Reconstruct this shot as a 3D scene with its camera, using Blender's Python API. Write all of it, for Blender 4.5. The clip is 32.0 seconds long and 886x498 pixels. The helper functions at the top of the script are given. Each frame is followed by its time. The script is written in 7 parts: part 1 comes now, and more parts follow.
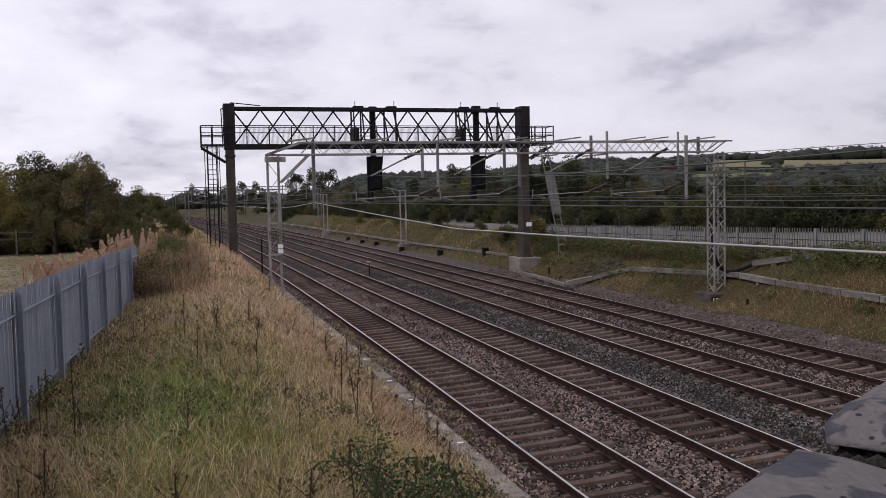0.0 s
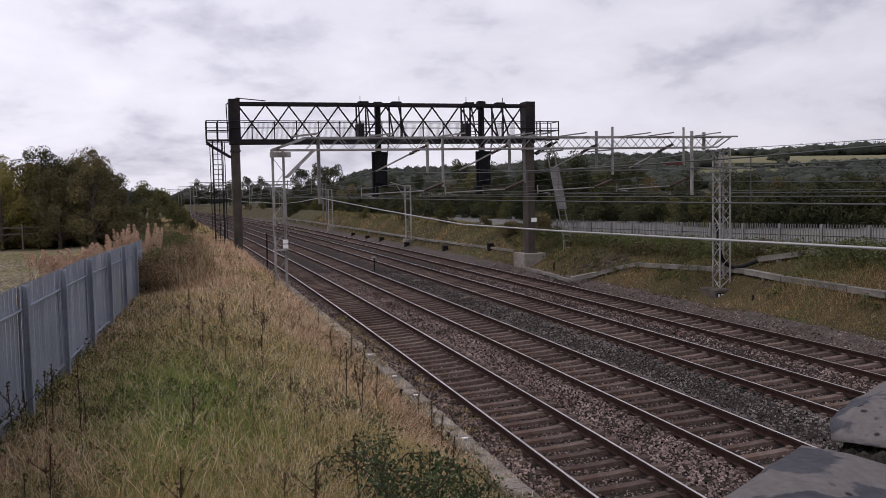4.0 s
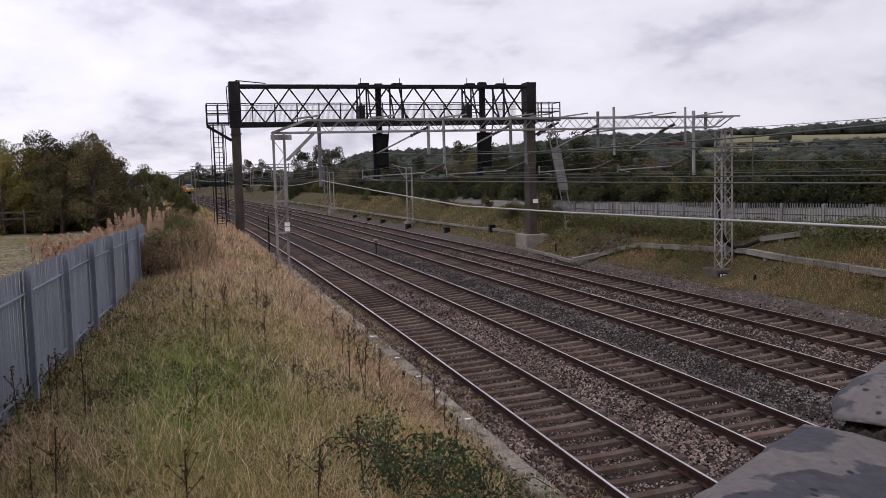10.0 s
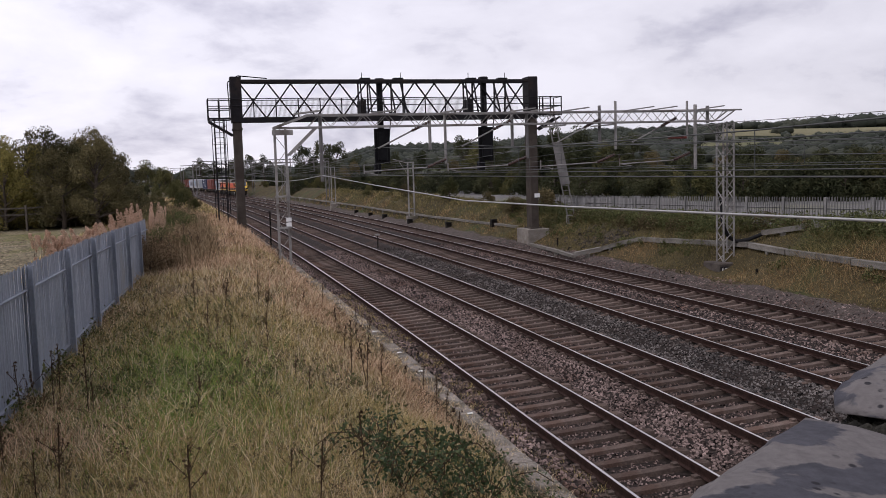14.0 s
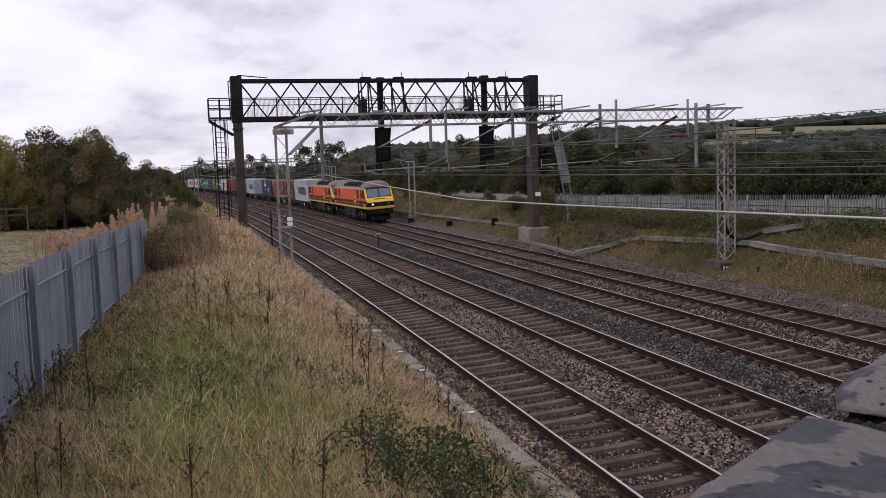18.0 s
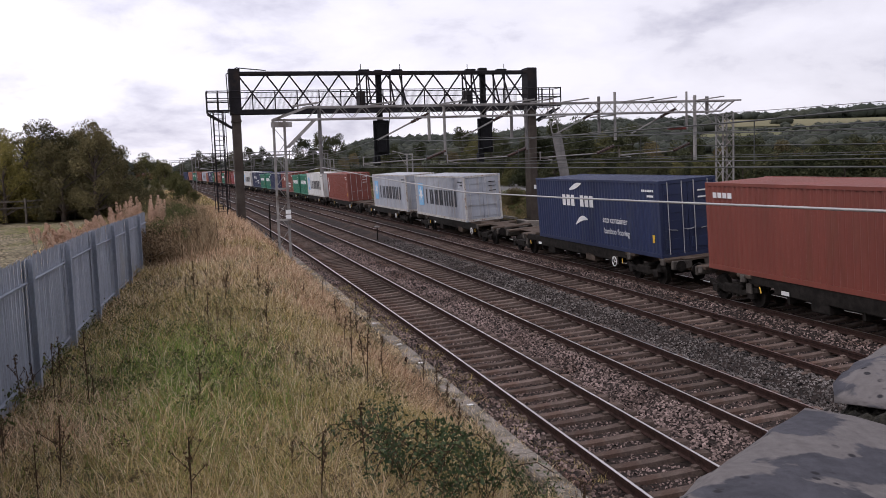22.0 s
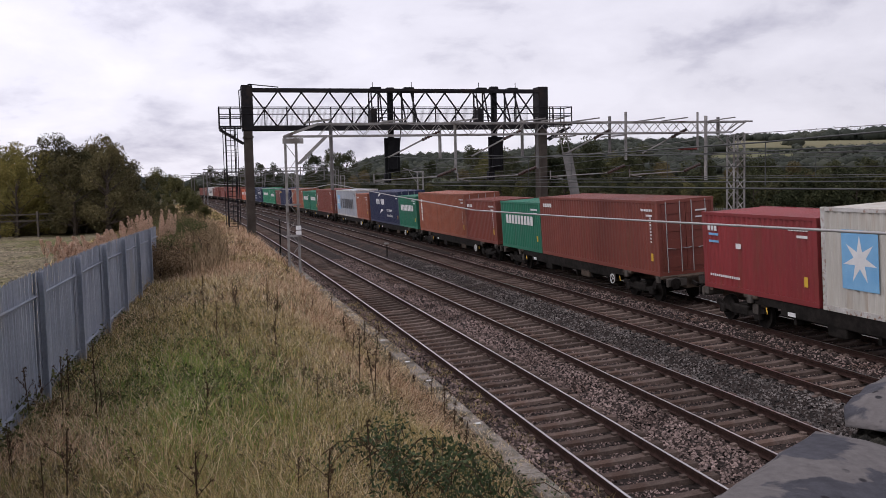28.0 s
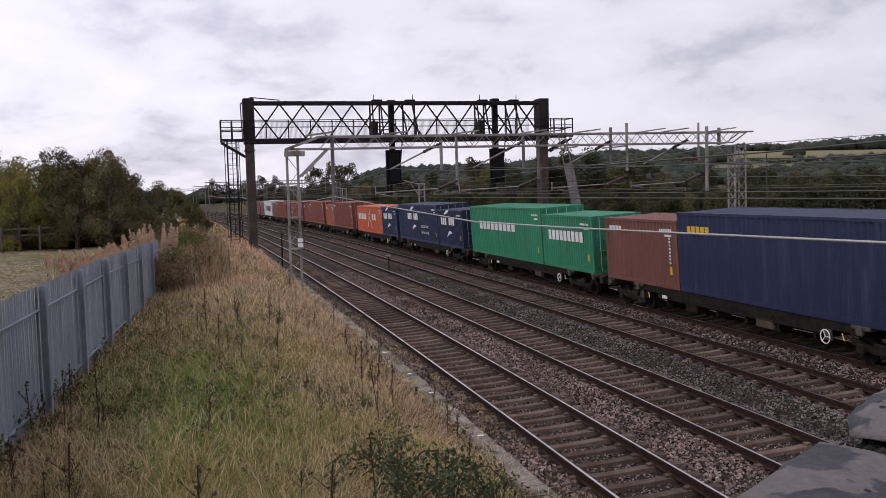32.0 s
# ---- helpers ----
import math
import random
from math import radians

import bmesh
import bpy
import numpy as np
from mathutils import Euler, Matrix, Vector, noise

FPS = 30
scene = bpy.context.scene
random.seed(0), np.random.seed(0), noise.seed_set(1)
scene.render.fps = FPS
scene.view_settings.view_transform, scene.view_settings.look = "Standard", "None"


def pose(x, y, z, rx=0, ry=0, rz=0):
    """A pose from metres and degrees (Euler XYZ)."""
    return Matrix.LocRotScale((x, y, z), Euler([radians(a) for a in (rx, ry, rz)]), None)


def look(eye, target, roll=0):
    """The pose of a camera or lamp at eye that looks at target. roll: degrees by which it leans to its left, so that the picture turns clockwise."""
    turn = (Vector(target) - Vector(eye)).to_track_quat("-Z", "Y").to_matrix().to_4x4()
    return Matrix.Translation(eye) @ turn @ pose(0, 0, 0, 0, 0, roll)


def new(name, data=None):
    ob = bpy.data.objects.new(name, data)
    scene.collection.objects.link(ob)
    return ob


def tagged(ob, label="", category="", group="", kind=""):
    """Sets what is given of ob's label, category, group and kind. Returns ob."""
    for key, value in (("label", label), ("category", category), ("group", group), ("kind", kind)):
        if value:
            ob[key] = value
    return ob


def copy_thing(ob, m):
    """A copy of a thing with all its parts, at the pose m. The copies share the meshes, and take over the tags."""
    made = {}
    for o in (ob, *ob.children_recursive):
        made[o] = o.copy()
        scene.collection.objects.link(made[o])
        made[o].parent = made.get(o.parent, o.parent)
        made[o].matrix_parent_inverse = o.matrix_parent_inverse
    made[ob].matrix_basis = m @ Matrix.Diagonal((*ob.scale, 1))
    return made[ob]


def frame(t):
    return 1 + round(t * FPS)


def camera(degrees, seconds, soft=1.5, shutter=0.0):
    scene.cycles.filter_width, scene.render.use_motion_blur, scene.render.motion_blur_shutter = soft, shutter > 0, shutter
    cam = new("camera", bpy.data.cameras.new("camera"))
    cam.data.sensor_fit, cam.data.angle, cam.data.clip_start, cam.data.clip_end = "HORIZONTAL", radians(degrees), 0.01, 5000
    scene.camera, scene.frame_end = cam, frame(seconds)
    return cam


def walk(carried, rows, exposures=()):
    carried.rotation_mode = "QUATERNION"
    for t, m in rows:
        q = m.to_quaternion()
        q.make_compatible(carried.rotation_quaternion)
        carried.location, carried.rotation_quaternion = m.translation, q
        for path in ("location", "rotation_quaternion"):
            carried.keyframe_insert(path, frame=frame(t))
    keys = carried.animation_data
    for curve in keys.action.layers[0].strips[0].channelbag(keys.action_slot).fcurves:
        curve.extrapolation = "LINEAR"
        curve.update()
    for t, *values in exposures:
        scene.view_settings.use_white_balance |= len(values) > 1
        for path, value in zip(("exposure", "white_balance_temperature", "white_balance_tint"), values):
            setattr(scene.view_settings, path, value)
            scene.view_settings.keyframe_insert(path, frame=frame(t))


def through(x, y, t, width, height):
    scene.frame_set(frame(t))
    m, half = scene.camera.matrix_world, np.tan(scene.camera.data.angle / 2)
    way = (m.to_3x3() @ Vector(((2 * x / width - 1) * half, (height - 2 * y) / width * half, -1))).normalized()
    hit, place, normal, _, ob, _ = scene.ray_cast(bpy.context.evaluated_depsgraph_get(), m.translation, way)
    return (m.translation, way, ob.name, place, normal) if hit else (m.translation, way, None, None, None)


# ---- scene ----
# ---------------------------------------------------------------- camera
EYE_Z = 4.954
PATH = (
    (0.0, 86.722, 1.239, -0.351), (0.5, 87.007, 1.325, -0.030), (1.0, 86.768, 1.248, 0.081), (1.5, 86.824, 1.223, 0.228),
    (2.0, 86.435, 1.236, -0.018), (2.5, 86.416, 1.161, -0.126), (3.0, 86.415, 1.154, -0.196), (3.5, 86.500, 1.121, -0.131),
    (5.5, 85.911, 1.400, 0.216), (6.0, 85.804, 1.433, 0.061), (6.5, 85.801, 1.424, 0.123), (7.0, 85.660, 1.511, 0.104),
    (7.5, 85.681, 1.578, 0.230), (8.0, 85.510, 1.569, 0.051), (8.5, 85.299, 1.562, 0.009), (9.0, 85.343, 1.565, 0.000),
    (9.5, 85.347, 1.565, 0.103), (10.0, 85.287, 1.542, 0.051), (10.5, 84.996, 1.485, -0.042), (11.0, 84.952, 1.538, -0.089),
    (11.5, 85.078, 1.615, 0.046), (12.0, 85.103, 1.678, 0.041), (12.5, 84.908, 1.578, 0.009), (13.0, 84.880, 1.674, -0.061),
    (13.5, 84.953, 1.648, 0.009), (14.0, 84.955, 1.721, 0.144), (14.5, 84.910, 1.774, 0.092), (16.5, 85.078, 1.934, 0.153),
    (17.0, 84.994, 1.826, 0.168), (17.5, 84.900, 1.842, 0.209), (18.0, 84.893, 1.873, 0.196), (18.5, 84.982, 1.888, 0.205),
    (19.0, 84.879, 1.911, 0.158), (19.5, 84.705, 1.936, 0.127), (20.0, 84.788, 1.987, 0.142), (20.5, 84.714, 1.975, 0.173),
    (21.0, 84.543, 1.959, 0.127), (21.5, 84.487, 1.936, 0.122), (22.0, 84.427, 1.911, 0.105), (22.5, 84.316, 1.771, 0.012),
    (23.0, 84.229, 1.792, 0.089), (23.5, 84.174, 1.834, -0.107), (24.0, 84.282, 1.846, -0.081), (24.5, 84.400, 1.877, -0.096),
    (26.5, 84.243, 1.857, 0.166), (27.0, 85.259, 1.910, 0.521), (27.5, 85.700, 1.608, 0.513), (28.0, 85.566, 1.288, 0.763),
    (28.5, 85.540, 1.366, 0.721), (29.0, 85.409, 1.298, 0.932), (29.5, 85.530, 1.483, 0.841), (30.0, 86.369, 1.664, 1.147),
    (30.5, 86.776, 1.632, 1.170), (31.0, 86.736, 1.679, 0.813), (31.5, 86.650, 1.595, 0.873), (32.0, 86.318, 1.608, 0.857),
)
cam = camera(52.25, 32.0, soft=0.8)
walk(cam, [(t, pose(0, 0, EYE_Z, rx, ry, rz)) for t, rx, ry, rz in PATH], exposures=[(0.0, -0.06, 6320, 18), (8.0, -0.06, 6320, 18), (10.0, 0.04, 6320, 18), (17.0, 0.04, 6320, 18), (19.5, 0.10, 6320, 18), (21.0, 0.20, 6320, 18), (26.5, 0.17, 6320, 18), (28.0, 0.04, 6320, 18), (32.0, 0.02, 6320, 18)])

# ---------------------------------------------------------------- world and sun
world = bpy.data.worlds.new("overcast")
scene.world = world
world.use_nodes = True
wn, wl = world.node_tree.nodes, world.node_tree.links
wn.clear()
w_out = wn.new("ShaderNodeOutputWorld")
w_bg = wn.new("ShaderNodeBackground")
w_bg.inputs["Strength"].default_value = 0.1
w_sky = wn.new("ShaderNodeTexSky")
w_sky.sky_type, w_sky.sun_disc = "NISHITA", False
w_sky.sun_elevation, w_sky.sun_rotation = radians(48), radians(-60)
w_co = wn.new("ShaderNodeTexCoord")
w_sep = wn.new("ShaderNodeSeparateXYZ")
wl.new(w_co.outputs["Generated"], w_sep.inputs[0])
# clouds lie on a flat layer: direction divided by its height
w_add = wn.new("ShaderNodeMath")
w_add.operation, w_add.inputs[1].default_value = "ADD", 0.36
w_abs = wn.new("ShaderNodeMath")
w_abs.operation = "ABSOLUTE"
wl.new(w_sep.outputs["Z"], w_abs.inputs[0])
wl.new(w_abs.outputs[0], w_add.inputs[0])
w_div = wn.new("ShaderNodeVectorMath")
w_div.operation = "DIVIDE"
w_cmb = wn.new("ShaderNodeCombineXYZ")
for k in "XYZ":
    wl.new(w_add.outputs[0], w_cmb.inputs[k])
wl.new(w_co.outputs["Generated"], w_div.inputs[0])
wl.new(w_cmb.outputs[0], w_div.inputs[1])


def cloud_noise(scale, detail, rough, shift):
    mp = wn.new("ShaderNodeMapping")
    mp.inputs["Location"].default_value = shift
    mp.inputs["Scale"].default_value = (1.0, 1.0, 0.5)
    wl.new(w_div.outputs[0], mp.inputs["Vector"])
    n = wn.new("ShaderNodeTexNoise")
    n.inputs["Scale"].default_value, n.inputs["Detail"].default_value = scale, detail
    n.inputs["Roughness"].default_value = rough
    n.inputs["Distortion"].default_value = 0.25
    wl.new(mp.outputs[0], n.inputs["Vector"])
    return n


n_big = cloud_noise(2.1, 9, 0.48, (3.1, 1.7, 2.4))
n_fine = cloud_noise(4.6, 7, 0.58, (0.3, 5.2, 1.0))
w_mixn = wn.new("ShaderNodeMix")
w_mixn.data_type = "FLOAT"
w_mixn.inputs[0].default_value = 0.30
wl.new(n_big.outputs[0], w_mixn.inputs[2])
wl.new(n_fine.outputs[0], w_mixn.inputs[3])
w_ramp = wn.new("ShaderNodeValToRGB")
w_ramp.color_ramp.elements[0].position, w_ramp.color_ramp.elements[0].color = 0.40, (0.56, 0.56, 0.645, 1)
w_ramp.color_ramp.elements[1].position, w_ramp.color_ramp.elements[1].color = 0.60, (0.985, 0.985, 1.03, 1)
e = w_ramp.color_ramp.elements.new(0.495)
e.color = (0.88, 0.88, 0.93, 1)
wl.new(w_mixn.outputs[0], w_ramp.inputs[0])
w_scale = wn.new("ShaderNodeVectorMath")
w_scale.operation, w_scale.inputs[3].default_value = "SCALE", 10.0
wl.new(w_ramp.outputs[0], w_scale.inputs[0])
w_mix = wn.new("ShaderNodeMix")
w_mix.data_type = "RGBA"
w_mix.inputs[0].default_value = 0.94
# the layer is a little brighter on the side where the sun stands
w_dot = wn.new("ShaderNodeVectorMath")
w_dot.operation, w_dot.inputs[1].default_value = "DOT_PRODUCT", (-0.86, -0.1, 0.5)
wl.new(w_co.outputs["Generated"], w_dot.inputs[0])
w_gain = wn.new("ShaderNodeMapRange")
w_gain.inputs[1].default_value, w_gain.inputs[2].default_value = -0.7, 0.7
w_gain.inputs[3].default_value, w_gain.inputs[4].default_value = 7.2, 11.4
wl.new(w_dot.outputs["Value"], w_gain.inputs[0])
wl.new(w_gain.outputs[0], w_scale.inputs[3])
wl.new(w_sky.outputs[0], w_mix.inputs[6])
wl.new(w_scale.outputs[0], w_mix.inputs[7])
wl.new(w_mix.outputs[2], w_bg.inputs["Color"])
wl.new(w_bg.outputs[0], w_out.inputs[0])

sun = new("sun", bpy.data.lights.new("sun", "SUN"))
sun.data.energy, sun.data.angle, sun.data.color = 1.25, radians(16), (1.0, 0.96, 0.9)
sun.matrix_world = look((-60, -35, 75), (0, 0, 0))

# ---------------------------------------------------------------- plan: the line of the tracks
# s runs along the first track away from the bridge, o across it to the far side, z from rail level
X0, TH0 = 7.032, 0.25507
G12, G23, G34, GAUGE, CANT = 3.427, 3.998, 3.596, 1.505, 0.080
OFFS = (0.0, G12, G12 + G23, G12 + G23 + G34)
DS = 0.5
S_MIN, S_MAX = -420.0, 1300.0


def bend(s):
    """The track's heading; past 150 m its curve opens out."""
    a = min(max(s, -20.0), 150.0)
    k0, k1, k2, k3 = 0.00076, -0.00079, 0.00016, 0.00124
    ph = TH0 + k0 * a + k1 * a ** 2 / 2e2 + k2 * a ** 3 / 6e4 + k3 * a ** 4 / 24e6
    if s < -20:
        ph += 0.0008 * (s + 20)
    b = 150.0
    for end, c0, c1 in ((200.0, 0.00045, 0.00037), (240.0, 0.00037, 0.0), (280.0, 0.0, 0.00029), (330.0, 0.00029, 0.0010), (9e3, 0.0010, 0.0010)):
        if s > b:
            d = min(s, end) - b
            ph += d * (c0 + (c1 - c0) * d / (end - b) / 2)
        b = end
    return ph


SS = np.arange(S_MIN, S_MAX + DS, DS)
PHI = np.array([bend(s) for s in SS])
LX = np.cumsum(-np.sin(PHI)) * DS
LY = np.cumsum(np.cos(PHI)) * DS
i0 = int(np.argmin(abs(SS)))
LX += X0 - LX[i0]
LY -= LY[i0]


def heading(s):
    return float(np.interp(s, SS, PHI))


def P(s, o, z=0.0):
    ph = heading(s)
    return Vector((float(np.interp(s, SS, LX)) + o * math.cos(ph), float(np.interp(s, SS, LY)) + o * math.sin(ph), z))


def at(s, o, z=0.0, turn=0.0, tilt=0.0):
    """A pose on the plan: local x towards the camera's side along the track, local y across to the far side."""
    p = P(s, o, z)
    return pose(p.x, p.y, p.z, tilt, 0, math.degrees(heading(s)) - 90 + turn)


def plan_of(x, y):
    """s and o of points in the plane (arrays)."""
    near = slice(0, len(SS), 8)
    sx, sy, ss, ph = LX[near], LY[near], SS[near], PHI[near]
    d = (x[:, None] - sx[None, :]) ** 2 + (y[:, None] - sy[None, :]) ** 2
    i = np.argmin(d, axis=1)
    ds = -(x - sx[i]) * np.sin(ph[i]) + (y - sy[i]) * np.cos(ph[i])
    return ss[i] + ds, (x - sx[i]) * np.cos(ph[i]) + (y - sy[i]) * np.sin(ph[i])


def height(s, o):
    """Ground height by the plan (arrays)."""
    s, o = np.asarray(s, float), np.asarray(o, float)
    crest = np.interp(s, [-50, 20, 34, 60, 90, 160], [0.0, 0.0, 0.35, 0.35, 0.2, 0.0])
    left = np.interp(o, [-60, -30, -12, -9, -7, -5.2, -4.2, -3.3, -2.6, -2.15, -2.0, -1.9, 13.0],
                     [1.6, 1.9, 2.1, 2.12, 2.12, 1.9, 1.55, 0.85, 0.36, 0.2, 0.1, -0.75, -0.75])
    left = left + crest * np.interp(o, [-9, -5.5, -4, -2.6], [0, 1, 1, 0])
    bank = np.interp(s, [-50, 20, 30, 37, 45, 58, 72, 90, 260], [2.0, 1.95, 1.78, 1.5, 1.35, 1.25, 1.6, 1.85, 1.85])
    bank = 1 + (bank - 1) * np.interp(o, [18.5, 26], [1, 0])
    right = np.interp(o, [-1.9, 12.6, 13.2, 14.2, 15.0, 15.8, 16.6, 17.4, 18.5, 22, 60, 200], [-0.75, -0.75, -0.3, 0.0, 0.31, 0.66, 0.95, 1.16, 1.2, 1.25, 1.5, 2.0])
    right = np.where(right > 0, right * bank, right)
    z = np.where(o < 5, left, right)
    p_r = np.hypot(s - 1.9, o + 6.8)                 # the bridge approach under the camera
    z = np.maximum(z, np.where(o < -2.2, np.interp(p_r, [0, 2.2, 5.6], [3.35, 3.3, 1.0]), -9))
    return z

# ---------------------------------------------------------------- materials
MATS = {}


def surface(name, c1, c2, scale=6.0, rough=0.8, metal=0.0, bump=0.0, bump_scale=None, fine=0.0, fine_scale=60.0, c3=None, c3_scale=0.6,
            c3_at=(0.55, 0.7), coords="Object", stretch=(1, 1, 1), vary=0.0, island=0.0, spec=None, dots=None):
    """A painted or raw surface: two tones in coarse noise, a fine grain, and patches of a third tone."""
    if name in MATS:
        return MATS[name]
    m = bpy.data.materials.new(name)
    m.use_nodes = True
    n, l = m.node_tree.nodes, m.node_tree.links
    b = n["Principled BSDF"]
    b.inputs["Roughness"].default_value, b.inputs["Metallic"].default_value = rough, metal
    if spec is None and rough >= 0.8:
        spec = 0.12
    if spec is not None:
        b.inputs["Specular IOR Level"].default_value = spec
    if coords == "Position":
        vec = n.new("ShaderNodeNewGeometry").outputs["Position"]
    else:
        vec = n.new("ShaderNodeTexCoord").outputs["Object"]
    mp = n.new("ShaderNodeMapping")
    mp.inputs["Scale"].default_value = stretch
    l.new(vec, mp.inputs["Vector"])

    def noise_of(sc, det=4.0):
        t = n.new("ShaderNodeTexNoise")
        t.inputs["Scale"].default_value, t.inputs["Detail"].default_value = sc, det
        l.new(mp.outputs[0], t.inputs["Vector"])
        return t.outputs[0]

    def mix(fac, a, bb):
        x = n.new("ShaderNodeMix")
        x.data_type = "RGBA"
        if isinstance(fac, float):
            x.inputs[0].default_value = fac
        else:
            l.new(fac, x.inputs[0])
        for sock, val in ((x.inputs[6], a), (x.inputs[7], bb)):
            if isinstance(val, tuple):
                sock.default_value = (*val, 1)
            else:
                l.new(val, sock)
        return x.outputs[2]

    def ramp(fac, lo, hi):
        r = n.new("ShaderNodeMapRange")
        r.inputs[1].default_value, r.inputs[2].default_value = lo, hi
        l.new(fac, r.inputs[0])
        return r.outputs[0]

    col = mix(ramp(noise_of(scale), 0.35, 0.65), c1, c2)
    if c3:
        col = mix(ramp(noise_of(c3_scale, 6.0), *c3_at), col, c3)
    if dots:
        vo = n.new("ShaderNodeTexVoronoi")
        vo.inputs["Scale"].default_value = dots[0]
        l.new(mp.outputs[0], vo.inputs["Vector"])
        few = n.new("ShaderNodeMath")
        few.operation = "MULTIPLY"
        l.new(ramp(vo.outputs["Distance"], dots[1], dots[1] * 0.6), few.inputs[0])
        l.new(ramp(noise_of(dots[0] * 0.3), 0.5, 0.56), few.inputs[1])
        col = mix(few.outputs[0], col, dots[2])
    if fine:
        g = n.new("ShaderNodeMix")
        g.data_type, g.blend_type = "RGBA", "MULTIPLY"
        g.inputs[0].default_value = 1.0
        l.new(col, g.inputs[6])
        r = n.new("ShaderNodeMapRange")
        r.inputs[1].default_value, r.inputs[2].default_value = 0.3, 0.7
        r.inputs[3].default_value, r.inputs[4].default_value = 1 - fine, 1 + fine
        l.new(noise_of(fine_scale, 3.0), r.inputs[0])
        l.new(r.outputs[0], g.inputs[7])
        col = g.outputs[2]
    for amount, source in ((vary, "obj"), (island, "isl")):
        if amount:
            src = n.new("ShaderNodeObjectInfo").outputs["Random"] if source == "obj" else n.new("ShaderNodeNewGeometry").outputs["Random Per Island"]
            r = n.new("ShaderNodeMapRange")
            r.inputs[3].default_value, r.inputs[4].default_value = 1 - amount, 1 + amount
            l.new(src, r.inputs[0])
            g = n.new("ShaderNodeMix")
            g.data_type, g.blend_type = "RGBA", "MULTIPLY"
            g.inputs[0].default_value = 1.0
            l.new(col, g.inputs[6])
            l.new(r.outputs[0], g.inputs[7])
            col = g.outputs[2]
    l.new(col, b.inputs["Base Color"])
    if bump:
        bp = n.new("ShaderNodeBump")
        bp.inputs["Strength"].default_value, bp.inputs["Distance"].default_value = bump, 0.02
        l.new(noise_of(bump_scale or fine_scale, 4.0), bp.inputs["Height"])
        l.new(bp.outputs[0], b.inputs["Normal"])
    MATS[name] = m
    return m


def leafy(name, colors, rough=0.7, through=0.25, scale=0.35, place=0.5, plants=0.0):
    """Leaves and blades: tones by island and by place, a little light through them."""
    m = bpy.data.materials.new(name)
    m.use_nodes = True
    n, l = m.node_tree.nodes, m.node_tree.links
    b = n["Principled BSDF"]
    b.inputs["Roughness"].default_value = rough
    b.inputs["Specular IOR Level"].default_value = 0.1
    geo = n.new("ShaderNodeNewGeometry")
    ns = n.new("ShaderNodeTexNoise")
    ns.inputs["Scale"].default_value, ns.inputs["Detail"].default_value = scale, 3.0
    l.new(geo.outputs["Position"], ns.inputs["Vector"])
    mixf = n.new("ShaderNodeMix")
    mixf.data_type = "FLOAT"
    mixf.inputs[0].default_value = place
    l.new(geo.outputs["Random Per Island"], mixf.inputs[2])
    l.new(ns.outputs[0], mixf.inputs[3])
    own = n.new("ShaderNodeMapRange")
    own.inputs[3].default_value, own.inputs[4].default_value = -plants, plants
    l.new(n.new("ShaderNodeObjectInfo").outputs["Random"], own.inputs[0])
    shift = n.new("ShaderNodeMath")
    l.new(mixf.outputs[0], shift.inputs[0])
    l.new(own.outputs[0], shift.inputs[1])
    r = n.new("ShaderNodeValToRGB")
    r.color_ramp.elements.remove(r.color_ramp.elements[1])
    for i, c in enumerate(colors):
        p = 0.2 + 0.6 * i / max(1, len(colors) - 1)
        el = r.color_ramp.elements[0] if i == 0 else r.color_ramp.elements.new(p)
        el.position, el.color = p, (*c, 1)
    l.new(shift.outputs[0], r.inputs[0])
    l.new(r.outputs[0], b.inputs["Base Color"])
    tr = n.new("ShaderNodeBsdfTranslucent")
    l.new(r.outputs[0], tr.inputs["Color"])
    ms = n.new("ShaderNodeMixShader")
    ms.inputs[0].default_value = through
    l.new(b.outputs[0], ms.inputs[1])
    l.new(tr.outputs[0], ms.inputs[2])
    l.new(ms.outputs[0], n["Material Output"].inputs[0])
    MATS[name] = m
    return m


M_ground = surface("soil_and_grass", (0.042, 0.034, 0.016), (0.07, 0.055, 0.027), 0.6, 0.95, fine=0.45, fine_scale=9, bump=0.6, bump_scale=7,
                   c3=(0.042, 0.05, 0.018), c3_scale=0.22, coords="Position")
# bed darker than loose stones: shade of the gaps put into its colour
M_ballast_shaded = surface("ballast_stone", (0.016, 0.012, 0.0105), (0.034, 0.026, 0.023), 9.0, 0.95, fine=0.5, fine_scale=24, bump=1.0, bump_scale=20,
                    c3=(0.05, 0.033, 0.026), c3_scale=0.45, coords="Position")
M_stone = surface("loose_stone", (0.115, 0.083, 0.074), (0.215, 0.162, 0.147), 0.7, 0.95, island=1.0, fine=0.25, fine_scale=40, coords="Position",
                  c3=(0.095, 0.058, 0.044), c3_scale=0.4)
M_stone_dark = surface("dark_loose_stone", (0.064, 0.057, 0.054), (0.145, 0.13, 0.123), 0.7, 0.95, island=1.0, fine=0.25, fine_scale=40, coords="Position",
                       c3=(0.06, 0.048, 0.042), c3_scale=0.5)
M_sleeper = surface("sleeper_concrete", (0.084, 0.061, 0.051), (0.13, 0.098, 0.083), 5.0, 0.95, vary=0.35, fine=0.25, fine_scale=30, bump=0.3,
                    c3=(0.085, 0.055, 0.043), c3_scale=1.7, c3_at=(0.5, 0.62))
# rust toned down further: shadow along the rail sides is in the colour
M_rust = surface("rust_with_shade", (0.020, 0.011, 0.009), (0.040, 0.022, 0.018), 9.0, 0.9, fine=0.3, fine_scale=60, coords="Position")
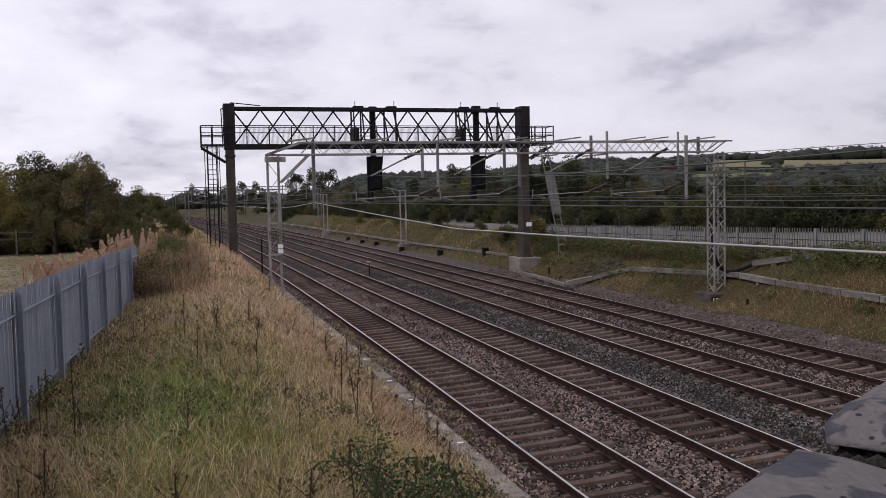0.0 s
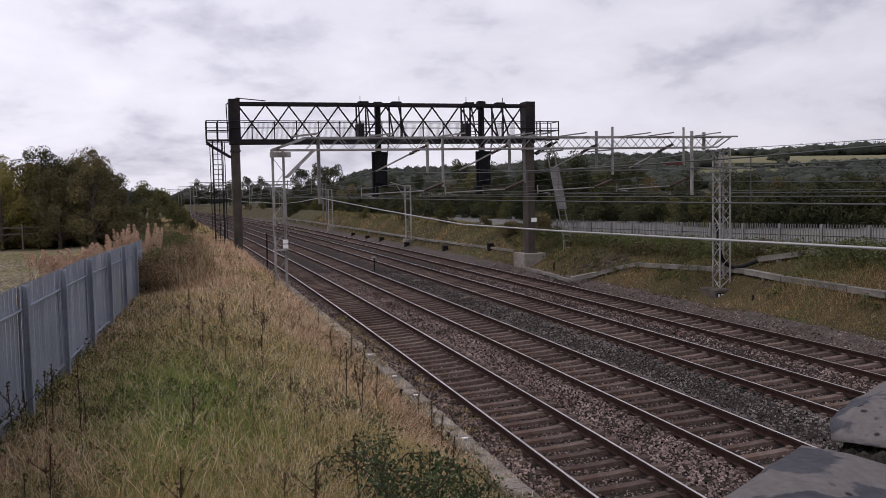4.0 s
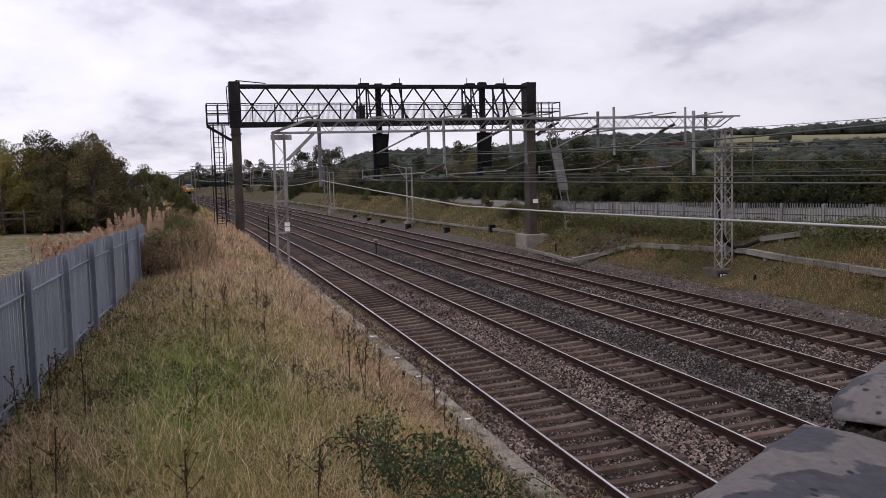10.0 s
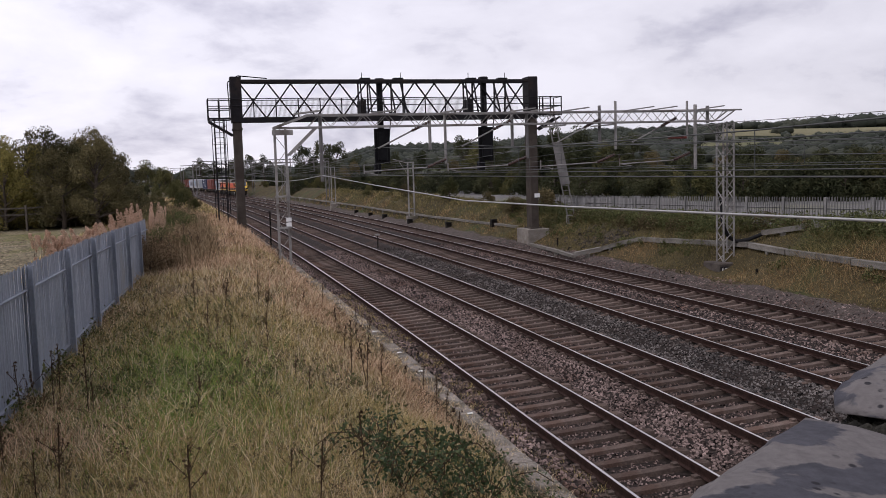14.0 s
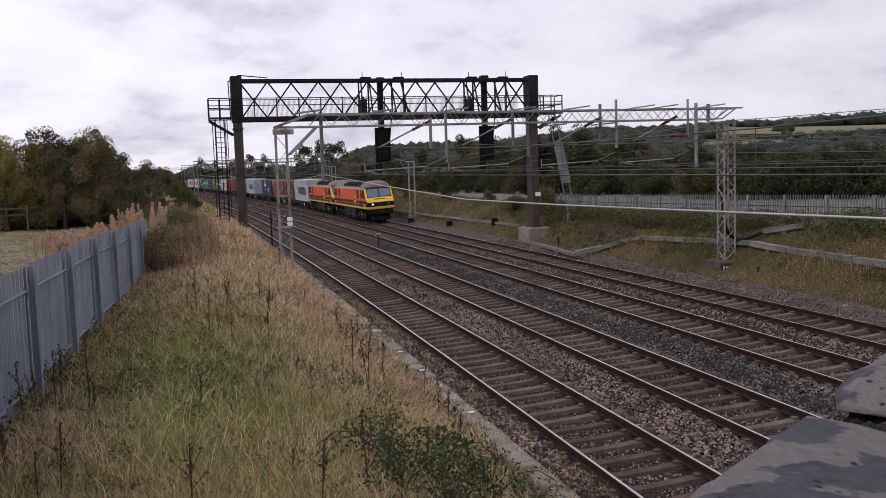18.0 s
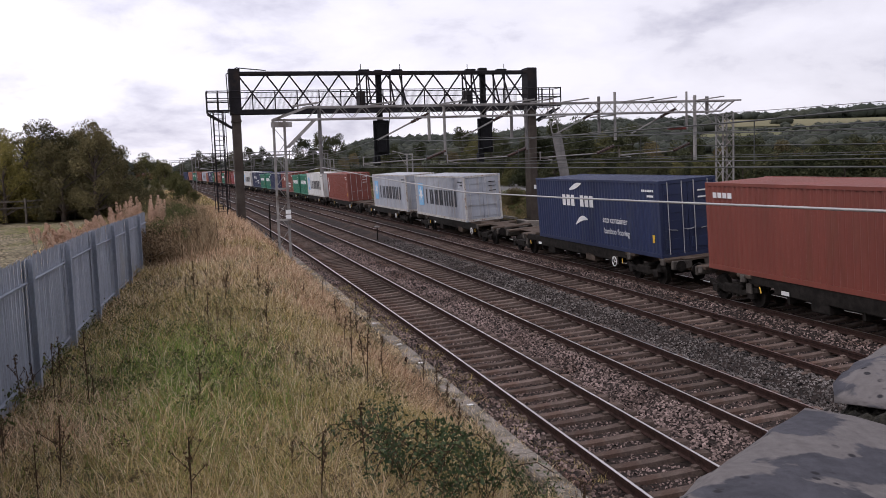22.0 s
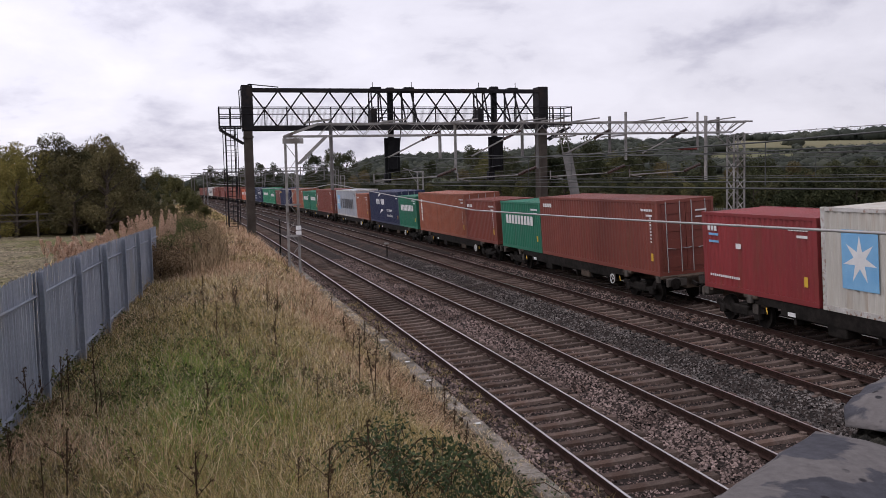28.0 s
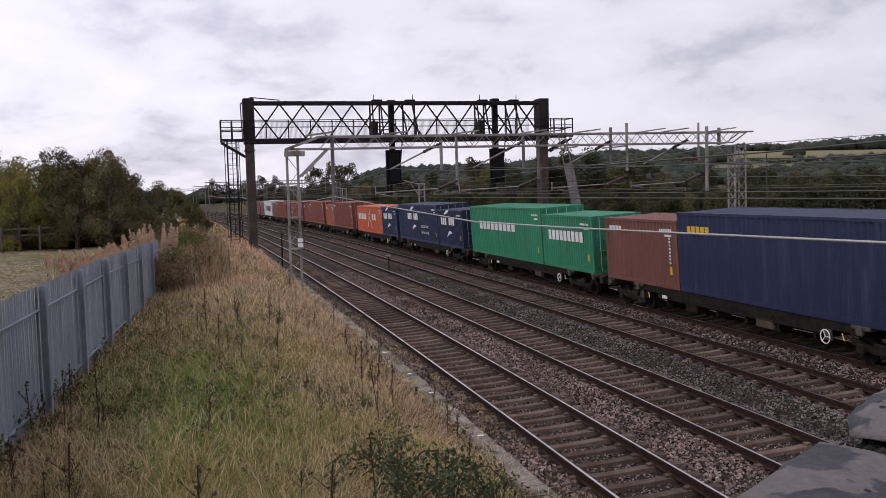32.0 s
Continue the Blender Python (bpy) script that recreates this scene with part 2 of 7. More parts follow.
M_railtop = surface("rail_running_face", (0.45, 0.43, 0.42), (0.60, 0.58, 0.565), 0.4, 0.28, 1.0, coords="Position")
M_concrete = surface("concrete", (0.17, 0.15, 0.13), (0.25, 0.225, 0.20), 2.5, 0.9, fine=0.25, fine_scale=35, bump=0.4, coords="Position",
                     c3=(0.14, 0.125, 0.10), c3_scale=0.9, vary=0.15)
M_gantry = surface("dark_gantry_paint", (0.009, 0.008, 0.010), (0.016, 0.014, 0.016), 3.0, 0.7, spec=0.2, fine=0.2, c3=(0.028, 0.020, 0.017), c3_scale=1.2, coords="Position")
M_post = surface("gantry_post_weathered", (0.045, 0.036, 0.030), (0.07, 0.058, 0.049), 1.6, 0.8, fine=0.2, c3=(0.05, 0.04, 0.034), c3_scale=0.9, coords="Position")
M_galv = surface("weathered_galvanised", (0.20, 0.19, 0.18), (0.29, 0.275, 0.26), 3.0, 0.65, 0.15, fine=0.18, c3=(0.10, 0.08, 0.066), c3_scale=1.4, coords="Position")
M_tube = surface("grey_tube", (0.12, 0.112, 0.108), (0.17, 0.16, 0.152), 3.0, 0.6, 0.3, fine=0.2, coords="Position")
M_wire = surface("copper_wire", (0.045, 0.047, 0.045), (0.075, 0.078, 0.074), 0.8, 0.6, 0.4, coords="Position")
M_cable = surface("bare_aluminium_cable", (0.30, 0.29, 0.285), (0.38, 0.37, 0.36), 1.0, 0.45, 0.6, coords="Position")
M_insul = surface("brown_glazed_insulator", (0.035, 0.018, 0.014), (0.06, 0.03, 0.022), 8.0, 0.25)
M_red = surface("faded_red_insulator", (0.13, 0.025, 0.02), (0.17, 0.035, 0.028), 8.0, 0.5)
M_palis = surface("galvanised_palisade", (0.20, 0.222, 0.268), (0.25, 0.272, 0.318), 1.2, 0.6, 0.2, fine=0.12, fine_scale=20, vary=0.10, coords="Position",
                  c3=(0.22, 0.225, 0.235), c3_scale=0.7)
M_palis_far = surface("weathered_palisade", (0.15, 0.147, 0.143), (0.21, 0.205, 0.198), 1.5, 0.75, 0.1, fine=0.15, vary=0.12, coords="Position")
M_black = surface("black_paint", (0.006, 0.006, 0.007), (0.011, 0.011, 0.012), 4.0, 0.7, spec=0.15, fine=0.2)
# real grime plus the shade below the train, both in this near-black
M_grime_shade = surface("grime_and_shade", (0.008, 0.007, 0.006), (0.020, 0.017, 0.015), 5.0, 0.85, fine=0.3, bump=0.2)
M_white = surface("white_paint", (0.70, 0.70, 0.69), (0.80, 0.80, 0.79), 4.0, 0.6, fine=0.06)
M_wood = surface("grey_timber", (0.075, 0.064, 0.053), (0.12, 0.104, 0.088), 3.0, 0.9, fine=0.3, coords="Position", vary=0.15)
M_bark = surface("bark", (0.045, 0.035, 0.028), (0.09, 0.072, 0.058), 6.0, 0.95, bump=0.6, coords="Position")
M_glass = surface("cab_glass", (0.012, 0.014, 0.018), (0.02, 0.022, 0.028), 2.0, 0.08, spec=0.8)

# ---------------------------------------------------------------- mesh helpers


def mesh_of(name, verts, faces, mats, index=None, smooth=False):
    me = bpy.data.meshes.new(name)
    me.from_pydata([tuple(v) for v in verts], [], faces)
    for m in mats if isinstance(mats, (list, tuple)) else [mats]:
        me.materials.append(m)
    if index is not None:
        me.polygons.foreach_set("material_index", index)
    if smooth:
        me.polygons.foreach_set("use_smooth", [True] * len(me.polygons))
    me.update()
    return me


def part(name, data, material, parent=None, label="", m=None, smooth=False):
    """Links a bmesh or mesh as one object under a thing."""
    if isinstance(data, bmesh.types.BMesh):
        me = bpy.data.meshes.new(name)
        bmesh.ops.recalc_face_normals(data, faces=data.faces[:])
        data.to_mesh(me)
        data.free()
        me.materials.append(material)
        if smooth:
            me.polygons.foreach_set("use_smooth", [True] * len(me.polygons))
    else:
        me = data
    ob = new(name, me)
    if parent is not None:
        ob.parent = parent
    if m is not None:
        ob.matrix_basis = m
    if label:
        ob["label"] = label
    return ob


def thing(name, m, label, category, group="", kind=""):
    ob = new(name)
    ob.empty_display_size = 0.2
    ob.matrix_basis = m
    return tagged(ob, label, category, group, kind)


def add_box(bm, x0, x1, y0, y1, z0, z1, bevel=0.0):
    """An upright box in a bmesh, its edges cut a little."""
    r = bmesh.ops.create_cube(bm, size=1.0, matrix=Matrix.Translation(((x0 + x1) / 2, (y0 + y1) / 2, (z0 + z1) / 2)) @ Matrix.Diagonal((x1 - x0, y1 - y0, z1 - z0, 1)))
    if bevel:
        es = {ed for v in r["verts"] for ed in v.link_edges}
        bmesh.ops.bevel(bm, geom=list(es), offset=bevel, segments=1, affect="EDGES")
    return r


def add_bar(bm, a, b, w, h=None, round_=0):
    """A straight bar from a to b, square (w by h) or round."""
    a, b = Vector(a), Vector(b)
    d = b - a
    q = d.to_track_quat("Z", "Y").to_matrix().to_4x4()
    m = Matrix.Translation((a + b) / 2) @ q
    if round_:
        bmesh.ops.create_cone(bm, cap_ends=True, segments=round_, radius1=w / 2, radius2=w / 2, depth=d.length, matrix=m)
    else:
        bmesh.ops.create_cube(bm, size=1.0, matrix=m @ Matrix.Diagonal((w, h or w, d.length, 1)))


def bar_bm(a, b, w, h=None, round_=0):
    bm = bmesh.new()
    add_bar(bm, a, b, w, h, round_)
    return bm


def box_bm(*a, bevel=0.0):
    bm = bmesh.new()
    add_box(bm, *a, bevel=bevel)
    return bm


def sweep(name, profile, s0, s1, step, mats, cant=False, closed=False, index=None):
    """A profile of (o, z) drawn along the line of the tracks."""
    n = max(1, int(round((s1 - s0) / step)))
    verts, faces, idx = [], [], []
    k = len(profile)
    for i in range(n + 1):
        s = s0 + (s1 - s0) * i / n
        verts += [P(s, o, z) for o, z in profile]
    rng = range(k) if closed else range(k - 1)
    for i in range(n):
        for j in rng:
            j2 = (j + 1) % k
            faces.append((i * k + j, i * k + j2, (i + 1) * k + j2, (i + 1) * k + j))
            if index:
                idx.append(index[j])
    if closed:
        faces += [tuple(range(k)), tuple(reversed(range(n * k, n * k + k)))]
        if index:
            idx += [index[0], index[0]]
    return mesh_of(name, verts, faces, mats, idx if index else None)

# ---------------------------------------------------------------- ground, one sheet to the horizon


def spread(lo, hi, fine_lo, fine_hi, step, grow=1.07):
    v = list(np.arange(fine_lo, fine_hi + step, step))
    st = step
    while v[-1] < hi:
        st *= grow
        v.append(v[-1] + st)
    st = step
    while v[0] > lo:
        st *= grow
        v.insert(0, v[0] - st)
    return np.array(v)


def hills(x, y):
    """The ridge far behind the fence, and low swells elsewhere."""
    d = np.hypot(x, y)
    az = np.degrees(np.arctan2(x, y))
    side = np.clip((az + 10) / 7.0, 0, 1) * np.clip((75 - az) / 20, 0, 1)
    side = side * side * (3 - 2 * side)
    rise = np.clip((d - 330) / 900.0, 0, 1)
    rise = rise * rise * (3 - 2 * rise)
    top = np.interp(az, [-12, -8, -6, -3, 2, 6, 10, 14, 17, 20, 23, 26, 40, 60], [5, 20, 30, 27, 28, 33, 41, 38, 42, 39, 37, 35, 34, 30])
    wob = 5 * np.sin(x / 170 + 0.7) * np.sin(y / 230 + 1.1)
    back = 1 - np.clip((d - 1500) / 2500, 0, 0.6)
    return side * (rise * top + wob * rise * 0.5) * back + (1 - side) * rise * 4


gx = spread(-3500, 3500, -42, 46, 0.8)
gy = spread(-900, 4200, -14, 96, 0.8)
XX, YY = np.meshgrid(gx, gy)
fx, fy = XX.ravel(), YY.ravel()
gs, go = plan_of(fx, fy)
gz = height(gs, go)
gz = gz + hills(fx, fy)
dip = np.exp(-(((gs - 35.9) / 1.7) ** 2 + ((go - 14.8) / 1.0) ** 2))              # cut away in front of the mast
gz = gz * (1 - dip) + np.minimum(gz, -0.05) * dip
gz = np.where((go > -3.0) & (go < -1.2) & (gs > -5), np.minimum(gz - 0.22, 0.06), gz)                # below the top of the edging
rough_ = np.array([noise.noise(Vector((a * 0.35, b * 0.35, 0.0))) for a, b in zip(fx, fy)])
grassy = np.where((go < -2.6) | (go > 14.0), 1.0, 0.0)
gz = gz + rough_ * 0.10 * grassy
nx, ny = len(gx), len(gy)
idx = np.arange(nx * ny).reshape(ny, nx)
quads = np.stack([idx[:-1, :-1], idx[:-1, 1:], idx[1:, 1:], idx[1:, :-1]], -1).reshape(-1, 4)
cx, cy = fx[quads].mean(1), fy[quads].mean(1)
cs, co = gs[quads].mean(1), go[quads].mean(1)
caz, cd = np.degrees(np.arctan2(cx, cy)), np.hypot(cx, cy)
slot = np.zeros(len(quads), int)
slot[(co < -11.5) & (co > -48) & (cs > -5) & (cs < 62)] = 1                       # ploughed, stony field
slot[(co > 20.5) & (co < 50) & (cs < 300) & (cs > -30)] = 2                                   # gravel yard behind the palisade
slot[(cd > 420)] = 3
M_field = surface("stony_field", (0.115, 0.096, 0.058), (0.18, 0.152, 0.098), 1.1, 0.95, fine=0.8, fine_scale=7.0, bump=0.8, bump_scale=6,
                  c3=(0.105, 0.10, 0.036), c3_scale=0.3, c3_at=(0.5, 0.66), coords="Position")
M_yard = surface("gravel_yard", (0.105, 0.101, 0.097), (0.15, 0.145, 0.14), 0.5, 0.95, fine=0.25, fine_scale=5, coords="Position", c3=(0.14, 0.14, 0.08), c3_scale=0.08)
M_pasture = surface("pasture", (0.036, 0.042, 0.024), (0.055, 0.06, 0.034), 0.02, 0.95, fine=0.2, fine_scale=0.3, coords="Position")
M_stubble = surface("dry_pasture", (0.13, 0.12, 0.066), (0.17, 0.155, 0.088), 0.015, 0.95, fine=0.15, fine_scale=0.3, coords="Position")
M_cess = surface("cess_gravel", (0.05, 0.040, 0.036), (0.085, 0.070, 0.063), 3.0, 0.95, fine=0.6, fine_scale=18, bump=0.8, bump_scale=16, coords="Position", c3=(0.055, 0.042, 0.035), c3_scale=0.5)
ground = new("ground", mesh_of("ground", np.stack([fx, fy, gz], 1), [tuple(q) for q in quads.tolist()], [M_ground, M_field, M_yard, M_pasture], slot.tolist(), True))
tagged(ground, "rough grass, stony field and gravel rising to far hills", "ground", kind="structure")


def ground_z(x, y):
    """The height of the sheet at a place."""
    i = min(max(int(np.searchsorted(gx, x)) - 1, 0), nx - 2)
    j = min(max(int(np.searchsorted(gy, y)) - 1, 0), ny - 2)
    u, v = (x - gx[i]) / (gx[i + 1] - gx[i]), (y - gy[j]) / (gy[j + 1] - gy[j])
    Z = gz.reshape(ny, nx)
    return float((Z[j, i] * (1 - u) + Z[j, i + 1] * u) * (1 - v) + (Z[j + 1, i] * (1 - u) + Z[j + 1, i + 1] * u) * v)


def on_ground(s, o, dz=0.0):
    p = P(s, o)
    return Vector((p.x, p.y, ground_z(p.x, p.y) + dz))


# gravel walkway between the ballast and the bank, with a ragged edge
cv_, cf_ = [], []
for i in range(601):
    s = -60 + i * 0.5
    edge_ = 14.25 + 0.4 * noise.noise(Vector((s * 0.3, 3.0, 0))) + 0.25 * noise.noise(Vector((s * 1.1, 9.0, 0)))
    for k in range(7):
        o = 12.3 + (edge_ - 12.3) * k / 6
        p = P(s, o)
        cv_.append((p.x, p.y, ground_z(p.x, p.y) + (0.05 if k < 6 else -0.05)))
cf_ = [(i * 7 + k, i * 7 + k + 1, i * 7 + k + 8, i * 7 + k + 7) for i in range(600) for k in range(6)]
tagged(new("walkway", mesh_of("walkway", cv_, cf_, M_cess, None, True)), "dusty brown-grey gravel walkway beside the far track", "path", kind="structure")


# two dry fields on the far hillside
def far_field(az0, az1, d0, d1, label, mat):
    na, nd = int((az1 - az0) / 0.4), int((d1 - d0) / 22)
    v = []
    for i in range(na + 1):
        a = radians(az0 + (az1 - az0) * i / na)
        for j in range(nd + 1):
            d = d0 + (d1 - d0) * j / nd + 9 * math.sin(i * 0.23 + j * 0.1)
            x, y = d * math.sin(a), d * math.cos(a)
            v.append((x, y, ground_z(x, y) + 0.6))
    f = [(i * (nd + 1) + j, (i + 1) * (nd + 1) + j, (i + 1) * (nd + 1) + j + 1, i * (nd + 1) + j + 1) for i in range(na) for j in range(nd)]
    return tagged(new("field", mesh_of("field", v, f, mat)), label, "field", kind="structure")


M_field_green = surface("green_pasture", (0.098, 0.098, 0.05), (0.125, 0.122, 0.062), 0.015, 0.95, fine=0.15, fine_scale=0.3, coords="Position")
far_field(16.8, 36, 835, 1130, "broad pale dry field on the far hillside", M_stubble)
far_field(15.6, 22.6, 585, 740, "olive green field on the far hillside", M_field_green)

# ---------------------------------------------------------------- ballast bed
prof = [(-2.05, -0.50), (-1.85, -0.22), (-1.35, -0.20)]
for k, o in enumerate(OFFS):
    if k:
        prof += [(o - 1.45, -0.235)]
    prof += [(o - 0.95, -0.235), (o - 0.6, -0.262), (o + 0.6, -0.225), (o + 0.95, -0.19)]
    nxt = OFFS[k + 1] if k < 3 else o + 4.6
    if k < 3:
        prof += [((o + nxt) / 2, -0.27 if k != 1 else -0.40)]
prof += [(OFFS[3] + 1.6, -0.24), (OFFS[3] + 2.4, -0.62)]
ballast = new("ballast", sweep("ballast", prof, -420, 1290, 2.5, M_ballast_shaded))
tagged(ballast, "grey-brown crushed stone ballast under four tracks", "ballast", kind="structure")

# loose stones on the bed, the nearest stretch
rng = np.random.default_rng(7)


def stones(n, s0, s1, o0, o1, size, name, tone, lo_side=False):
    verts, faces = [], []
    base = np.array([(1, 0, -0.3), (-0.5, 0.87, -0.3), (-0.6, -0.8, -0.3), (0.62, 0.12, 0.6), (-0.42, 0.5, 0.7), (-0.3, -0.62, 0.5)])
    tri = ((0, 1, 4, 3), (1, 2, 5, 4), (2, 0, 3, 5), (3, 4, 5))
    ss_ = s0 + (s1 - s0) * rng.random(n) ** 1.7
    oo_ = rng.uniform(o0, o1, n)
    pz = np.interp(oo_, [p[0] for p in prof], [p[1] for p in prof])
    if lo_side:
        pz = np.maximum(pz, np.interp(oo_, [12.6, 13.2, 14.2, 14.6], [-0.75, -0.3, 0.0, 0.12]) + 0.05)
    for i in range(n):
        a, b = rng.uniform(0, 6.28), rng.uniform(-0.6, 0.6)
        ca, sa = math.cos(a), math.sin(a)
        k = size * rng.uniform(0.5, 1.15)
        q = base * (k, k * rng.uniform(0.6, 1.0), k * rng.uniform(0.6, 1.0))
        p = P(float(ss_[i]), float(oo_[i]))
        rot_ = np.stack([q[:, 0] * ca - q[:, 1] * sa, q[:, 0] * sa + q[:, 1] * ca, q[:, 2] + q[:, 0] * b], 1)
        v0 = len(verts)
        verts += (rot_ + (p.x, p.y, pz[i] + k * 0.25)).tolist()
        faces += [tuple(v0 + x for x in q_) for q_ in tri]
    ob = new(name, mesh_of(name, verts, faces, tone))
    return tagged(ob, "loose grey and rusty ballast stones beside the rails", "stones", kind="stuff")


for lo, hi, n in ((-1.9, -0.85, 9000), (0.85, 2.6, 22000), (4.3, 6.6, 22000), (8.3, 10.2, 11000), (11.9, 14.2, 9000), (-0.6, 0.6, 11000), (2.8, 4.0, 11000), (6.8, 8.0, 7000), (10.4, 11.6, 6000)):
    stones(n, 7, 62, lo, hi, 0.045 if abs(hi - lo) > 1.3 or lo < -1 else 0.032, "ballast_stones", M_stone_dark if 4 < lo < 6 else M_stone, lo > 11.5)

# ---------------------------------------------------------------- tracks
RAIL = [(-0.035, 0.0), (-0.035, -0.045), (-0.010, -0.055), (-0.010, -0.135), (-0.070, -0.150), (-0.070, -0.160),
        (0.070, -0.160), (0.070, -0.150), (0.010, -0.135), (0.010, -0.055), (0.035, -0.045), (0.035, 0.0), (0.025, 0.006), (-0.025, 0.006)]


def sleeper_mesh():
    bm = bmesh.new()
    L, w = 1.25, 0.125
    pts = [(-L, -0.02), (-0.95, 0.0), (-0.5, 0.0), (-0.3, -0.008), (0.3, -0.008), (0.5, 0.0), (0.95, 0.0), (L, -0.02)]
    top, low = [], []
    for o, z in pts:
        top.append([bm.verts.new((x, o, z)) for x in (-w * 0.8, w * 0.8)])
        low.append([bm.verts.new((x, o, -0.12)) for x in (-w, w)])
    for i in range(len(pts) - 1):
        for quad in ((top[i][0], top[i][1], top[i + 1][1], top[i + 1][0]), (top[i][1], low[i][1], low[i + 1][1], top[i + 1][1]), (low[i][0], top[i][0], top[i + 1][0], low[i + 1][0])):
            bm.faces.new(quad)
    for i in (0, -1):
        bm.faces.new((top[i][0], low[i][0], low[i][1], top[i][1]))
    # rail clips
    for o in (-GAUGE / 2, GAUGE / 2):
        for k in (-1, 1):
            add_box(bm, -0.06, 0.06, o + k * 0.12 - 0.05, o + k * 0.12 + 0.05, -0.01, 0.045)
    bmesh.ops.recalc_face_normals(bm, faces=bm.faces[:])
    me = bpy.data.meshes.new("sleeper")
    bm.to_mesh(me)
    bm.free()
    me.materials.append(M_sleeper)
    return me


SLEEPER_DATA = sleeper_mesh()
TILT = math.degrees(math.atan(CANT / GAUGE))
PITCH = 0.66


def track(k):
    o = OFFS[k]
    t = thing("railway_track", Matrix(), "rusty railway track with bright rail heads on concrete sleepers", "railway track", "parallel tracks")
    for side in (-1, 1):
        z = side * CANT / 2
        me = sweep("rail", [(o + side * GAUGE / 2 + a, z + b) for a, b in RAIL], -420, 1290, 3.0, [M_rust, M_railtop], closed=True,
                   index=[0] * 12 + [1, 0])
        part("rail", me, None, t, "steel rail with polished top")
    n = 150
    for i in range(n):
        s = 4.0 + i * PITCH + 0.21 * k
        jig = random.uniform(-0.03, 0.03)
        ob = new("sleeper", SLEEPER_DATA)
        ob.parent = t
        ob.matrix_basis = at(s + jig, o, -0.165, turn=random.uniform(-0.6, 0.6), tilt=TILT)
    # the rest of the sleepers, joined
    verts, faces = [], []
    s = 4.0 + n * PITCH
    while s < 420:
        m = at(s, o, -0.165, tilt=TILT)
        v0 = len(verts)
        for x, y, z in ((-0.12, -1.25, 0), (0.12, -1.25, 0), (0.12, 1.25, 0), (-0.12, 1.25, 0), (-0.12, -1.25, -0.1), (0.12, -1.25, -0.1), (0.12, 1.25, -0.1), (-0.12, 1.25, -0.1)):
            verts.append(m @ Vector((x, y, z)))
        faces += [tuple(v0 + q for q in f) for f in ((0, 1, 2, 3), (0, 4, 5, 1), (3, 2, 6, 7), (0, 3, 7, 4), (1, 5, 6, 2))]
        s += PITCH
    part("sleeper_run", mesh_of("sleeper_run", verts, faces, M_sleeper), None, t)["kind"] = "stuff"


for k in range(4):
    track(k)

# concrete edge beside the near track, in lengths
M_kerb = surface("grey_weathered_edging", (0.15, 0.132, 0.113), (0.225, 0.20, 0.176), 1.5, 0.95, fine=0.35, fine_scale=22, bump=0.5, coords="Position", c3=(0.085, 0.072, 0.05), c3_scale=1.6, c3_at=(0.47, 0.6), vary=0.15)
kerb = thing("concrete_edging", Matrix(), "low weathered concrete edging with grass growing over it", "edging", kind="structure")
for i in range(40):
    s = -6 + i * 3.0
    bot, w = -0.6, random.uniform(-0.02, 0.02)
    me = sweep("edging_block", [(-2.30 + w, bot), (-2.30 + w, 0.27), (-2.27 + w, 0.30), (-1.96 + w, 0.30), (-1.92 + w, 0.26), (-1.90 + w, bot)], s + 0.012, s + 2.988, 1.0, M_kerb, closed=True)
    part("edging_block", me, None, kerb)

# ---------------------------------------------------------------- signal gantry over the tracks
GS = 57.2


def frame_on(s, label, name, category, group=""):
    """A thing whose local x is o, local y is s (away), z up, on the plan at s."""
    p = P(s, 0)
    return thing(name, pose(p.x, p.y, 0, 0, 0, math.degrees(heading(s))), label, category, group)


def lattice(bm, a, b, z0, z1, y, pitch, w, start=0.0, up=True):
    """A zigzag of bars between two chords along local x."""
    x, k = a + start, up
    while x < b - 0.05:
        x2 = min(x + pitch, b)
        add_bar(bm, (x, y, z0 if k else z1), (x2, y, z1 if k else z0), w, w * 0.6)
        x, k = x2, not k


gantry = frame_on(GS, "dark steel lattice signal gantry with walkway spanning four tracks", "signal_gantry", "gantry")
for o, zb in ((-4.04, 0.8), (14.62, 0.95)):
    bm = bmesh.new()
    add_box(bm, o - 0.245, o + 0.245, -0.46, 0.46, zb, 8.05, bevel=0.025)
    part("post", bm, M_post, gantry, "weathered brown-grey box-section post")
    part("post_collar", box_bm(o - 0.29, o + 0.29, -0.52, 0.52, 7.62, 7.72), M_post, gantry)
    part("base_plate", box_bm(o - 0.37, o + 0.37, -0.6, 0.6, zb - 0.02, zb + 0.05), M_post, gantry)
    for zz in (2.2, 3.9, 5.7):
        part("weld_band", box_bm(o - 0.255, o + 0.255, -0.47, 0.47, zz, zz + 0.035), M_post, gantry)
    part("post_head", box_bm(o - 0.32, o + 0.32, -0.52, 0.52, 8.05, 10.72, bevel=0.02), M_gantry, gantry)
    bm = bmesh.new()
    add_box(bm, o - 0.75, o + 0.75, -1.0, 1.0, -0.5, zb - 0.02, bevel=0.03)
    part("footing", bm, M_concrete, gantry, "concrete footing block")
    for dx in (-0.31, 0.31):
        for dy in (-0.5, 0.5):
            part("bolt", bar_bm((o + dx, dy, zb), (o + dx, dy, zb + 0.14), 0.05, round_=6), M_post, gantry)
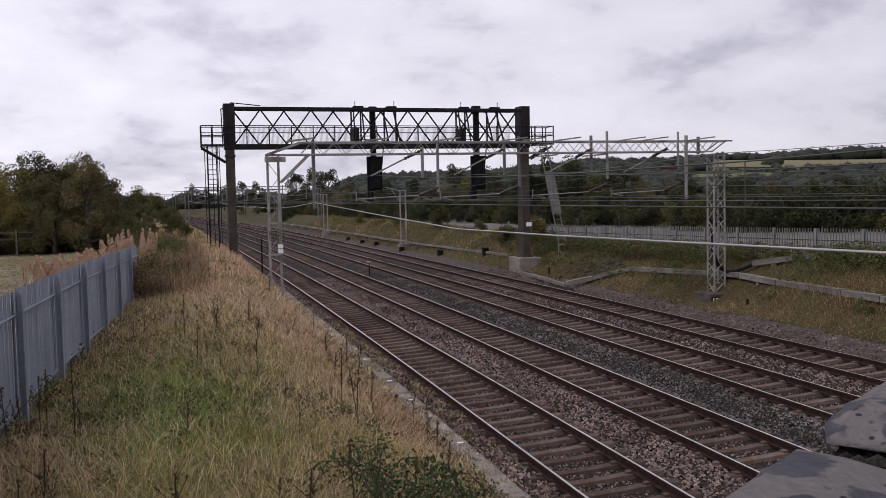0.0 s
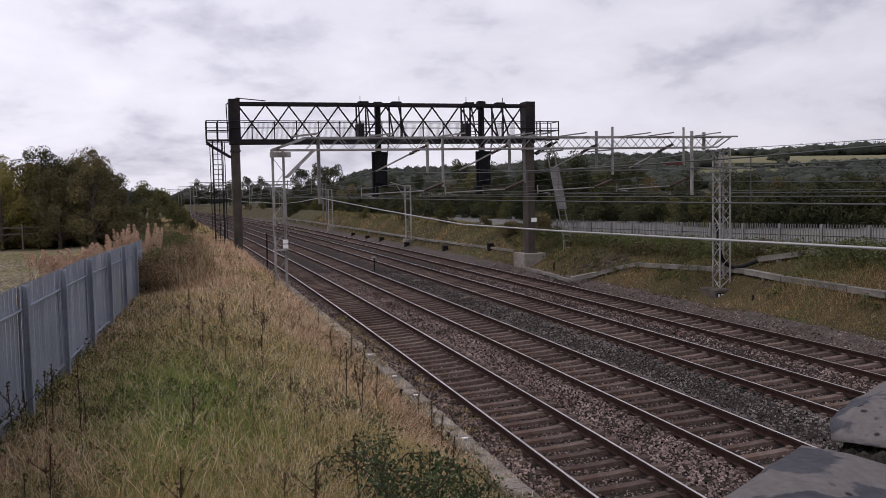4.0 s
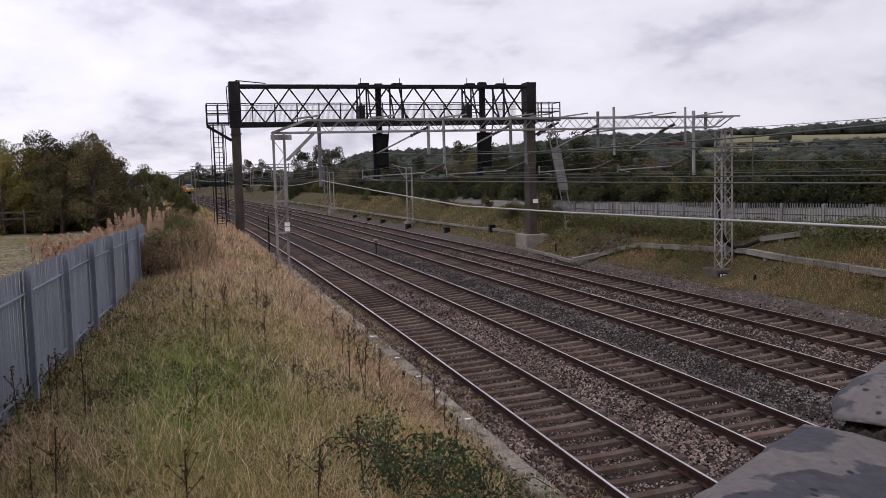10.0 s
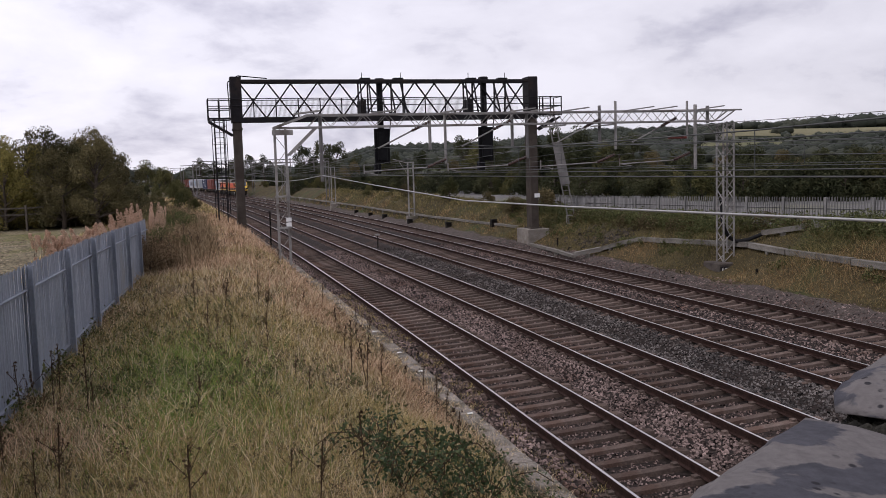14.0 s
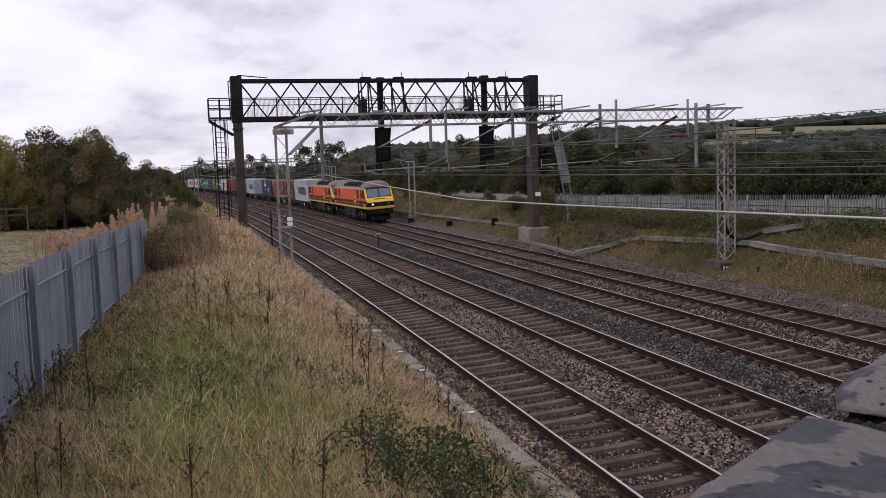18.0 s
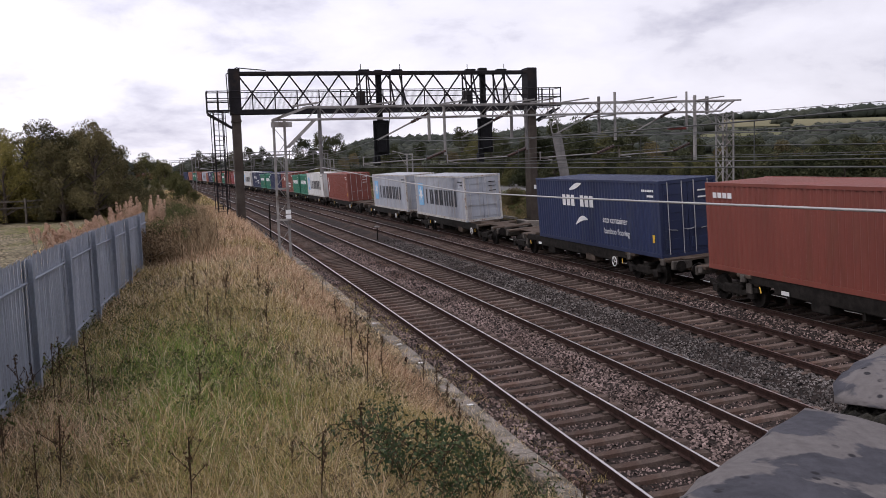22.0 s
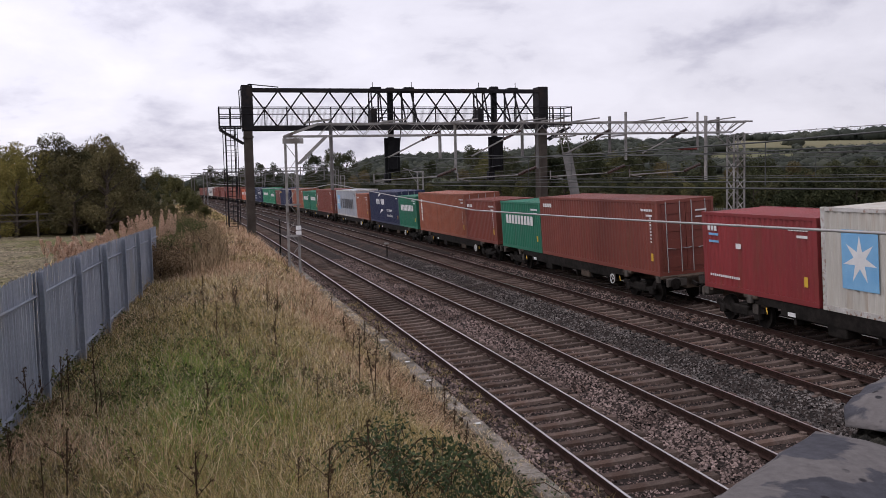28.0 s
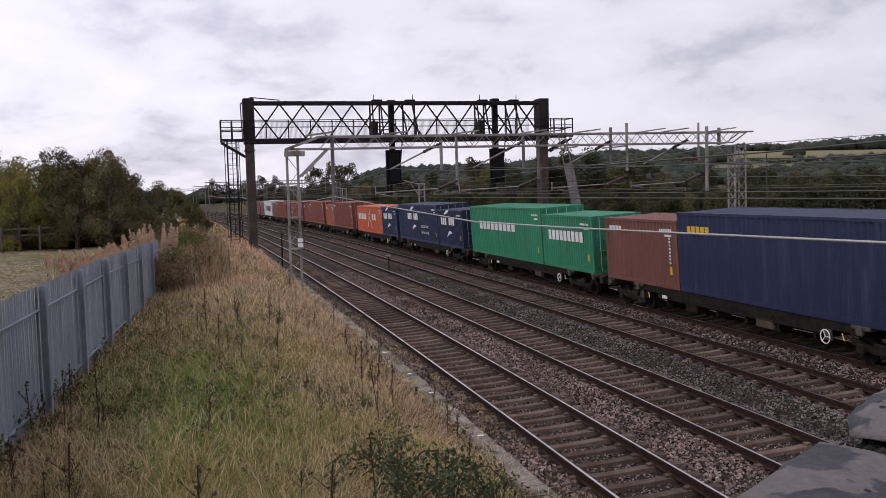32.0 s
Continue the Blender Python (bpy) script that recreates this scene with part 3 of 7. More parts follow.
for y in (-0.46, 0.46):
    for z, h in ((10.46, 0.17), (8.2, 0.27)):
        bm = bmesh.new()
        add_box(bm, -3.75, 14.33, y - 0.06, y + 0.06, z - h / 2, z + h / 2, bevel=0.015)
        part("chord", bm, M_gantry, gantry)
    n = 12
    pit = 18.08 / n
    for i in range(n):
        a = -3.75 + i * pit
        up = (i % 2 == 0) == (y < 0)
        part("diagonal", bar_bm((a, y, 8.35 if up else 10.38), (a + pit, y, 10.38 if up else 8.35), 0.07, 0.085), M_gantry, gantry)
for i in range(13):
    a = -3.7 + i * 1.5
    part("cross_bar", bar_bm((a, -0.46, 10.43), (a, 0.46, 10.43), 0.06), M_gantry, gantry)
part("walkway", box_bm(-5.7, 16.55, -0.42, 0.42, 8.30, 8.35), M_gantry, gantry, "walkway grating")
for y in (-0.62,):
    for z in (9.42, 9.0):
        part("handrail", bar_bm((-5.7, y, z), (16.5, y, z), 0.05, round_=8), M_gantry, gantry)
    a = -5.68
    while a < 16.6:
        part("stanchion", bar_bm((a, y, 8.2), (a, y, 9.42), 0.06), M_gantry, gantry)
        a += 1.306
for y in (0.62,):
    part("handrail", bar_bm((-5.7, y, 9.42), (16.5, y, 9.42), 0.05, round_=8), M_gantry, gantry)
M_meshw = surface("grey_wire_mesh", (0.34, 0.34, 0.34), (0.42, 0.42, 0.42), 3.0, 0.6, 0.3)
for a, b in ((-3.4, 3.6), (5.9, 10.6), (12.3, 14.0)):
    x = a
    bm = bmesh.new()
    while x < b:
        add_bar(bm, (x, 0.64, 8.4), (x, 0.64, 9.4), 0.018)
        x += 0.075
    part("mesh_infill", bm, M_meshw, gantry, "grey wire mesh panel behind the handrail")
for o0, o1 in ((-5.68, -4.4), (15.0, 16.52)):
    for y in (-0.62, 0.62):
        for z in (8.25, 8.85, 9.42):
            part("end_rail", bar_bm((o0, y, z), (o1, y, z), 0.06 if z < 9 else 0.05), M_gantry, gantry)
        for o in np.linspace(o0, o1, 3):
            part("end_post", bar_bm((o, y, 8.2), (o, y, 9.45), 0.055), M_gantry, gantry)
    oe = o0 if o0 < 0 else o1
    for z in (8.85, 9.42):
        part("end_rail", bar_bm((oe, -0.62, z), (oe, 0.62, z), 0.05), M_gantry, gantry)
    inn = -4.3 if o0 < 0 else 15.0
    for y in (-0.4, 0.4):
        part("bracket", bar_bm((oe, y, 8.15), (inn, y, 7.3), 0.11), M_gantry, gantry)
# signals hung below and behind the girder
for o in (4.8, 11.66):
    col = part("signal_column", box_bm(o - 0.17, o + 0.17, 0.55, 0.85, 7.4, 10.68, bevel=0.02), M_black, gantry, "black signal column with cable head")
    part("column_head", box_bm(o - 0.27, o + 0.27, 0.45, 0.95, 10.45, 10.72 + (0.1 if o > 8 else 0), bevel=0.06), M_black, col)
    part("signal_backboard", box_bm(o - 0.47, o + 0.49, 0.4, 0.62, 5.42, 7.60, bevel=0.03), M_black, gantry, "black signal head seen from behind")
    part("signal_hood", box_bm(o - 0.49, o - 0.1, 0.4, 0.9, 4.80, 5.42, bevel=0.04), M_black, gantry)
    part("signal_lamp_box", box_bm(o - 0.3, o + 0.3, 0.2, 0.41, 5.6, 7.4, bevel=0.04), M_black, gantry)
    for dx in (-1.35, -0.75, 0.75, 1.5):
        part("cage_post", bar_bm((o + dx, -0.5, 8.3), (o + dx * 0.9, 0.6, 10.4), 0.08), M_gantry, gantry)
        part("cage_upright", bar_bm((o + dx, 0.7, 8.3), (o + dx, 0.7, 10.5), 0.09), M_gantry, gantry)
    for k in range(5):
        z = 8.45 + k * 0.22
        part("cage_rail", bar_bm((o - 1.4, 0.7, z), (o - 0.2, 0.7, z), 0.045), M_gantry, gantry)
    part("cage_panel", box_bm(o - 1.45, o - 1.1, -0.5, 0.6, 8.4, 9.3), M_gantry, gantry)
    for dx in (-0.95, 0.95):
        part("lamp_bracket", box_bm(o + dx * 1.1 - 0.32, o + dx * 1.1 + 0.32, -0.2, 0.3, 10.55, 10.68, bevel=0.04), M_black, gantry)
        part("spike", bar_bm((o + dx * 1.3, 0, 10.6), (o + dx * 1.3, 0, 11.0), 0.035), M_black, gantry)
    part("hanger", bar_bm((o + 0.62, 0.5, 8.2), (o + 0.3, 0.5, 5.4), 0.06), M_gantry, gantry)
part("cable_loop", bar_bm((-4.45, -0.3, 8.4), (-4.5, -0.3, 10.4), 0.06, round_=8), M_gantry, gantry)
part("cable_loop", bar_bm((-4.5, -0.3, 10.4), (-3.9, -0.3, 10.78), 0.06, round_=8), M_gantry, gantry)
part("cable_loop", bar_bm((-3.9, -0.3, 10.78), (-2.2, -0.3, 10.62), 0.06, round_=8), M_gantry, gantry)

# caged ladder at the near end
ladder = frame_on(GS, "dark caged access ladder fixed to the gantry", "caged_ladder", "ladder")
for o in (-5.33, -4.83):
    part("stringer", bar_bm((o, 0, 0.9), (o, 0, 8.3), 0.06), M_gantry, ladder)
for k in range(24):
    part("rung", bar_bm((-5.33, 0, 1.2 + k * 0.3), (-4.83, 0, 1.2 + k * 0.3), 0.03, round_=6), M_gantry, ladder)
for k in range(6):
    z = 2.6 + k * 1.05
    bm = bmesh.new()
    pts = [(-5.08 + 0.42 * math.cos(a), -0.42 * math.sin(a) - 0.02, z) for a in np.linspace(0, math.pi, 9)]
    for p_, q_ in zip(pts, pts[1:]):
        add_bar(bm, p_, q_, 0.06, 0.02)
    part("cage_hoop", bm, M_gantry, ladder)
for a in np.linspace(0, math.pi, 5):
    x, y = -5.08 + 0.42 * math.cos(a), -0.42 * math.sin(a) - 0.02
    part("cage_strap", bar_bm((x, y, 2.5), (x, y, 8.2), 0.045, 0.02), M_gantry, ladder)

# leaning ladder at the far end, with its climbing guard
ladder2 = frame_on(GS, "grey steel access ladder with climbing guard leaning on the gantry", "access_ladder", "ladder")
A0, A1 = Vector((15.75, -0.7, 8.2)), Vector((16.85, -1.4, 1.0))
for dx in (-0.24, 0.24):
    part("stringer", bar_bm(A0 + Vector((dx, 0, 0)), A1 + Vector((dx, 0, 0)), 0.07), M_tube, ladder2)
for k in range(23):
    c = A0.lerp(A1, (k + 0.5) / 23)
    part("rung", bar_bm(c - Vector((0.24, 0, 0)), c + Vector((0.24, 0, 0)), 0.03, round_=6), M_tube, ladder2)
c0, c1 = A0.lerp(A1, 0.24), A0.lerp(A1, 0.62)
gv = [c + Vector((dx, dy, 0)) for dy in (-0.12, -0.09) for c in (c0, c1) for dx in (-0.33, 0.33)]
part("climbing_guard", mesh_of("climbing_guard", gv, [(0, 1, 3, 2), (4, 6, 7, 5), (0, 2, 6, 4), (1, 5, 7, 3), (0, 4, 5, 1), (2, 3, 7, 6)], M_tube), None, ladder2, "grey sheet climbing guard")
for sx in (-0.62, 0.62):
    for z in (1.25, 1.75):
        part("hand_loop", bar_bm((16.9 + sx, -1.7, z), (16.9 + sx * 0.3, -1.7, z), 0.04, round_=6), M_galv, ladder2)
    part("hand_loop", bar_bm((16.9 + sx, -1.7, 0.9), (16.9 + sx, -1.7, 1.75), 0.04, round_=6), M_galv, ladder2)

# ---------------------------------------------------------------- overhead-line portals and masts


def tube_lattice_mast(t, o, y, z0, z1, w, step, mat):
    for dx in (-w, w):
        for dy in (-w, w):
            part("leg", bar_bm((o + dx, y + dy, z0), (o + dx, y + dy, z1), 0.06, 0.06), mat, t)
    z, k = z0, 1
    while z < z1 - 0.1:
        z2 = min(z + step, z1)
        for dy in (-w, w):
            part("brace", bar_bm((o - k * w, y + dy, z), (o + k * w, y + dy, z2), 0.045, 0.02), mat, t)
        for dx in (-w, w):
            part("brace", bar_bm((o + dx, y - k * w, z), (o + dx, y + k * w, z2), 0.02, 0.045), mat, t)
        z, k = z2, -k


portal = frame_on(37.0, "pale galvanised lattice portal carrying overhead wires across four tracks", "overhead_line_portal", "portal")
for o in (-3.86, -3.45):
    for y in (-0.07, 0.07):
        part("leg", bar_bm((o, y, 0.6), (o, y, 6.66), 0.08, 0.065), M_galv, portal)
z, k = 0.9, 1
while z < 6.5:
    part("brace", bar_bm((-3.655 - 0.2 * k, -0.12, z), (-3.655 + 0.2 * k, -0.12, z + 0.55), 0.04, 0.02), M_galv, portal)
    z, k = z + 0.55, -k
for zz in (2.9, 4.1):
    part("tie", bar_bm((-3.95, -0.14, zz), (-3.36, -0.14, zz), 0.07), M_galv, portal)
part("cross_plate", box_bm(-3.98, -3.2, -0.34, -0.24, 6.42, 6.62), M_galv, portal)
tube_lattice_mast(portal, 15.68, 0.0, 0.48, 6.6, 0.26, 0.46, M_galv)
part("footing", box_bm(14.95, 16.3, -0.65, 0.65, -0.6, 0.5, bevel=0.05), surface("dark_stained_concrete", (0.05, 0.042, 0.037), (0.09, 0.077, 0.068), 2.5, 0.95, fine=0.3, fine_scale=30, coords="Position"), portal, "stained concrete footing")
plate = part("number_plate", box_bm(15.0, 15.42, -0.70, -0.655, 0.06, 0.34, bevel=0.008), M_black, portal, "small black plate with white marks")
part("mark", box_bm(15.06, 15.12, -0.71, -0.70, 0.10, 0.30), M_white, plate)
part("mark", box_bm(15.19, 15.36, -0.71, -0.70, 0.10, 0.30), M_white, plate)
bm = bmesh.new()
for i, dz in enumerate((0.0, 0.25)):
    add_box(bm, -3.58, -3.38, -0.20, -0.17, 2.95 + dz * 0.75, 3.10 + dz * 0.75)
part("leg_plate", bm, M_white, portal, "small white plate on the leg")
B0, B1 = -3.9, 16.3
for y in (-0.3, 0.3):
    part("boom_chord", bar_bm((-2.6, y, 7.16), (B1, y, 7.16), 0.065, 0.065), M_galv, portal)
    part("boom_chord", bar_bm((B0, y, 6.70), (15.3, y, 6.70), 0.06, 0.06), M_galv, portal)
    x, k = -2.6, 1
    while x < 15.2:
        part("boom_brace", bar_bm((x, y, 6.7 if k > 0 else 7.16), (x + 0.44, y, 7.16 if k > 0 else 6.7), 0.032, 0.02), M_galv, portal)
        x, k = x + 0.44, -k
    part("boom_end", bar_bm((-3.9, y, 6.7), (-2.6, y, 7.16), 0.09), M_galv, portal)
    part("boom_end", bar_bm((15.3, y, 6.7), (16.0, y, 7.16), 0.05), M_galv, portal)
    part("knee_brace", bar_bm((-3.36, y, 5.66), (-2.3, y, 6.68), 0.085), M_galv, portal)
for o in (-2.6, 0.4, 3.3, 6.2, 7.0, 8.6, 11.6, 12.7, 15.0):
    part("bird_guard", bar_bm((o - 0.5, 0, 7.22), (o + 0.5, 0, 7.34), 0.5, 0.05), M_galv, portal)
for o in (7.6, 9.8):
    part("lower_plate", bar_bm((o - 0.45, 0, 6.56), (o + 0.45, 0, 6.62), 0.45, 0.05), M_galv, portal)
for o, z0, z1, w, m_ in ((-2.1, 7.25, 4.62, 0.19, M_tube), (2.26, 6.98, 5.75, 0.17, M_galv), (2.9, 7.12, 5.18, 0.15, M_galv), (5.75, 7.3, 5.8, 0.17, M_tube), (6.4, 7.4, 5.3, 0.15, M_tube),
                         (9.66, 7.42, 5.84, 0.17, M_tube), (10.4, 7.6, 5.58, 0.15, M_galv), (13.8, 7.58, 5.94, 0.13, M_galv), (14.2, 7.42, 4.64, 0.2, M_galv), (14.8, 7.36, 6.6, 0.2, M_tube)):
    part("drop_tube", bar_bm((o, 0, z0), (o, 0, z1), w * 0.75, round_=10), m_, portal)


def insulator(t, a, b, mat):
    """A ribbed insulator between two points."""
    a, b = Vector(a), Vector(b)
    bm = bmesh.new()
    n = 7
    for i in range(n):
        p0, p1 = a.lerp(b, i / n), a.lerp(b, (i + 0.55) / n)
        add_bar(bm, p0, p1, 0.13, round_=10)
    add_bar(bm, a, b, 0.07, round_=8)
    return part("insulator", bm, mat, t, "ribbed insulator")


WIRE_Z = {0: 4.78, 1: 4.80, 2: 4.82, 3: 4.84}
for k, o in enumerate(OFFS):
    # top stay and registration arm, from the tubes on the far side of each track
    r = o + 2.25
    insulator(portal, (r, 0, 6.85), (r - 0.75, 0, 6.5), M_insul)
    part("stay_arm", bar_bm((r - 0.75, 0, 6.5), (o + 0.15, 0, 5.85), 0.065, round_=8), M_galv, portal)
    r2 = o + 2.9
    insulator(portal, (r2, 0, 5.35), (r2 - 0.8, 0, 5.05), M_insul)
    part("registration_arm", bar_bm((r2 - 0.8, 0, 5.05), (o - 0.45, 0, 4.95), 0.05, round_=8), M_galv, portal)
    part("steady_arm", bar_bm((o - 0.45, 0, 4.95), (o + 0.1, 0, WIRE_Z[k] + 0.02), 0.035, round_=6), M_galv, portal)
    part("steady_drop", bar_bm((o - 0.45, 0, 5.2), (o - 0.45, 0, 4.86), 0.05, round_=6), M_galv, portal)
insulator(portal, (12.9, 0, 6.02), (13.8, 0, 6.02), M_red)
part("anchor_arm", bar_bm((14.8, 0, 6.5), (15.5, 0, 5.9), 0.06, round_=8), M_galv, portal)


def simple_mast(s, o, z0, z1, arm):
    """Two light legs, a head and an arm towards the track."""
    t = frame_on(s, "pale two-legged overhead line mast with arm", "overhead_line_mast", "mast", "lineside masts")
    for dx in (-0.27, 0.27):
        part("leg", bar_bm((o + dx, 0, z0 - 0.3), (o + dx, 0, z1), 0.12, 0.12), M_galv, t)
    z = z0 + 0.8
    while z < z1:
        part("tie", bar_bm((o - 0.27, 0, z), (o + 0.27, 0, z), 0.06), M_galv, t)
        z += 1.6
    part("head", bar_bm((o - 0.4, 0, z1), (o + 0.35, 0, z1), 0.13), M_galv, t)
    part("arm", bar_bm((o - 0.3, 0, z1 - 0.05), (o - arm, 0, z1 + 0.35), 0.09, round_=8), M_galv, t)
    part("strut", bar_bm((o - 0.3, 0, z1 - 1.1), (o - arm * 0.7, 0, z1 + 0.2), 0.06, round_=8), M_galv, t)
    part("footing", box_bm(o - 0.5, o + 0.5, -0.4, 0.4, z0 - 0.8, z0 + 0.08, bevel=0.03), M_concrete, t)
    return t


simple_mast(87, 14.2, 0.45, 5.7, 1.7)
simple_mast(128, 14.0, 0.55, 5.7, 1.7)
simple_mast(172, 14.0, 0.6, 5.7, 1.7)


def far_portal(s):
    t = frame_on(s, "distant grey overhead line portal over the tracks", "overhead_line_portal", "portal", "distant portals")
    for o in (-4.2, 15.4):
        for dx in (-0.25, 0.25):
            part("leg", bar_bm((o + dx, 0, 0.0), (o + dx, 0, 6.7), 0.14), M_tube, t)
    for z in (6.7, 7.15):
        part("boom_chord", bar_bm((-4.5, 0, z), (15.8, 0, z), 0.11), M_tube, t)
    bm = bmesh.new()
    lattice(bm, -4.5, 15.8, 6.7, 7.15, 0, 0.5, 0.05)
    part("boom_lattice", bm, M_tube, t)
    for k, o in enumerate(OFFS):
        part("drop_tube", bar_bm((o + 2.4, 0, 7.3), (o + 2.4, 0, 5.2), 0.15, round_=8), M_tube, t)
        part("stay_arm", bar_bm((o + 2.4, 0, 6.7), (o, 0, 5.9), 0.08), M_tube, t)
        part("registration_arm", bar_bm((o + 2.4, 0, 5.25), (o - 0.3, 0, 4.95), 0.08), M_tube, t)


for s in (140, 186, 232):
    far_portal(s)

# ---------------------------------------------------------------- wires


def wire(name, pts, r, mat, label, seg=10, sag=0.0):
    """A round wire through points, hanging a little between them."""
    path = []
    for (s0, o0, z0), (s1, o1, z1) in zip(pts, pts[1:]):
        for i in range(seg):
            u = i / seg
            path.append(P(s0 + (s1 - s0) * u, o0 + (o1 - o0) * u, z0 + (z1 - z0) * u - sag * 4 * u * (1 - u)))
    path.append(P(*pts[-1]))
    cu = bpy.data.curves.new(name, "CURVE")
    cu.dimensions, cu.bevel_depth, cu.bevel_resolution, cu.use_fill_caps = "3D", r, 1, True
    sp = cu.splines.new("POLY")
    sp.points.add(len(path) - 1)
    for p_, v in zip(sp.points, path):
        p_.co = (*v, 1)
    cu.materials.append(mat)
    return tagged(new(name, cu), label, "wire", "overhead wires")


SUPPORT = (-13, 37, 87, 140, 186, 232, 300)
for k, o in enumerate(OFFS):
    zc = [6.0, 5.9, 5.9, 5.9, 5.9, 5.9, 5.9]
    wire("catenary_wire", [(s, o + (0.2 if i % 2 else -0.2), zc[i]) for i, s in enumerate(SUPPORT)], 0.012, M_wire, "thin dark catenary wire above the track", sag=0.62)
    wire("contact_wire", [(s, o + (0.2 if i % 2 else -0.2), WIRE_Z[k]) for i, s in enumerate(SUPPORT)], 0.012, M_wire, "thin dark contact wire above the track", sag=0.04)
    for i in range(len(SUPPORT) - 2):
        for u in (0.15, 0.32, 0.5, 0.68, 0.85):
            s = SUPPORT[i] + (SUPPORT[i + 1] - SUPPORT[i]) * u
            if not 5 < s < 150:
                continue
            oo = o + (0.2 if i % 2 else -0.2) + (0.4 if i % 2 == 0 else -0.4) * u
            zt = zc[i] + (zc[i + 1] - zc[i]) * u - 0.62 * 4 * u * (1 - u)
            wire("dropper_wire", [(s, oo, zt), (s, oo, WIRE_Z[k])], 0.008, M_wire, "thin dropper between catenary and contact wire", seg=1)
wire("feeder_cable", [(-10, -2.1, 4.75), (8.5, -2.1, 4.47), (10.5, -2.1, 4.44), (13.4, -2.1, 4.40), (18.0, -2.1, 4.36), (26, -2.1, 4.55), (37, -2.1, 4.86)], 0.013, M_cable, "thick bare aluminium feeder cable hanging beside the tracks", seg=4)
wire("feeder_cable", [(37, -2.1, 4.86), (60, -2.3, 4.6), (87, -3, 4.9), (140, -4, 5.2)], 0.014, M_cable, "thick bare aluminium feeder cable hanging beside the tracks", seg=4, sag=0.15)
wire("earth_wire", [(-13, 15.7, 6.6), (37, 15.68, 6.62), (87, 14.2, 6.0), (128, 14.0, 6.0), (172, 14.0, 6.0)], 0.014, M_tube, "grey earth wire along the mast tops", sag=0.25)
wire("return_wire", [(-13, 14.2, 5.55), (37, 14.2, 5.6), (87, 13.6, 5.4), (128, 13.6, 5.4)], 0.012, M_wire, "dark return wire along the masts", sag=0.3)
wire("return_wire", [(-13, 14.6, 5.2), (37, 14.2, 5.25), (87, 13.9, 5.2), (128, 13.6, 5.2)], 0.02, M_wire, "dark return wire along the masts", sag=0.3)

# ---------------------------------------------------------------- palisade fences


def pale_mesh(h, w, deep, name="pale"):
    """A W-section pale with a three-pointed head."""
    xs = [-0.5 * w, -0.3 * w, 0.0, 0.3 * w, 0.5 * w]
    ys = [0.0, deep, deep * 0.5, deep, 0.0]
    top = [h - 0.06, h - 0.015, h - 0.05, h - 0.015, h - 0.06]
    v = [(x, y, 0) for x, y in zip(xs, ys)] + [(x, y, t) for x, y, t in zip(xs, ys, top)]
    f = [(i, i + 1, i + 6, i + 5) for i in range(4)]
    return mesh_of(name, v, f, M_palis)


def palisade(points, h, label, mat, parts_span, pale_side=1, rails=(0.35, 0.75), dense=0.155, group="", w=0.068, deep=0.026, shake=0.6):
    """A steel fence along ground points 2.75 m apart: a post at each, two rails, pales on one side."""
    t = thing("palisade_fence", Matrix(), label, "fence", group)
    pm = pale_mesh(h, w, deep)
    pm.materials.clear()
    pm.materials.append(mat)
    loose_v, loose_f = [], []
    for i, (p, q) in enumerate(zip(points, points[1:])):
        d = q - p
        yaw = math.atan2(d.y, d.x)
        n = Vector((-math.sin(yaw), math.cos(yaw), 0)) * pale_side
        bm = bmesh.new()
        c, s_ = n * 0.05, d.normalized()
        m = pose(p.x, p.y, p.z, 0, 0, math.degrees(yaw))
        sect = [(-0.055, -0.045), (0.055, -0.045), (0.055, -0.033), (0.005, -0.033), (0.005, 0.033), (0.055, 0.033),
                (0.055, 0.045), (-0.055, 0.045), (-0.055, 0.033), (-0.005, 0.033), (-0.005, -0.033), (-0.055, -0.033)]
        lo_, hi_ = [bm.verts.new((a_, b_, -0.3)) for a_, b_ in sect], [bm.verts.new((a_, b_, h - 0.03)) for a_, b_ in sect]
        for q_ in range(12):
            bm.faces.new((lo_[q_], lo_[(q_ + 1) % 12], hi_[(q_ + 1) % 12], hi_[q_]))
        bm.faces.new(hi_)
        part("post", bm, mat, t, m=m)
        for zr in rails:
            a, b = p + n * 0.06 + Vector((0, 0, h * zr + 0.0)), q + n * 0.06 + Vector((0, 0, h * zr))
            up = Vector((0, 0, 1))
            ring = [n * 0.02 + up * 0.0, n * -0.035, n * -0.035 - up * 0.006, n * 0.012 - up * 0.006, n * 0.012 - up * 0.05, n * 0.02 - up * 0.05]
            vv = [a + r for r in ring] + [b + r for r in ring]
            ff = [(i_, (i_ + 1) % 6, 6 + (i_ + 1) % 6, 6 + i_) for i_ in range(6)] + [tuple(range(5, -1, -1)), tuple(range(6, 12))]
            part("rail", mesh_of("rail", vv, ff, mat), None, t)
        k = int(d.length / dense)
        for j in range(k):
            u = (j + 0.5) / k
            c = p.lerp(q, u) + n * 0.085
            mm = pose(c.x, c.y, c.z + random.uniform(-0.012, 0.012), random.uniform(-shake, shake), random.uniform(-shake, shake), math.degrees(yaw) + (0 if pale_side > 0 else 180))
            if parts_span[0] <= i < parts_span[1]:
                ob = new("pale", pm)
                ob.parent, ob.matrix_basis = t, mm
            else:
                v0 = len(loose_v)
                loose_v += [mm @ v.co for v in pm.vertices]
                loose_f += [tuple(v0 + a for a in poly.vertices) for poly in pm.polygons]
    if loose_v:
        part("pale_run", mesh_of("pale_run", loose_v, loose_f, mat), None, t)["kind"] = "stuff"
    return t


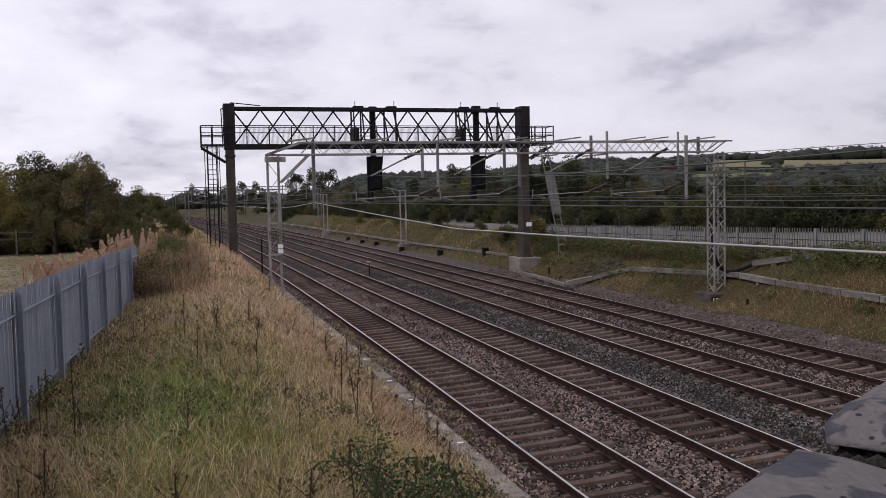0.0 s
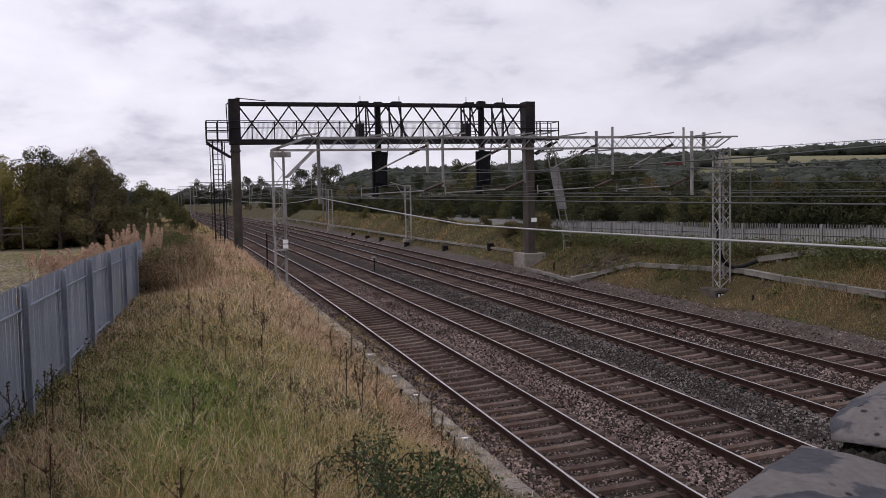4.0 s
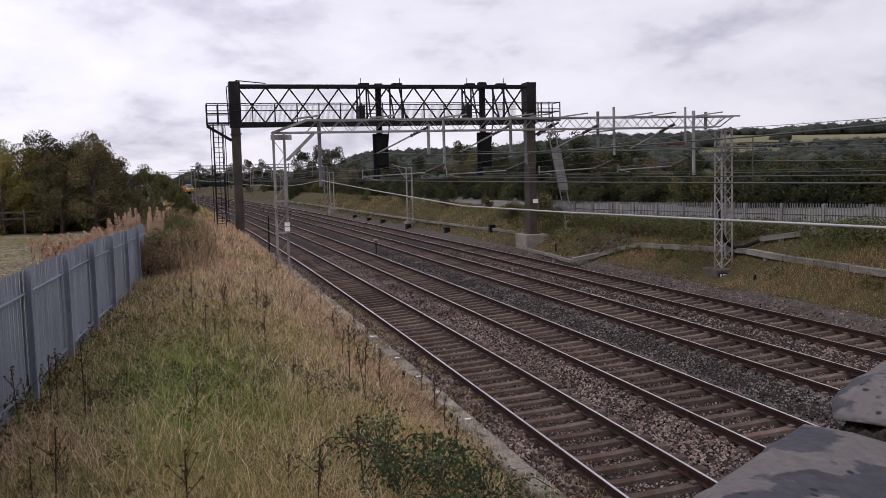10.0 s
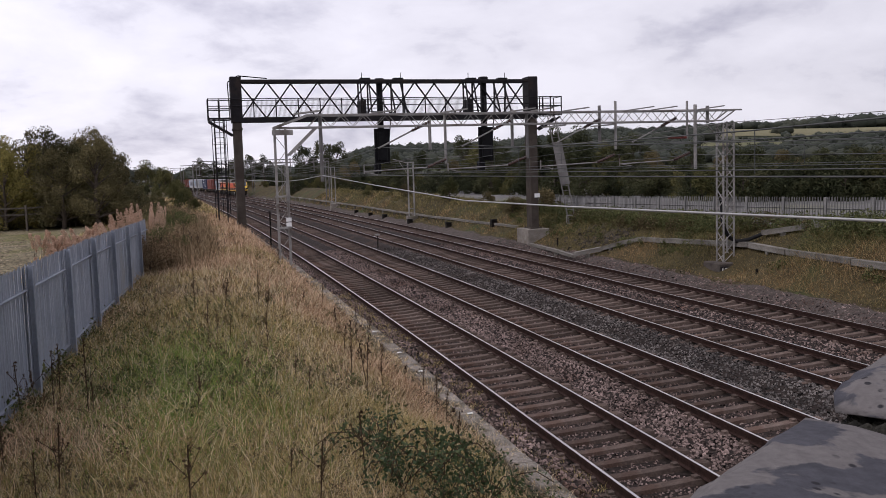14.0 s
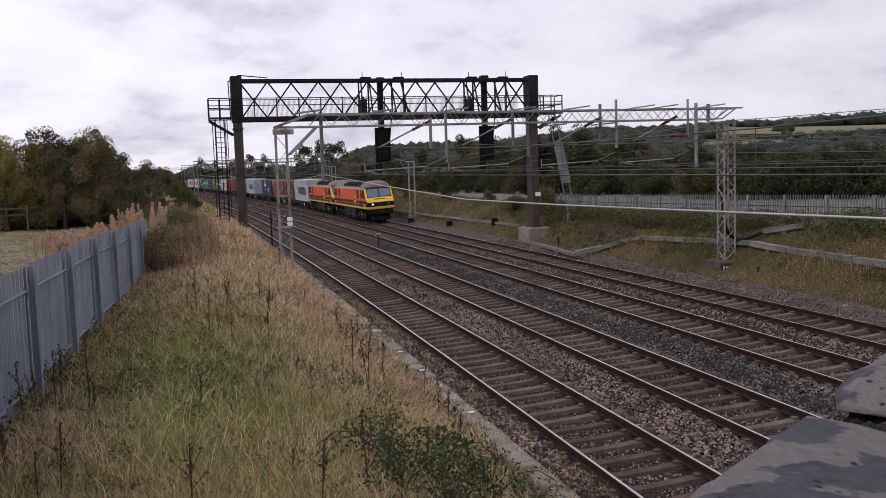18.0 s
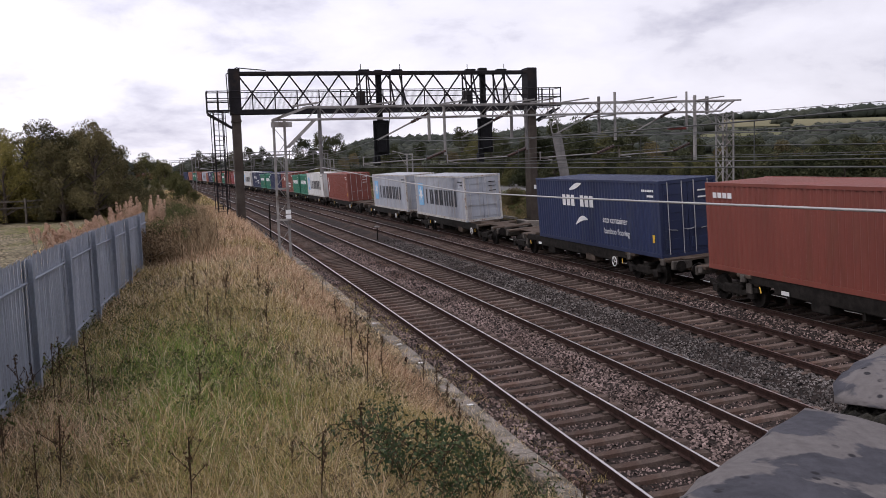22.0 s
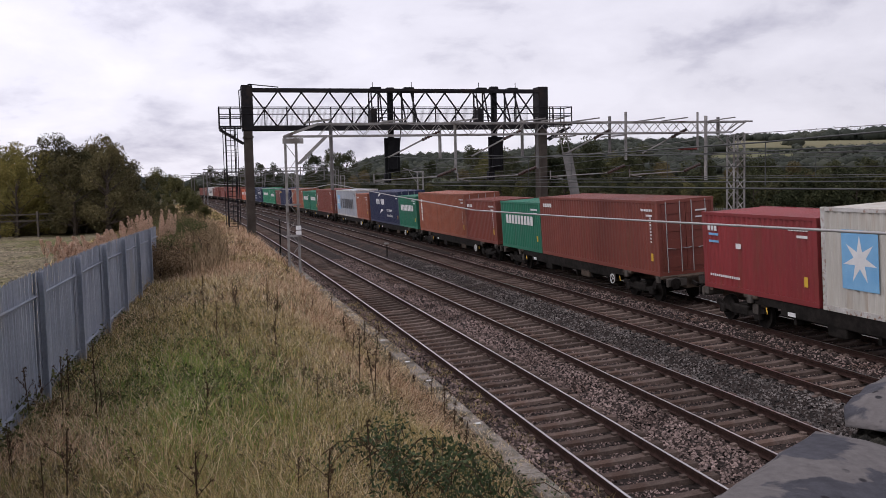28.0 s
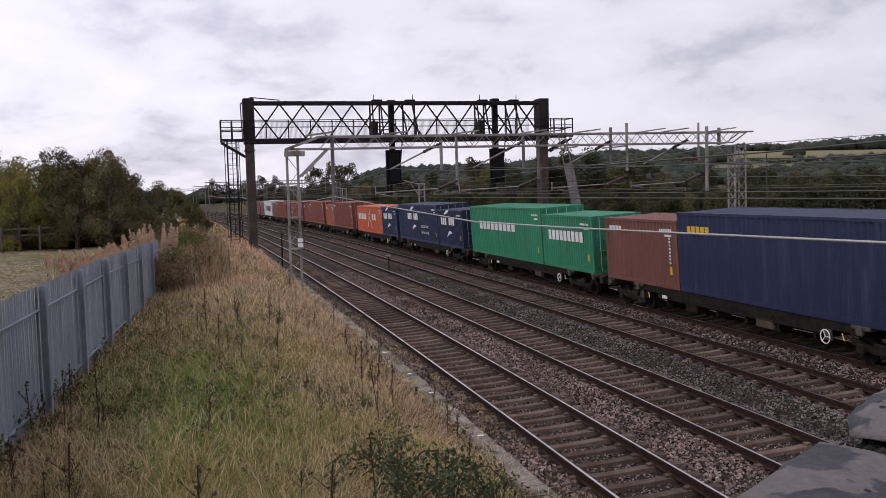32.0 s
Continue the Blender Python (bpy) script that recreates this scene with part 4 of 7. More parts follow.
# behind the far bank
pts = []
for i in range(21):
    s = 12.0 + i * 2.75
    z = float(np.interp(s, [0, 31, 45, 58, 140, 200], [1.70, 1.60, 1.35, 1.12, 1.2, 1.5]))
    p = P(s, 18.5)
    pts.append(Vector((p.x, p.y, z)))
palisade(pts, 1.8, "weathered pale-grey steel palisade fence along the top of the bank", M_palis_far, (6, 22), pale_side=-1, rails=(0.22, 0.72), dense=0.165, w=0.056)
# beside the near grass
pts = []
for i in range(-6, 7):
    x, y = -5.46 - 0.6231 * i, 11.71 + 2.6785 * i
    z = float(np.interp(i, [-6, 0, 2, 5, 6], [2.12, 2.09, 2.08, 1.96, 1.93]))
    pts.append(Vector((x, y, z)))
palisade(pts, 1.8, "blue-grey galvanised steel palisade fence beside rough grass", M_palis, (4, 13), pale_side=1, rails=(0.14, 0.812), dense=0.104, w=0.103, deep=0.008, shake=0.15)

# post-and-rail fence at the edge of the field
rail_fence = thing("post_and_rail_fence", Matrix(), "old grey timber post-and-rail fence below the trees", "fence")
q0, q1 = Vector((-32.0, 49.0, 0)), Vector((-21.5, 56.0, 0))
for i in range(7):
    c = q0.lerp(q1, i / 6)
    z = ground_z(c.x, c.y)
    part("post", box_bm(c.x - 0.06, c.x + 0.06, c.y - 0.06, c.y + 0.06, z - 0.3, z + 1.52, bevel=0.01), M_wood, rail_fence)
    if i < 6:
        d = q0.lerp(q1, (i + 1) / 6)
        z2 = ground_z(d.x, d.y)
        for hz in (0.98, 1.36):
            part("rail", bar_bm((c.x, c.y, z + hz), (d.x, d.y, z2 + hz), 0.05, 0.085), M_wood, rail_fence)

# ---------------------------------------------------------------- trees and shrubs


def leaf_cloud(rs, centres, radii, count, size, squash=1.0):
    """Small two-triangle leaves round many centres: returns verts, faces."""
    k = len(centres)
    which = rs.integers(0, k, count)
    dirs = rs.normal(size=(count, 3))
    dirs /= np.linalg.norm(dirs, axis=1)[:, None]
    r = radii[which] * (0.55 + 0.45 * rs.random(count) ** 0.5)
    c = centres[which] + dirs * r[:, None] * (1, 1, squash)
    a = rs.normal(size=(count, 3))
    a /= np.linalg.norm(a, axis=1)[:, None]
    b = np.cross(a, rs.normal(size=(count, 3)))
    b /= np.linalg.norm(b, axis=1)[:, None]
    sz = size * rs.uniform(0.6, 1.4, count)
    a, b = a * sz[:, None], b * (sz * 0.55)[:, None]
    v = np.stack([c - a, c - b * 0.9, c + a, c + b * 0.9], 1).reshape(-1, 3)
    f = np.arange(count * 4).reshape(-1, 4)
    return v, f


def fast_mesh(name, verts, quads, mat):
    me = bpy.data.meshes.new(name)
    me.vertices.add(len(verts))
    me.vertices.foreach_set("co", np.asarray(verts, np.float32).ravel())
    k = quads.shape[1]
    me.loops.add(quads.size)
    me.loops.foreach_set("vertex_index", quads.astype(np.int32).ravel())
    me.polygons.add(len(quads))
    me.polygons.foreach_set("loop_start", np.arange(0, quads.size, k, dtype=np.int32))
    me.materials.append(mat)
    me.update(calc_edges=True)
    return me


def tree_parts(seed, h, spread_, leaves, leaf, mat, low=0.12, limbs=11, clump=(0.16, 0.34)):
    """A tapered trunk with limbs, and a crown of leaf clumps with gaps."""
    rs = np.random.default_rng(seed)
    bm = bmesh.new()
    top = Vector((rs.uniform(-0.2, 0.2), rs.uniform(-0.2, 0.2), h * 0.72))
    prev, r0 = Vector((0, 0, -0.3)), 0.035 * h
    for i in range(1, 5):
        p = Vector((top.x * i / 4 + rs.uniform(-0.1, 0.1), top.y * i / 4 + rs.uniform(-0.1, 0.1), top.z * i / 4))
        r1 = r0 * 0.72
        m = Matrix.Translation((prev + p) / 2) @ (p - prev).to_track_quat("Z", "Y").to_matrix().to_4x4()
        bmesh.ops.create_cone(bm, segments=7, radius1=r0, radius2=r1, depth=(p - prev).length * 1.03, matrix=m)
        prev, r0 = p, r1
    n = limbs
    cen, rad = [], []
    for i in range(n):
        a, z = rs.uniform(0, 6.28), h * rs.uniform(low + 0.12, 0.9)
        taper = math.sin(min(1.0, max(0.08, (1.04 - z / h) * 1.5)) * 1.57)
        r = spread_ * taper * rs.uniform(0.35, 0.95)
        tip = Vector((math.cos(a) * r, math.sin(a) * r, z))
        root = Vector((top.x * z / h * 0.7, top.y * z / h * 0.7, max(0.12 * h, z - 0.22 * h)))
        m = Matrix.Translation((root + tip) / 2) @ (tip - root).to_track_quat("Z", "Y").to_matrix().to_4x4()
        bmesh.ops.create_cone(bm, segments=5, radius1=0.010 * h, radius2=0.003 * h, depth=(tip - root).length, matrix=m)
        for j in range(4):
            cen.append((tip.x * rs.uniform(0.5, 1.12), tip.y * rs.uniform(0.5, 1.12), z + rs.uniform(-0.1, 0.1) * h))
            rad.append(spread_ * rs.uniform(*clump))
    cen.append((top.x, top.y, h * 0.92))
    rad.append(spread_ * 0.25)
    v, f = leaf_cloud(rs, np.array(cen), np.array(rad), leaves, leaf, 0.85)
    me = bpy.data.meshes.new("trunk")
    bm.to_mesh(me)
    bm.free()
    me.materials.append(M_bark)
    return me, fast_mesh("crown", v, f, mat)


def tree_thing(name, data, x, y, z, size, turn, label, category, group):
    t = thing(name, pose(x, y, z, 0, 0, turn) @ Matrix.Diagonal((size, size, size, 1)), label, category, group)
    tr_ = part("trunk" if category in ("tree", "shrub") else "stem", data[0], None, t)
    if category == "weeds":
        tr_["kind"] = "stuff"
    part("crown", data[1], None, t)
    return t


L_dark = leafy("dark_hedgerow_leaves", [(0.022, 0.027, 0.014), (0.046, 0.052, 0.026), (0.088, 0.086, 0.042)], scale=0.45, place=0.72, plants=0.16)
L_olive = leafy("olive_leaves", [(0.046, 0.05, 0.02), (0.09, 0.088, 0.035), (0.15, 0.136, 0.056)], scale=0.45, place=0.72, plants=0.14)
L_yellow = leafy("yellowing_leaves", [(0.11, 0.10, 0.028), (0.21, 0.18, 0.046), (0.33, 0.26, 0.07)])
L_brown = leafy("turning_leaves", [(0.06, 0.052, 0.027), (0.105, 0.087, 0.043), (0.165, 0.13, 0.065)], scale=0.45, place=0.72, plants=0.14)
# grey-blue of distant haze is mixed into these leaf colours
L_far = leafy("haze_toned_leaves", [(0.030, 0.036, 0.031), (0.050, 0.057, 0.045), (0.082, 0.084, 0.060)], scale=0.018, place=0.85)

KINDS = [tree_parts(11, 7.0, 3.0, 5200, 0.12, L_dark), tree_parts(12, 6.0, 2.9, 5000, 0.12, L_olive), tree_parts(13, 6.5, 2.7, 5600, 0.11, L_yellow),
         tree_parts(14, 5.0, 2.8, 4600, 0.11, L_brown), tree_parts(15, 9.0, 3.6, 5200, 0.15, L_dark), tree_parts(16, 3.0, 2.1, 2600, 0.11, L_olive, low=0.0),
         tree_parts(17, 2.6, 2.0, 2400, 0.10, L_brown, low=0.0), tree_parts(18, 3.6, 2.6, 3600, 0.12, L_dark, low=-0.1), tree_parts(19, 5.2, 3.0, 4600, 0.13, L_dark, low=-0.1)]
# the belt behind the field, finer in the leaf
L_nyel = leafy("olive_yellow_leaves", [(0.10, 0.092, 0.028), (0.20, 0.172, 0.052), (0.34, 0.27, 0.085)], scale=0.5, place=0.6, plants=0.08)
L_ndark = leafy("dull_dark_leaves", [(0.042, 0.042, 0.021), (0.088, 0.081, 0.039), (0.165, 0.14, 0.07)], scale=0.5, place=0.6, plants=0.12)
L_nbrown = leafy("brown_green_leaves", [(0.055, 0.051, 0.024), (0.115, 0.099, 0.047), (0.20, 0.165, 0.078)], scale=0.5, place=0.6, plants=0.1)
KINDS += [tree_parts(81, 6.2, 3.0, 13000, 0.06, L_ndark, 0.0, 24, (0.09, 0.22)), tree_parts(82, 5.6, 2.9, 13000, 0.06, L_nbrown, 0.0, 24, (0.09, 0.22)),
          tree_parts(83, 6.0, 2.7, 13000, 0.06, L_nyel, 0.0, 24, (0.09, 0.22)), tree_parts(84, 2.6, 2.4, 6000, 0.06, L_ndark, -0.1, 16, (0.12, 0.26))]
LABELS = ["dark green hedgerow tree with dense crown", "olive green bushy tree with uneven crown", "yellowing bushy tree in early autumn", "brownish turning bushy hedge tree", "tall dark green tree above the hedge",
          "low olive green shrub with small leaves", "low brown-green shrub in rough grass", "dark green hedge shrub down to the ground", "dark dense hedgerow tree in full leaf",
          "dull dark green bushy tree beside the field", "brown-green bushy tree turning in autumn", "olive yellow bushy tree in early autumn", "dark low shrub in the shade below the trees"]


def plant(kind, x, y, size=1.0, dz=0.0, group="trees"):
    shrub = kind in (5, 6, 7, 12)
    return tree_thing("shrub" if shrub else "tree", KINDS[kind], x, y, ground_z(x, y) - 0.1 + dz, size * random.uniform(0.92, 1.08), random.uniform(0, 360), LABELS[kind], "shrub" if shrub else "tree", group)


# belt left of the line, behind the field
for px_, kind, d, size in ((-0.525, 2, 64, 1.1), (-0.50, 2, 60, 1.08), (-0.478, 2, 63, 1.07), (-0.455, 1, 60, 1.1), (-0.435, 0, 62, 0.86), (-0.415, 0, 58, 0.86), (-0.395, 3, 60, 1.25), (-0.38, 0, 58, 0.85), (-0.465, 2, 56, 0.85), (-0.49, 2, 54, 0.8),
                           (-0.368, 3, 59, 0.95), (-0.362, 3, 60, 0.7), (-0.54, 0, 60, 0.9), (-0.57, 1, 58, 1.0), (-0.51, 0, 70, 0.95), (-0.40, 0, 74, 1.0), (-0.355, 3, 70, 0.6), (-0.445, 0, 70, 1.0), (-0.425, 1, 54, 0.9), (-0.385, 3, 54, 0.95), (-0.447, 0, 57, 1.0), (-0.405, 0, 63, 1.0), (-0.372, 0, 62, 0.85), (-0.487, 2, 58, 1.0), (-0.43, 3, 58, 1.0)):
    plant({0: 9, 1: 10, 2: 11, 3: 10}[kind], px_ * d, d, size * 0.95, group="trees behind the field")
for i in range(26):
    u = i / 25
    d = 52 + 4 * random.random()
    plant(12, (-0.56 + 0.205 * u) * d, d + 3, random.uniform(0.6, 0.9), group="undergrowth below the trees")
# beside the line, beyond the grass
for s, o, k, z in ((62, -12, 5, 0.9), (68, -9.5, 6, 0.8), (74, -11, 5, 1.1), (80, -9, 5, 0.9), (88, -12, 5, 1.2), (92, -9, 6, 1.0), (100, -11, 5, 1.3), (110, -9.5, 5, 1.2), (120, -12, 1, 0.7),
                   (135, -10, 1, 0.6), (150, -11, 0, 0.6), (165, -9.5, 5, 1.4), (180, -12, 0, 0.7), (70, -14, 5, 1.1), (84, -15, 5, 1.3), (98, -16, 1, 0.7), (116, -17, 0, 0.65), (140, -18, 1, 0.8)):
    p = P(s, o)
    plant(k, p.x, p.y, z * 0.42, group="bushes beside the line")
for s, o, k, z in ((72, -6.5, 5, 0.75), (78, -7.5, 5, 0.95), (84, -6.2, 6, 0.8), (90, -7, 5, 1.1), (97, -6.4, 5, 1.05), (104, -7.4, 5, 1.25), (112, -6.4, 6, 1.2), (120, -7.2, 5, 1.4), (130, -6.4, 5, 1.5), (142, -7, 5, 1.6),
                   (156, -6.6, 1, 0.75), (172, -7, 1, 0.8), (190, -6.8, 0, 0.75), (66, -7.8, 6, 0.6), (205, -7, 1, 0.9), (225, -7.5, 0, 0.9)):
    p = P(s, o)
    plant(k, p.x, p.y, z * 0.5, group="bushes beside the line")
# belt right of the line behind the yard
for i in range(58):
    u = i / 57
    t_ = -0.17 + 0.72 * u + random.uniform(-0.008, 0.008)
    d = float(np.interp(t_, [-0.17, 0.0, 0.1, 0.3, 0.55], [200, 150, 120, 100, 88])) * random.uniform(0.95, 1.1)
    k = random.choice((0, 8, 1, 8, 3, 4, 8, 0))
    tall = float(np.interp(t_, [-0.17, 0.05, 0.17, 0.31, 0.36, 0.55], [1.3, 1.35, 1.32, 1.15, 0.92, 0.9]))
    plant(k, t_ * d, d, random.uniform(0.72, 1.15) * (0.55 if k == 4 else 0.95 if k == 8 else 0.78) * tall, group="hedgerow behind the yard")
for i in range(64):
    u = i / 63
    t_ = -0.17 + 0.72 * u + random.uniform(-0.006, 0.006)
    d = float(np.interp(t_, [-0.17, 0.0, 0.1, 0.22, 0.3, 0.55], [190, 140, 111, 98, 82, 70])) * random.uniform(0.97, 1.03)
    plant(random.choice((7, 7, 5, 7)), t_ * d, d, random.uniform(0.75, 1.05), group="undergrowth behind the yard")
# shrubs on the far bank
for s, o, k, z in ((84, 17.2, 5, 0.75), (66, 16.6, 6, 0.55), (62, 17.5, 6, 0.7), (100, 17.0, 6, 0.6), (118, 16.8, 5, 0.55), (75, 17.8, 6, 0.4)):
    p = P(s, o)
    plant(k, p.x, p.y, z, group="shrubs on the bank")
for i in range(26):
    p = P(random.uniform(125, 270), random.uniform(15.5, 34))
    plant(random.choice((5, 6, 7)), p.x, p.y, random.uniform(0.45, 0.85), group="shrubs on the bank")
# tall trees over the skyline
for t_, d, k, z in ((-0.155, 230, 4, 1.25), (-0.135, 235, 4, 1.35), (-0.12, 228, 4, 1.2), (0.02, 190, 4, 1.15), (0.035, 185, 1, 1.4), (-0.27, 370, 0, 1.7), (-0.235, 380, 0, 1.5), (-0.20, 390, 0, 1.7), (-0.215, 370, 4, 1.2), (-0.29, 350, 0, 1.2), (-0.315, 180, 0, 0.7), (-0.33, 150, 1, 0.95), (-0.31, 140, 1, 0.75), (-0.255, 390, 0, 1.4)):
    plant(k, t_ * d, d, z, group="trees on the skyline")

# far woods and hedges on the hills: one body of many crowns
wv, wf, cv, cf = [], [], [], []
bm = bmesh.new()
bmesh.ops.create_icosphere(bm, subdivisions=1, radius=1.0)
bm.verts.ensure_lookup_table()
ICO_V = np.array([v.co[:] for v in bm.verts])
ICO_F = np.array([[v.index for v in f.verts] for f in bm.faces])
bm.free()


def far_crowns(n, az0, az1, d0, d1, size, seed, rows_of=None):
    rs = np.random.default_rng(seed)
    for i in range(n):
        az, d = radians(rs.uniform(az0, az1)), rs.uniform(d0, d1)
        x, y = d * math.sin(az), d * math.cos(az)
        z = ground_z(x, y)
        r = size * rs.uniform(0.7, 1.3)
        w_ = ICO_V * (r * rs.uniform(0.8, 1.15), r * rs.uniform(0.8, 1.15), r * rs.uniform(0.6, 0.85)) * rs.uniform(0.82, 1.12, (len(ICO_V), 1)) + (x, y, z + r * 0.55)
        cf.append(ICO_F + len(ICO_V) * len(cv))
        cv.append(w_)
        v, f = leaf_cloud(rs, np.array([(x, y, z + r * 0.6), (x + r * 0.5, y, z + r * 0.35), (x - r * 0.5, y, z + r * 0.4)]), np.array([r, r * 0.75, r * 0.75]) * 0.86, 150, r * 0.085)
        wv.append(v)
        wf.append(f)


far_crowns(90, 16.0, 22.5, 1125, 1195, 6.5, 1)
far_crowns(140, 20.5, 35, 1130, 1200, 10.0, 2)
far_crowns(620, -6, 16.6, 760, 1210, 6.5, 3)
far_crowns(330, -7, 15.6, 520, 760, 5.5, 4)
far_crowns(330, 7, 35, 430, 578, 4.2, 5)
far_crowns(130, 22.8, 35, 570, 740, 5, 6)
far_crowns(60, 20.5, 35, 750, 825, 3.6, 7)
far_crowns(26, 16.8, 20.5, 750, 800, 2.0, 8)
far_crowns(6, 19.9, 20.6, 890, 920, 6.5, 9)
far_crowns(12, 20.6, 22.8, 600, 650, 4.2, 10)
far_crowns(5, 19.2, 19.7, 600, 620, 3.5, 11)
far_crowns(60, -14, -5, 600, 900, 5.5, 12)
far_crowns(110, -30, -8, 420, 600, 5.5, 13)
off = 0
for i, v in enumerate(wv):
    wf[i] = wf[i] + off
    off += len(v)
woods = new("far_woods", fast_mesh("far_woods", np.concatenate(wv), np.concatenate(wf), L_far))
cores = new("far_crowns", fast_mesh("far_crowns", np.concatenate(cv), np.concatenate(cf), L_far))
tagged(cores, "distant dark tree crowns on the hillside", "woods", kind="stuff")
tagged(woods, "distant dark woods and hedges on the hillside", "woods", kind="stuff")

# ---------------------------------------------------------------- containers
DECK = 1.10
PAINT = {}


def paint(key, c, rust=0.5, worn=None):
    d = tuple(x * 0.82 for x in c)
    PAINT[key] = surface("container_" + key, c, d, 0.7, 0.55, fine=0.06, fine_scale=12, vary=0.07,
                         c3=worn or (c[0] * 0.6 + 0.035, c[1] * 0.55 + 0.018, c[2] * 0.5 + 0.01), c3_scale=2.6, c3_at=(0.5, 0.72), stretch=(1, 1, 0.16), bump=0.08, bump_scale=3)


paint("white", (0.56, 0.56, 0.545), worn=(0.40, 0.36, 0.31))
paint("bluish_white", (0.35, 0.37, 0.41), worn=(0.29, 0.265, 0.24))
paint("cream", (0.47, 0.45, 0.40), worn=(0.33, 0.27, 0.21))
paint("rust_red", (0.178, 0.043, 0.029))
paint("orange_brown", (0.27, 0.082, 0.045))
paint("crimson", (0.22, 0.026, 0.028))
paint("brown", (0.155, 0.058, 0.044))
paint("navy", (0.010, 0.016, 0.056), worn=(0.03, 0.035, 0.08))
paint("royal_blue", (0.011, 0.02, 0.064), worn=(0.02, 0.028, 0.06))
paint("green", (0.012, 0.145, 0.085), worn=(0.03, 0.11, 0.07))
paint("bright_green", (0.018, 0.20, 0.105), worn=(0.03, 0.13, 0.08))
paint("bright_orange", (0.50, 0.10, 0.035), worn=(0.33, 0.08, 0.04))
M_inkw = surface("white_marking_paint", (0.66, 0.66, 0.65), (0.58, 0.58, 0.57), 3.0, 0.6, fine=0.1)
M_inkb = surface("black_marking_paint", (0.012, 0.013, 0.018), (0.022, 0.022, 0.028), 3.0, 0.6)
M_inks = surface("light_blue_marking_paint", (0.14, 0.34, 0.56), (0.18, 0.39, 0.60), 3.0, 0.6, fine=0.08)
M_inky = surface("yellow_marking_paint", (0.62, 0.40, 0.03), (0.55, 0.34, 0.03), 3.0, 0.6)
M_lock = surface("zinc_lock_bar", (0.36, 0.36, 0.36), (0.45, 0.45, 0.44), 4.0, 0.5, 0.5)


def corrugated(x0, x1, z0, z1, y, depth, pitch):
    """A trapezoid-profile steel sheet in the plane of local x and z; returns verts and faces."""
    xs, ys = [], []
    n = max(1, round((x1 - x0) / pitch))
    p = (x1 - x0) / n
    for i in range(n):
        a = x0 + i * p
        xs += [a, a + p * 0.26, a + p * 0.5, a + p * 0.76]
        ys += [y, y, y + depth, y + depth]
    xs.append(x1)
    ys.append(y)
    v = [(a, b, z0) for a, b in zip(xs, ys)] + [(a, b, z1) for a, b in zip(xs, ys)]
    k = len(xs)
    return v, [(i, i + 1, k + i + 1, k + i) for i in range(k - 1)]


def star(cx, cz, r, y, n=7):
    pts = [(cx + (r if i % 2 == 0 else r * 0.36) * math.sin(math.pi * i / n), y, cz + (r if i % 2 == 0 else r * 0.36) * math.cos(math.pi * i / n)) for i in range(2 * n)]
    return mesh_of("emblem_star", [(cx, y, cz)] + pts, [(0, 1 + i, 1 + (i + 1) % (2 * n)) for i in range(2 * n)], M_inkw)


def blocks(t, spec, y, mat, name="lettering", label=""):
    """Plain bars of the size of lettering: (x0, x1, z0, z1, ...) in one part."""
    v, f = [], []
    for x0, x1, z0, z1 in spec:
        k = len(v)
        v += [(x0, y, z0), (x1, y, z0), (x1, y, z1), (x0, y, z1)]
        f.append((k, k + 1, k + 2, k + 3))
    part(name, mesh_of(name, v, f, mat), None, t, label)


def word(x0, x1, z0, z1, n, gap=0.22):
    w = (x1 - x0) / n
    return [(x0 + i * w, x0 + i * w + w * (1 - gap), z0, z1) for i in range(n)]


PROTO = {}
M_rusty = surface("pale_paint_rusting", (0.46, 0.45, 0.43), (0.36, 0.34, 0.31), 2.0, 0.7, fine=0.1, fine_scale=14, c3=(0.20, 0.11, 0.07), c3_scale=8.0, c3_at=(0.55, 0.68), coords="Object")
DESCR = {"white": "white", "bluish_white": "bluish white", "cream": "dirty cream", "rust_red": "rust-red", "orange_brown": "orange-brown", "crimson": "crimson", "brown": "brown", "navy": "navy blue",
         "royal_blue": "blue", "green": "green", "bright_green": "bright green", "bright_orange": "bright orange"}


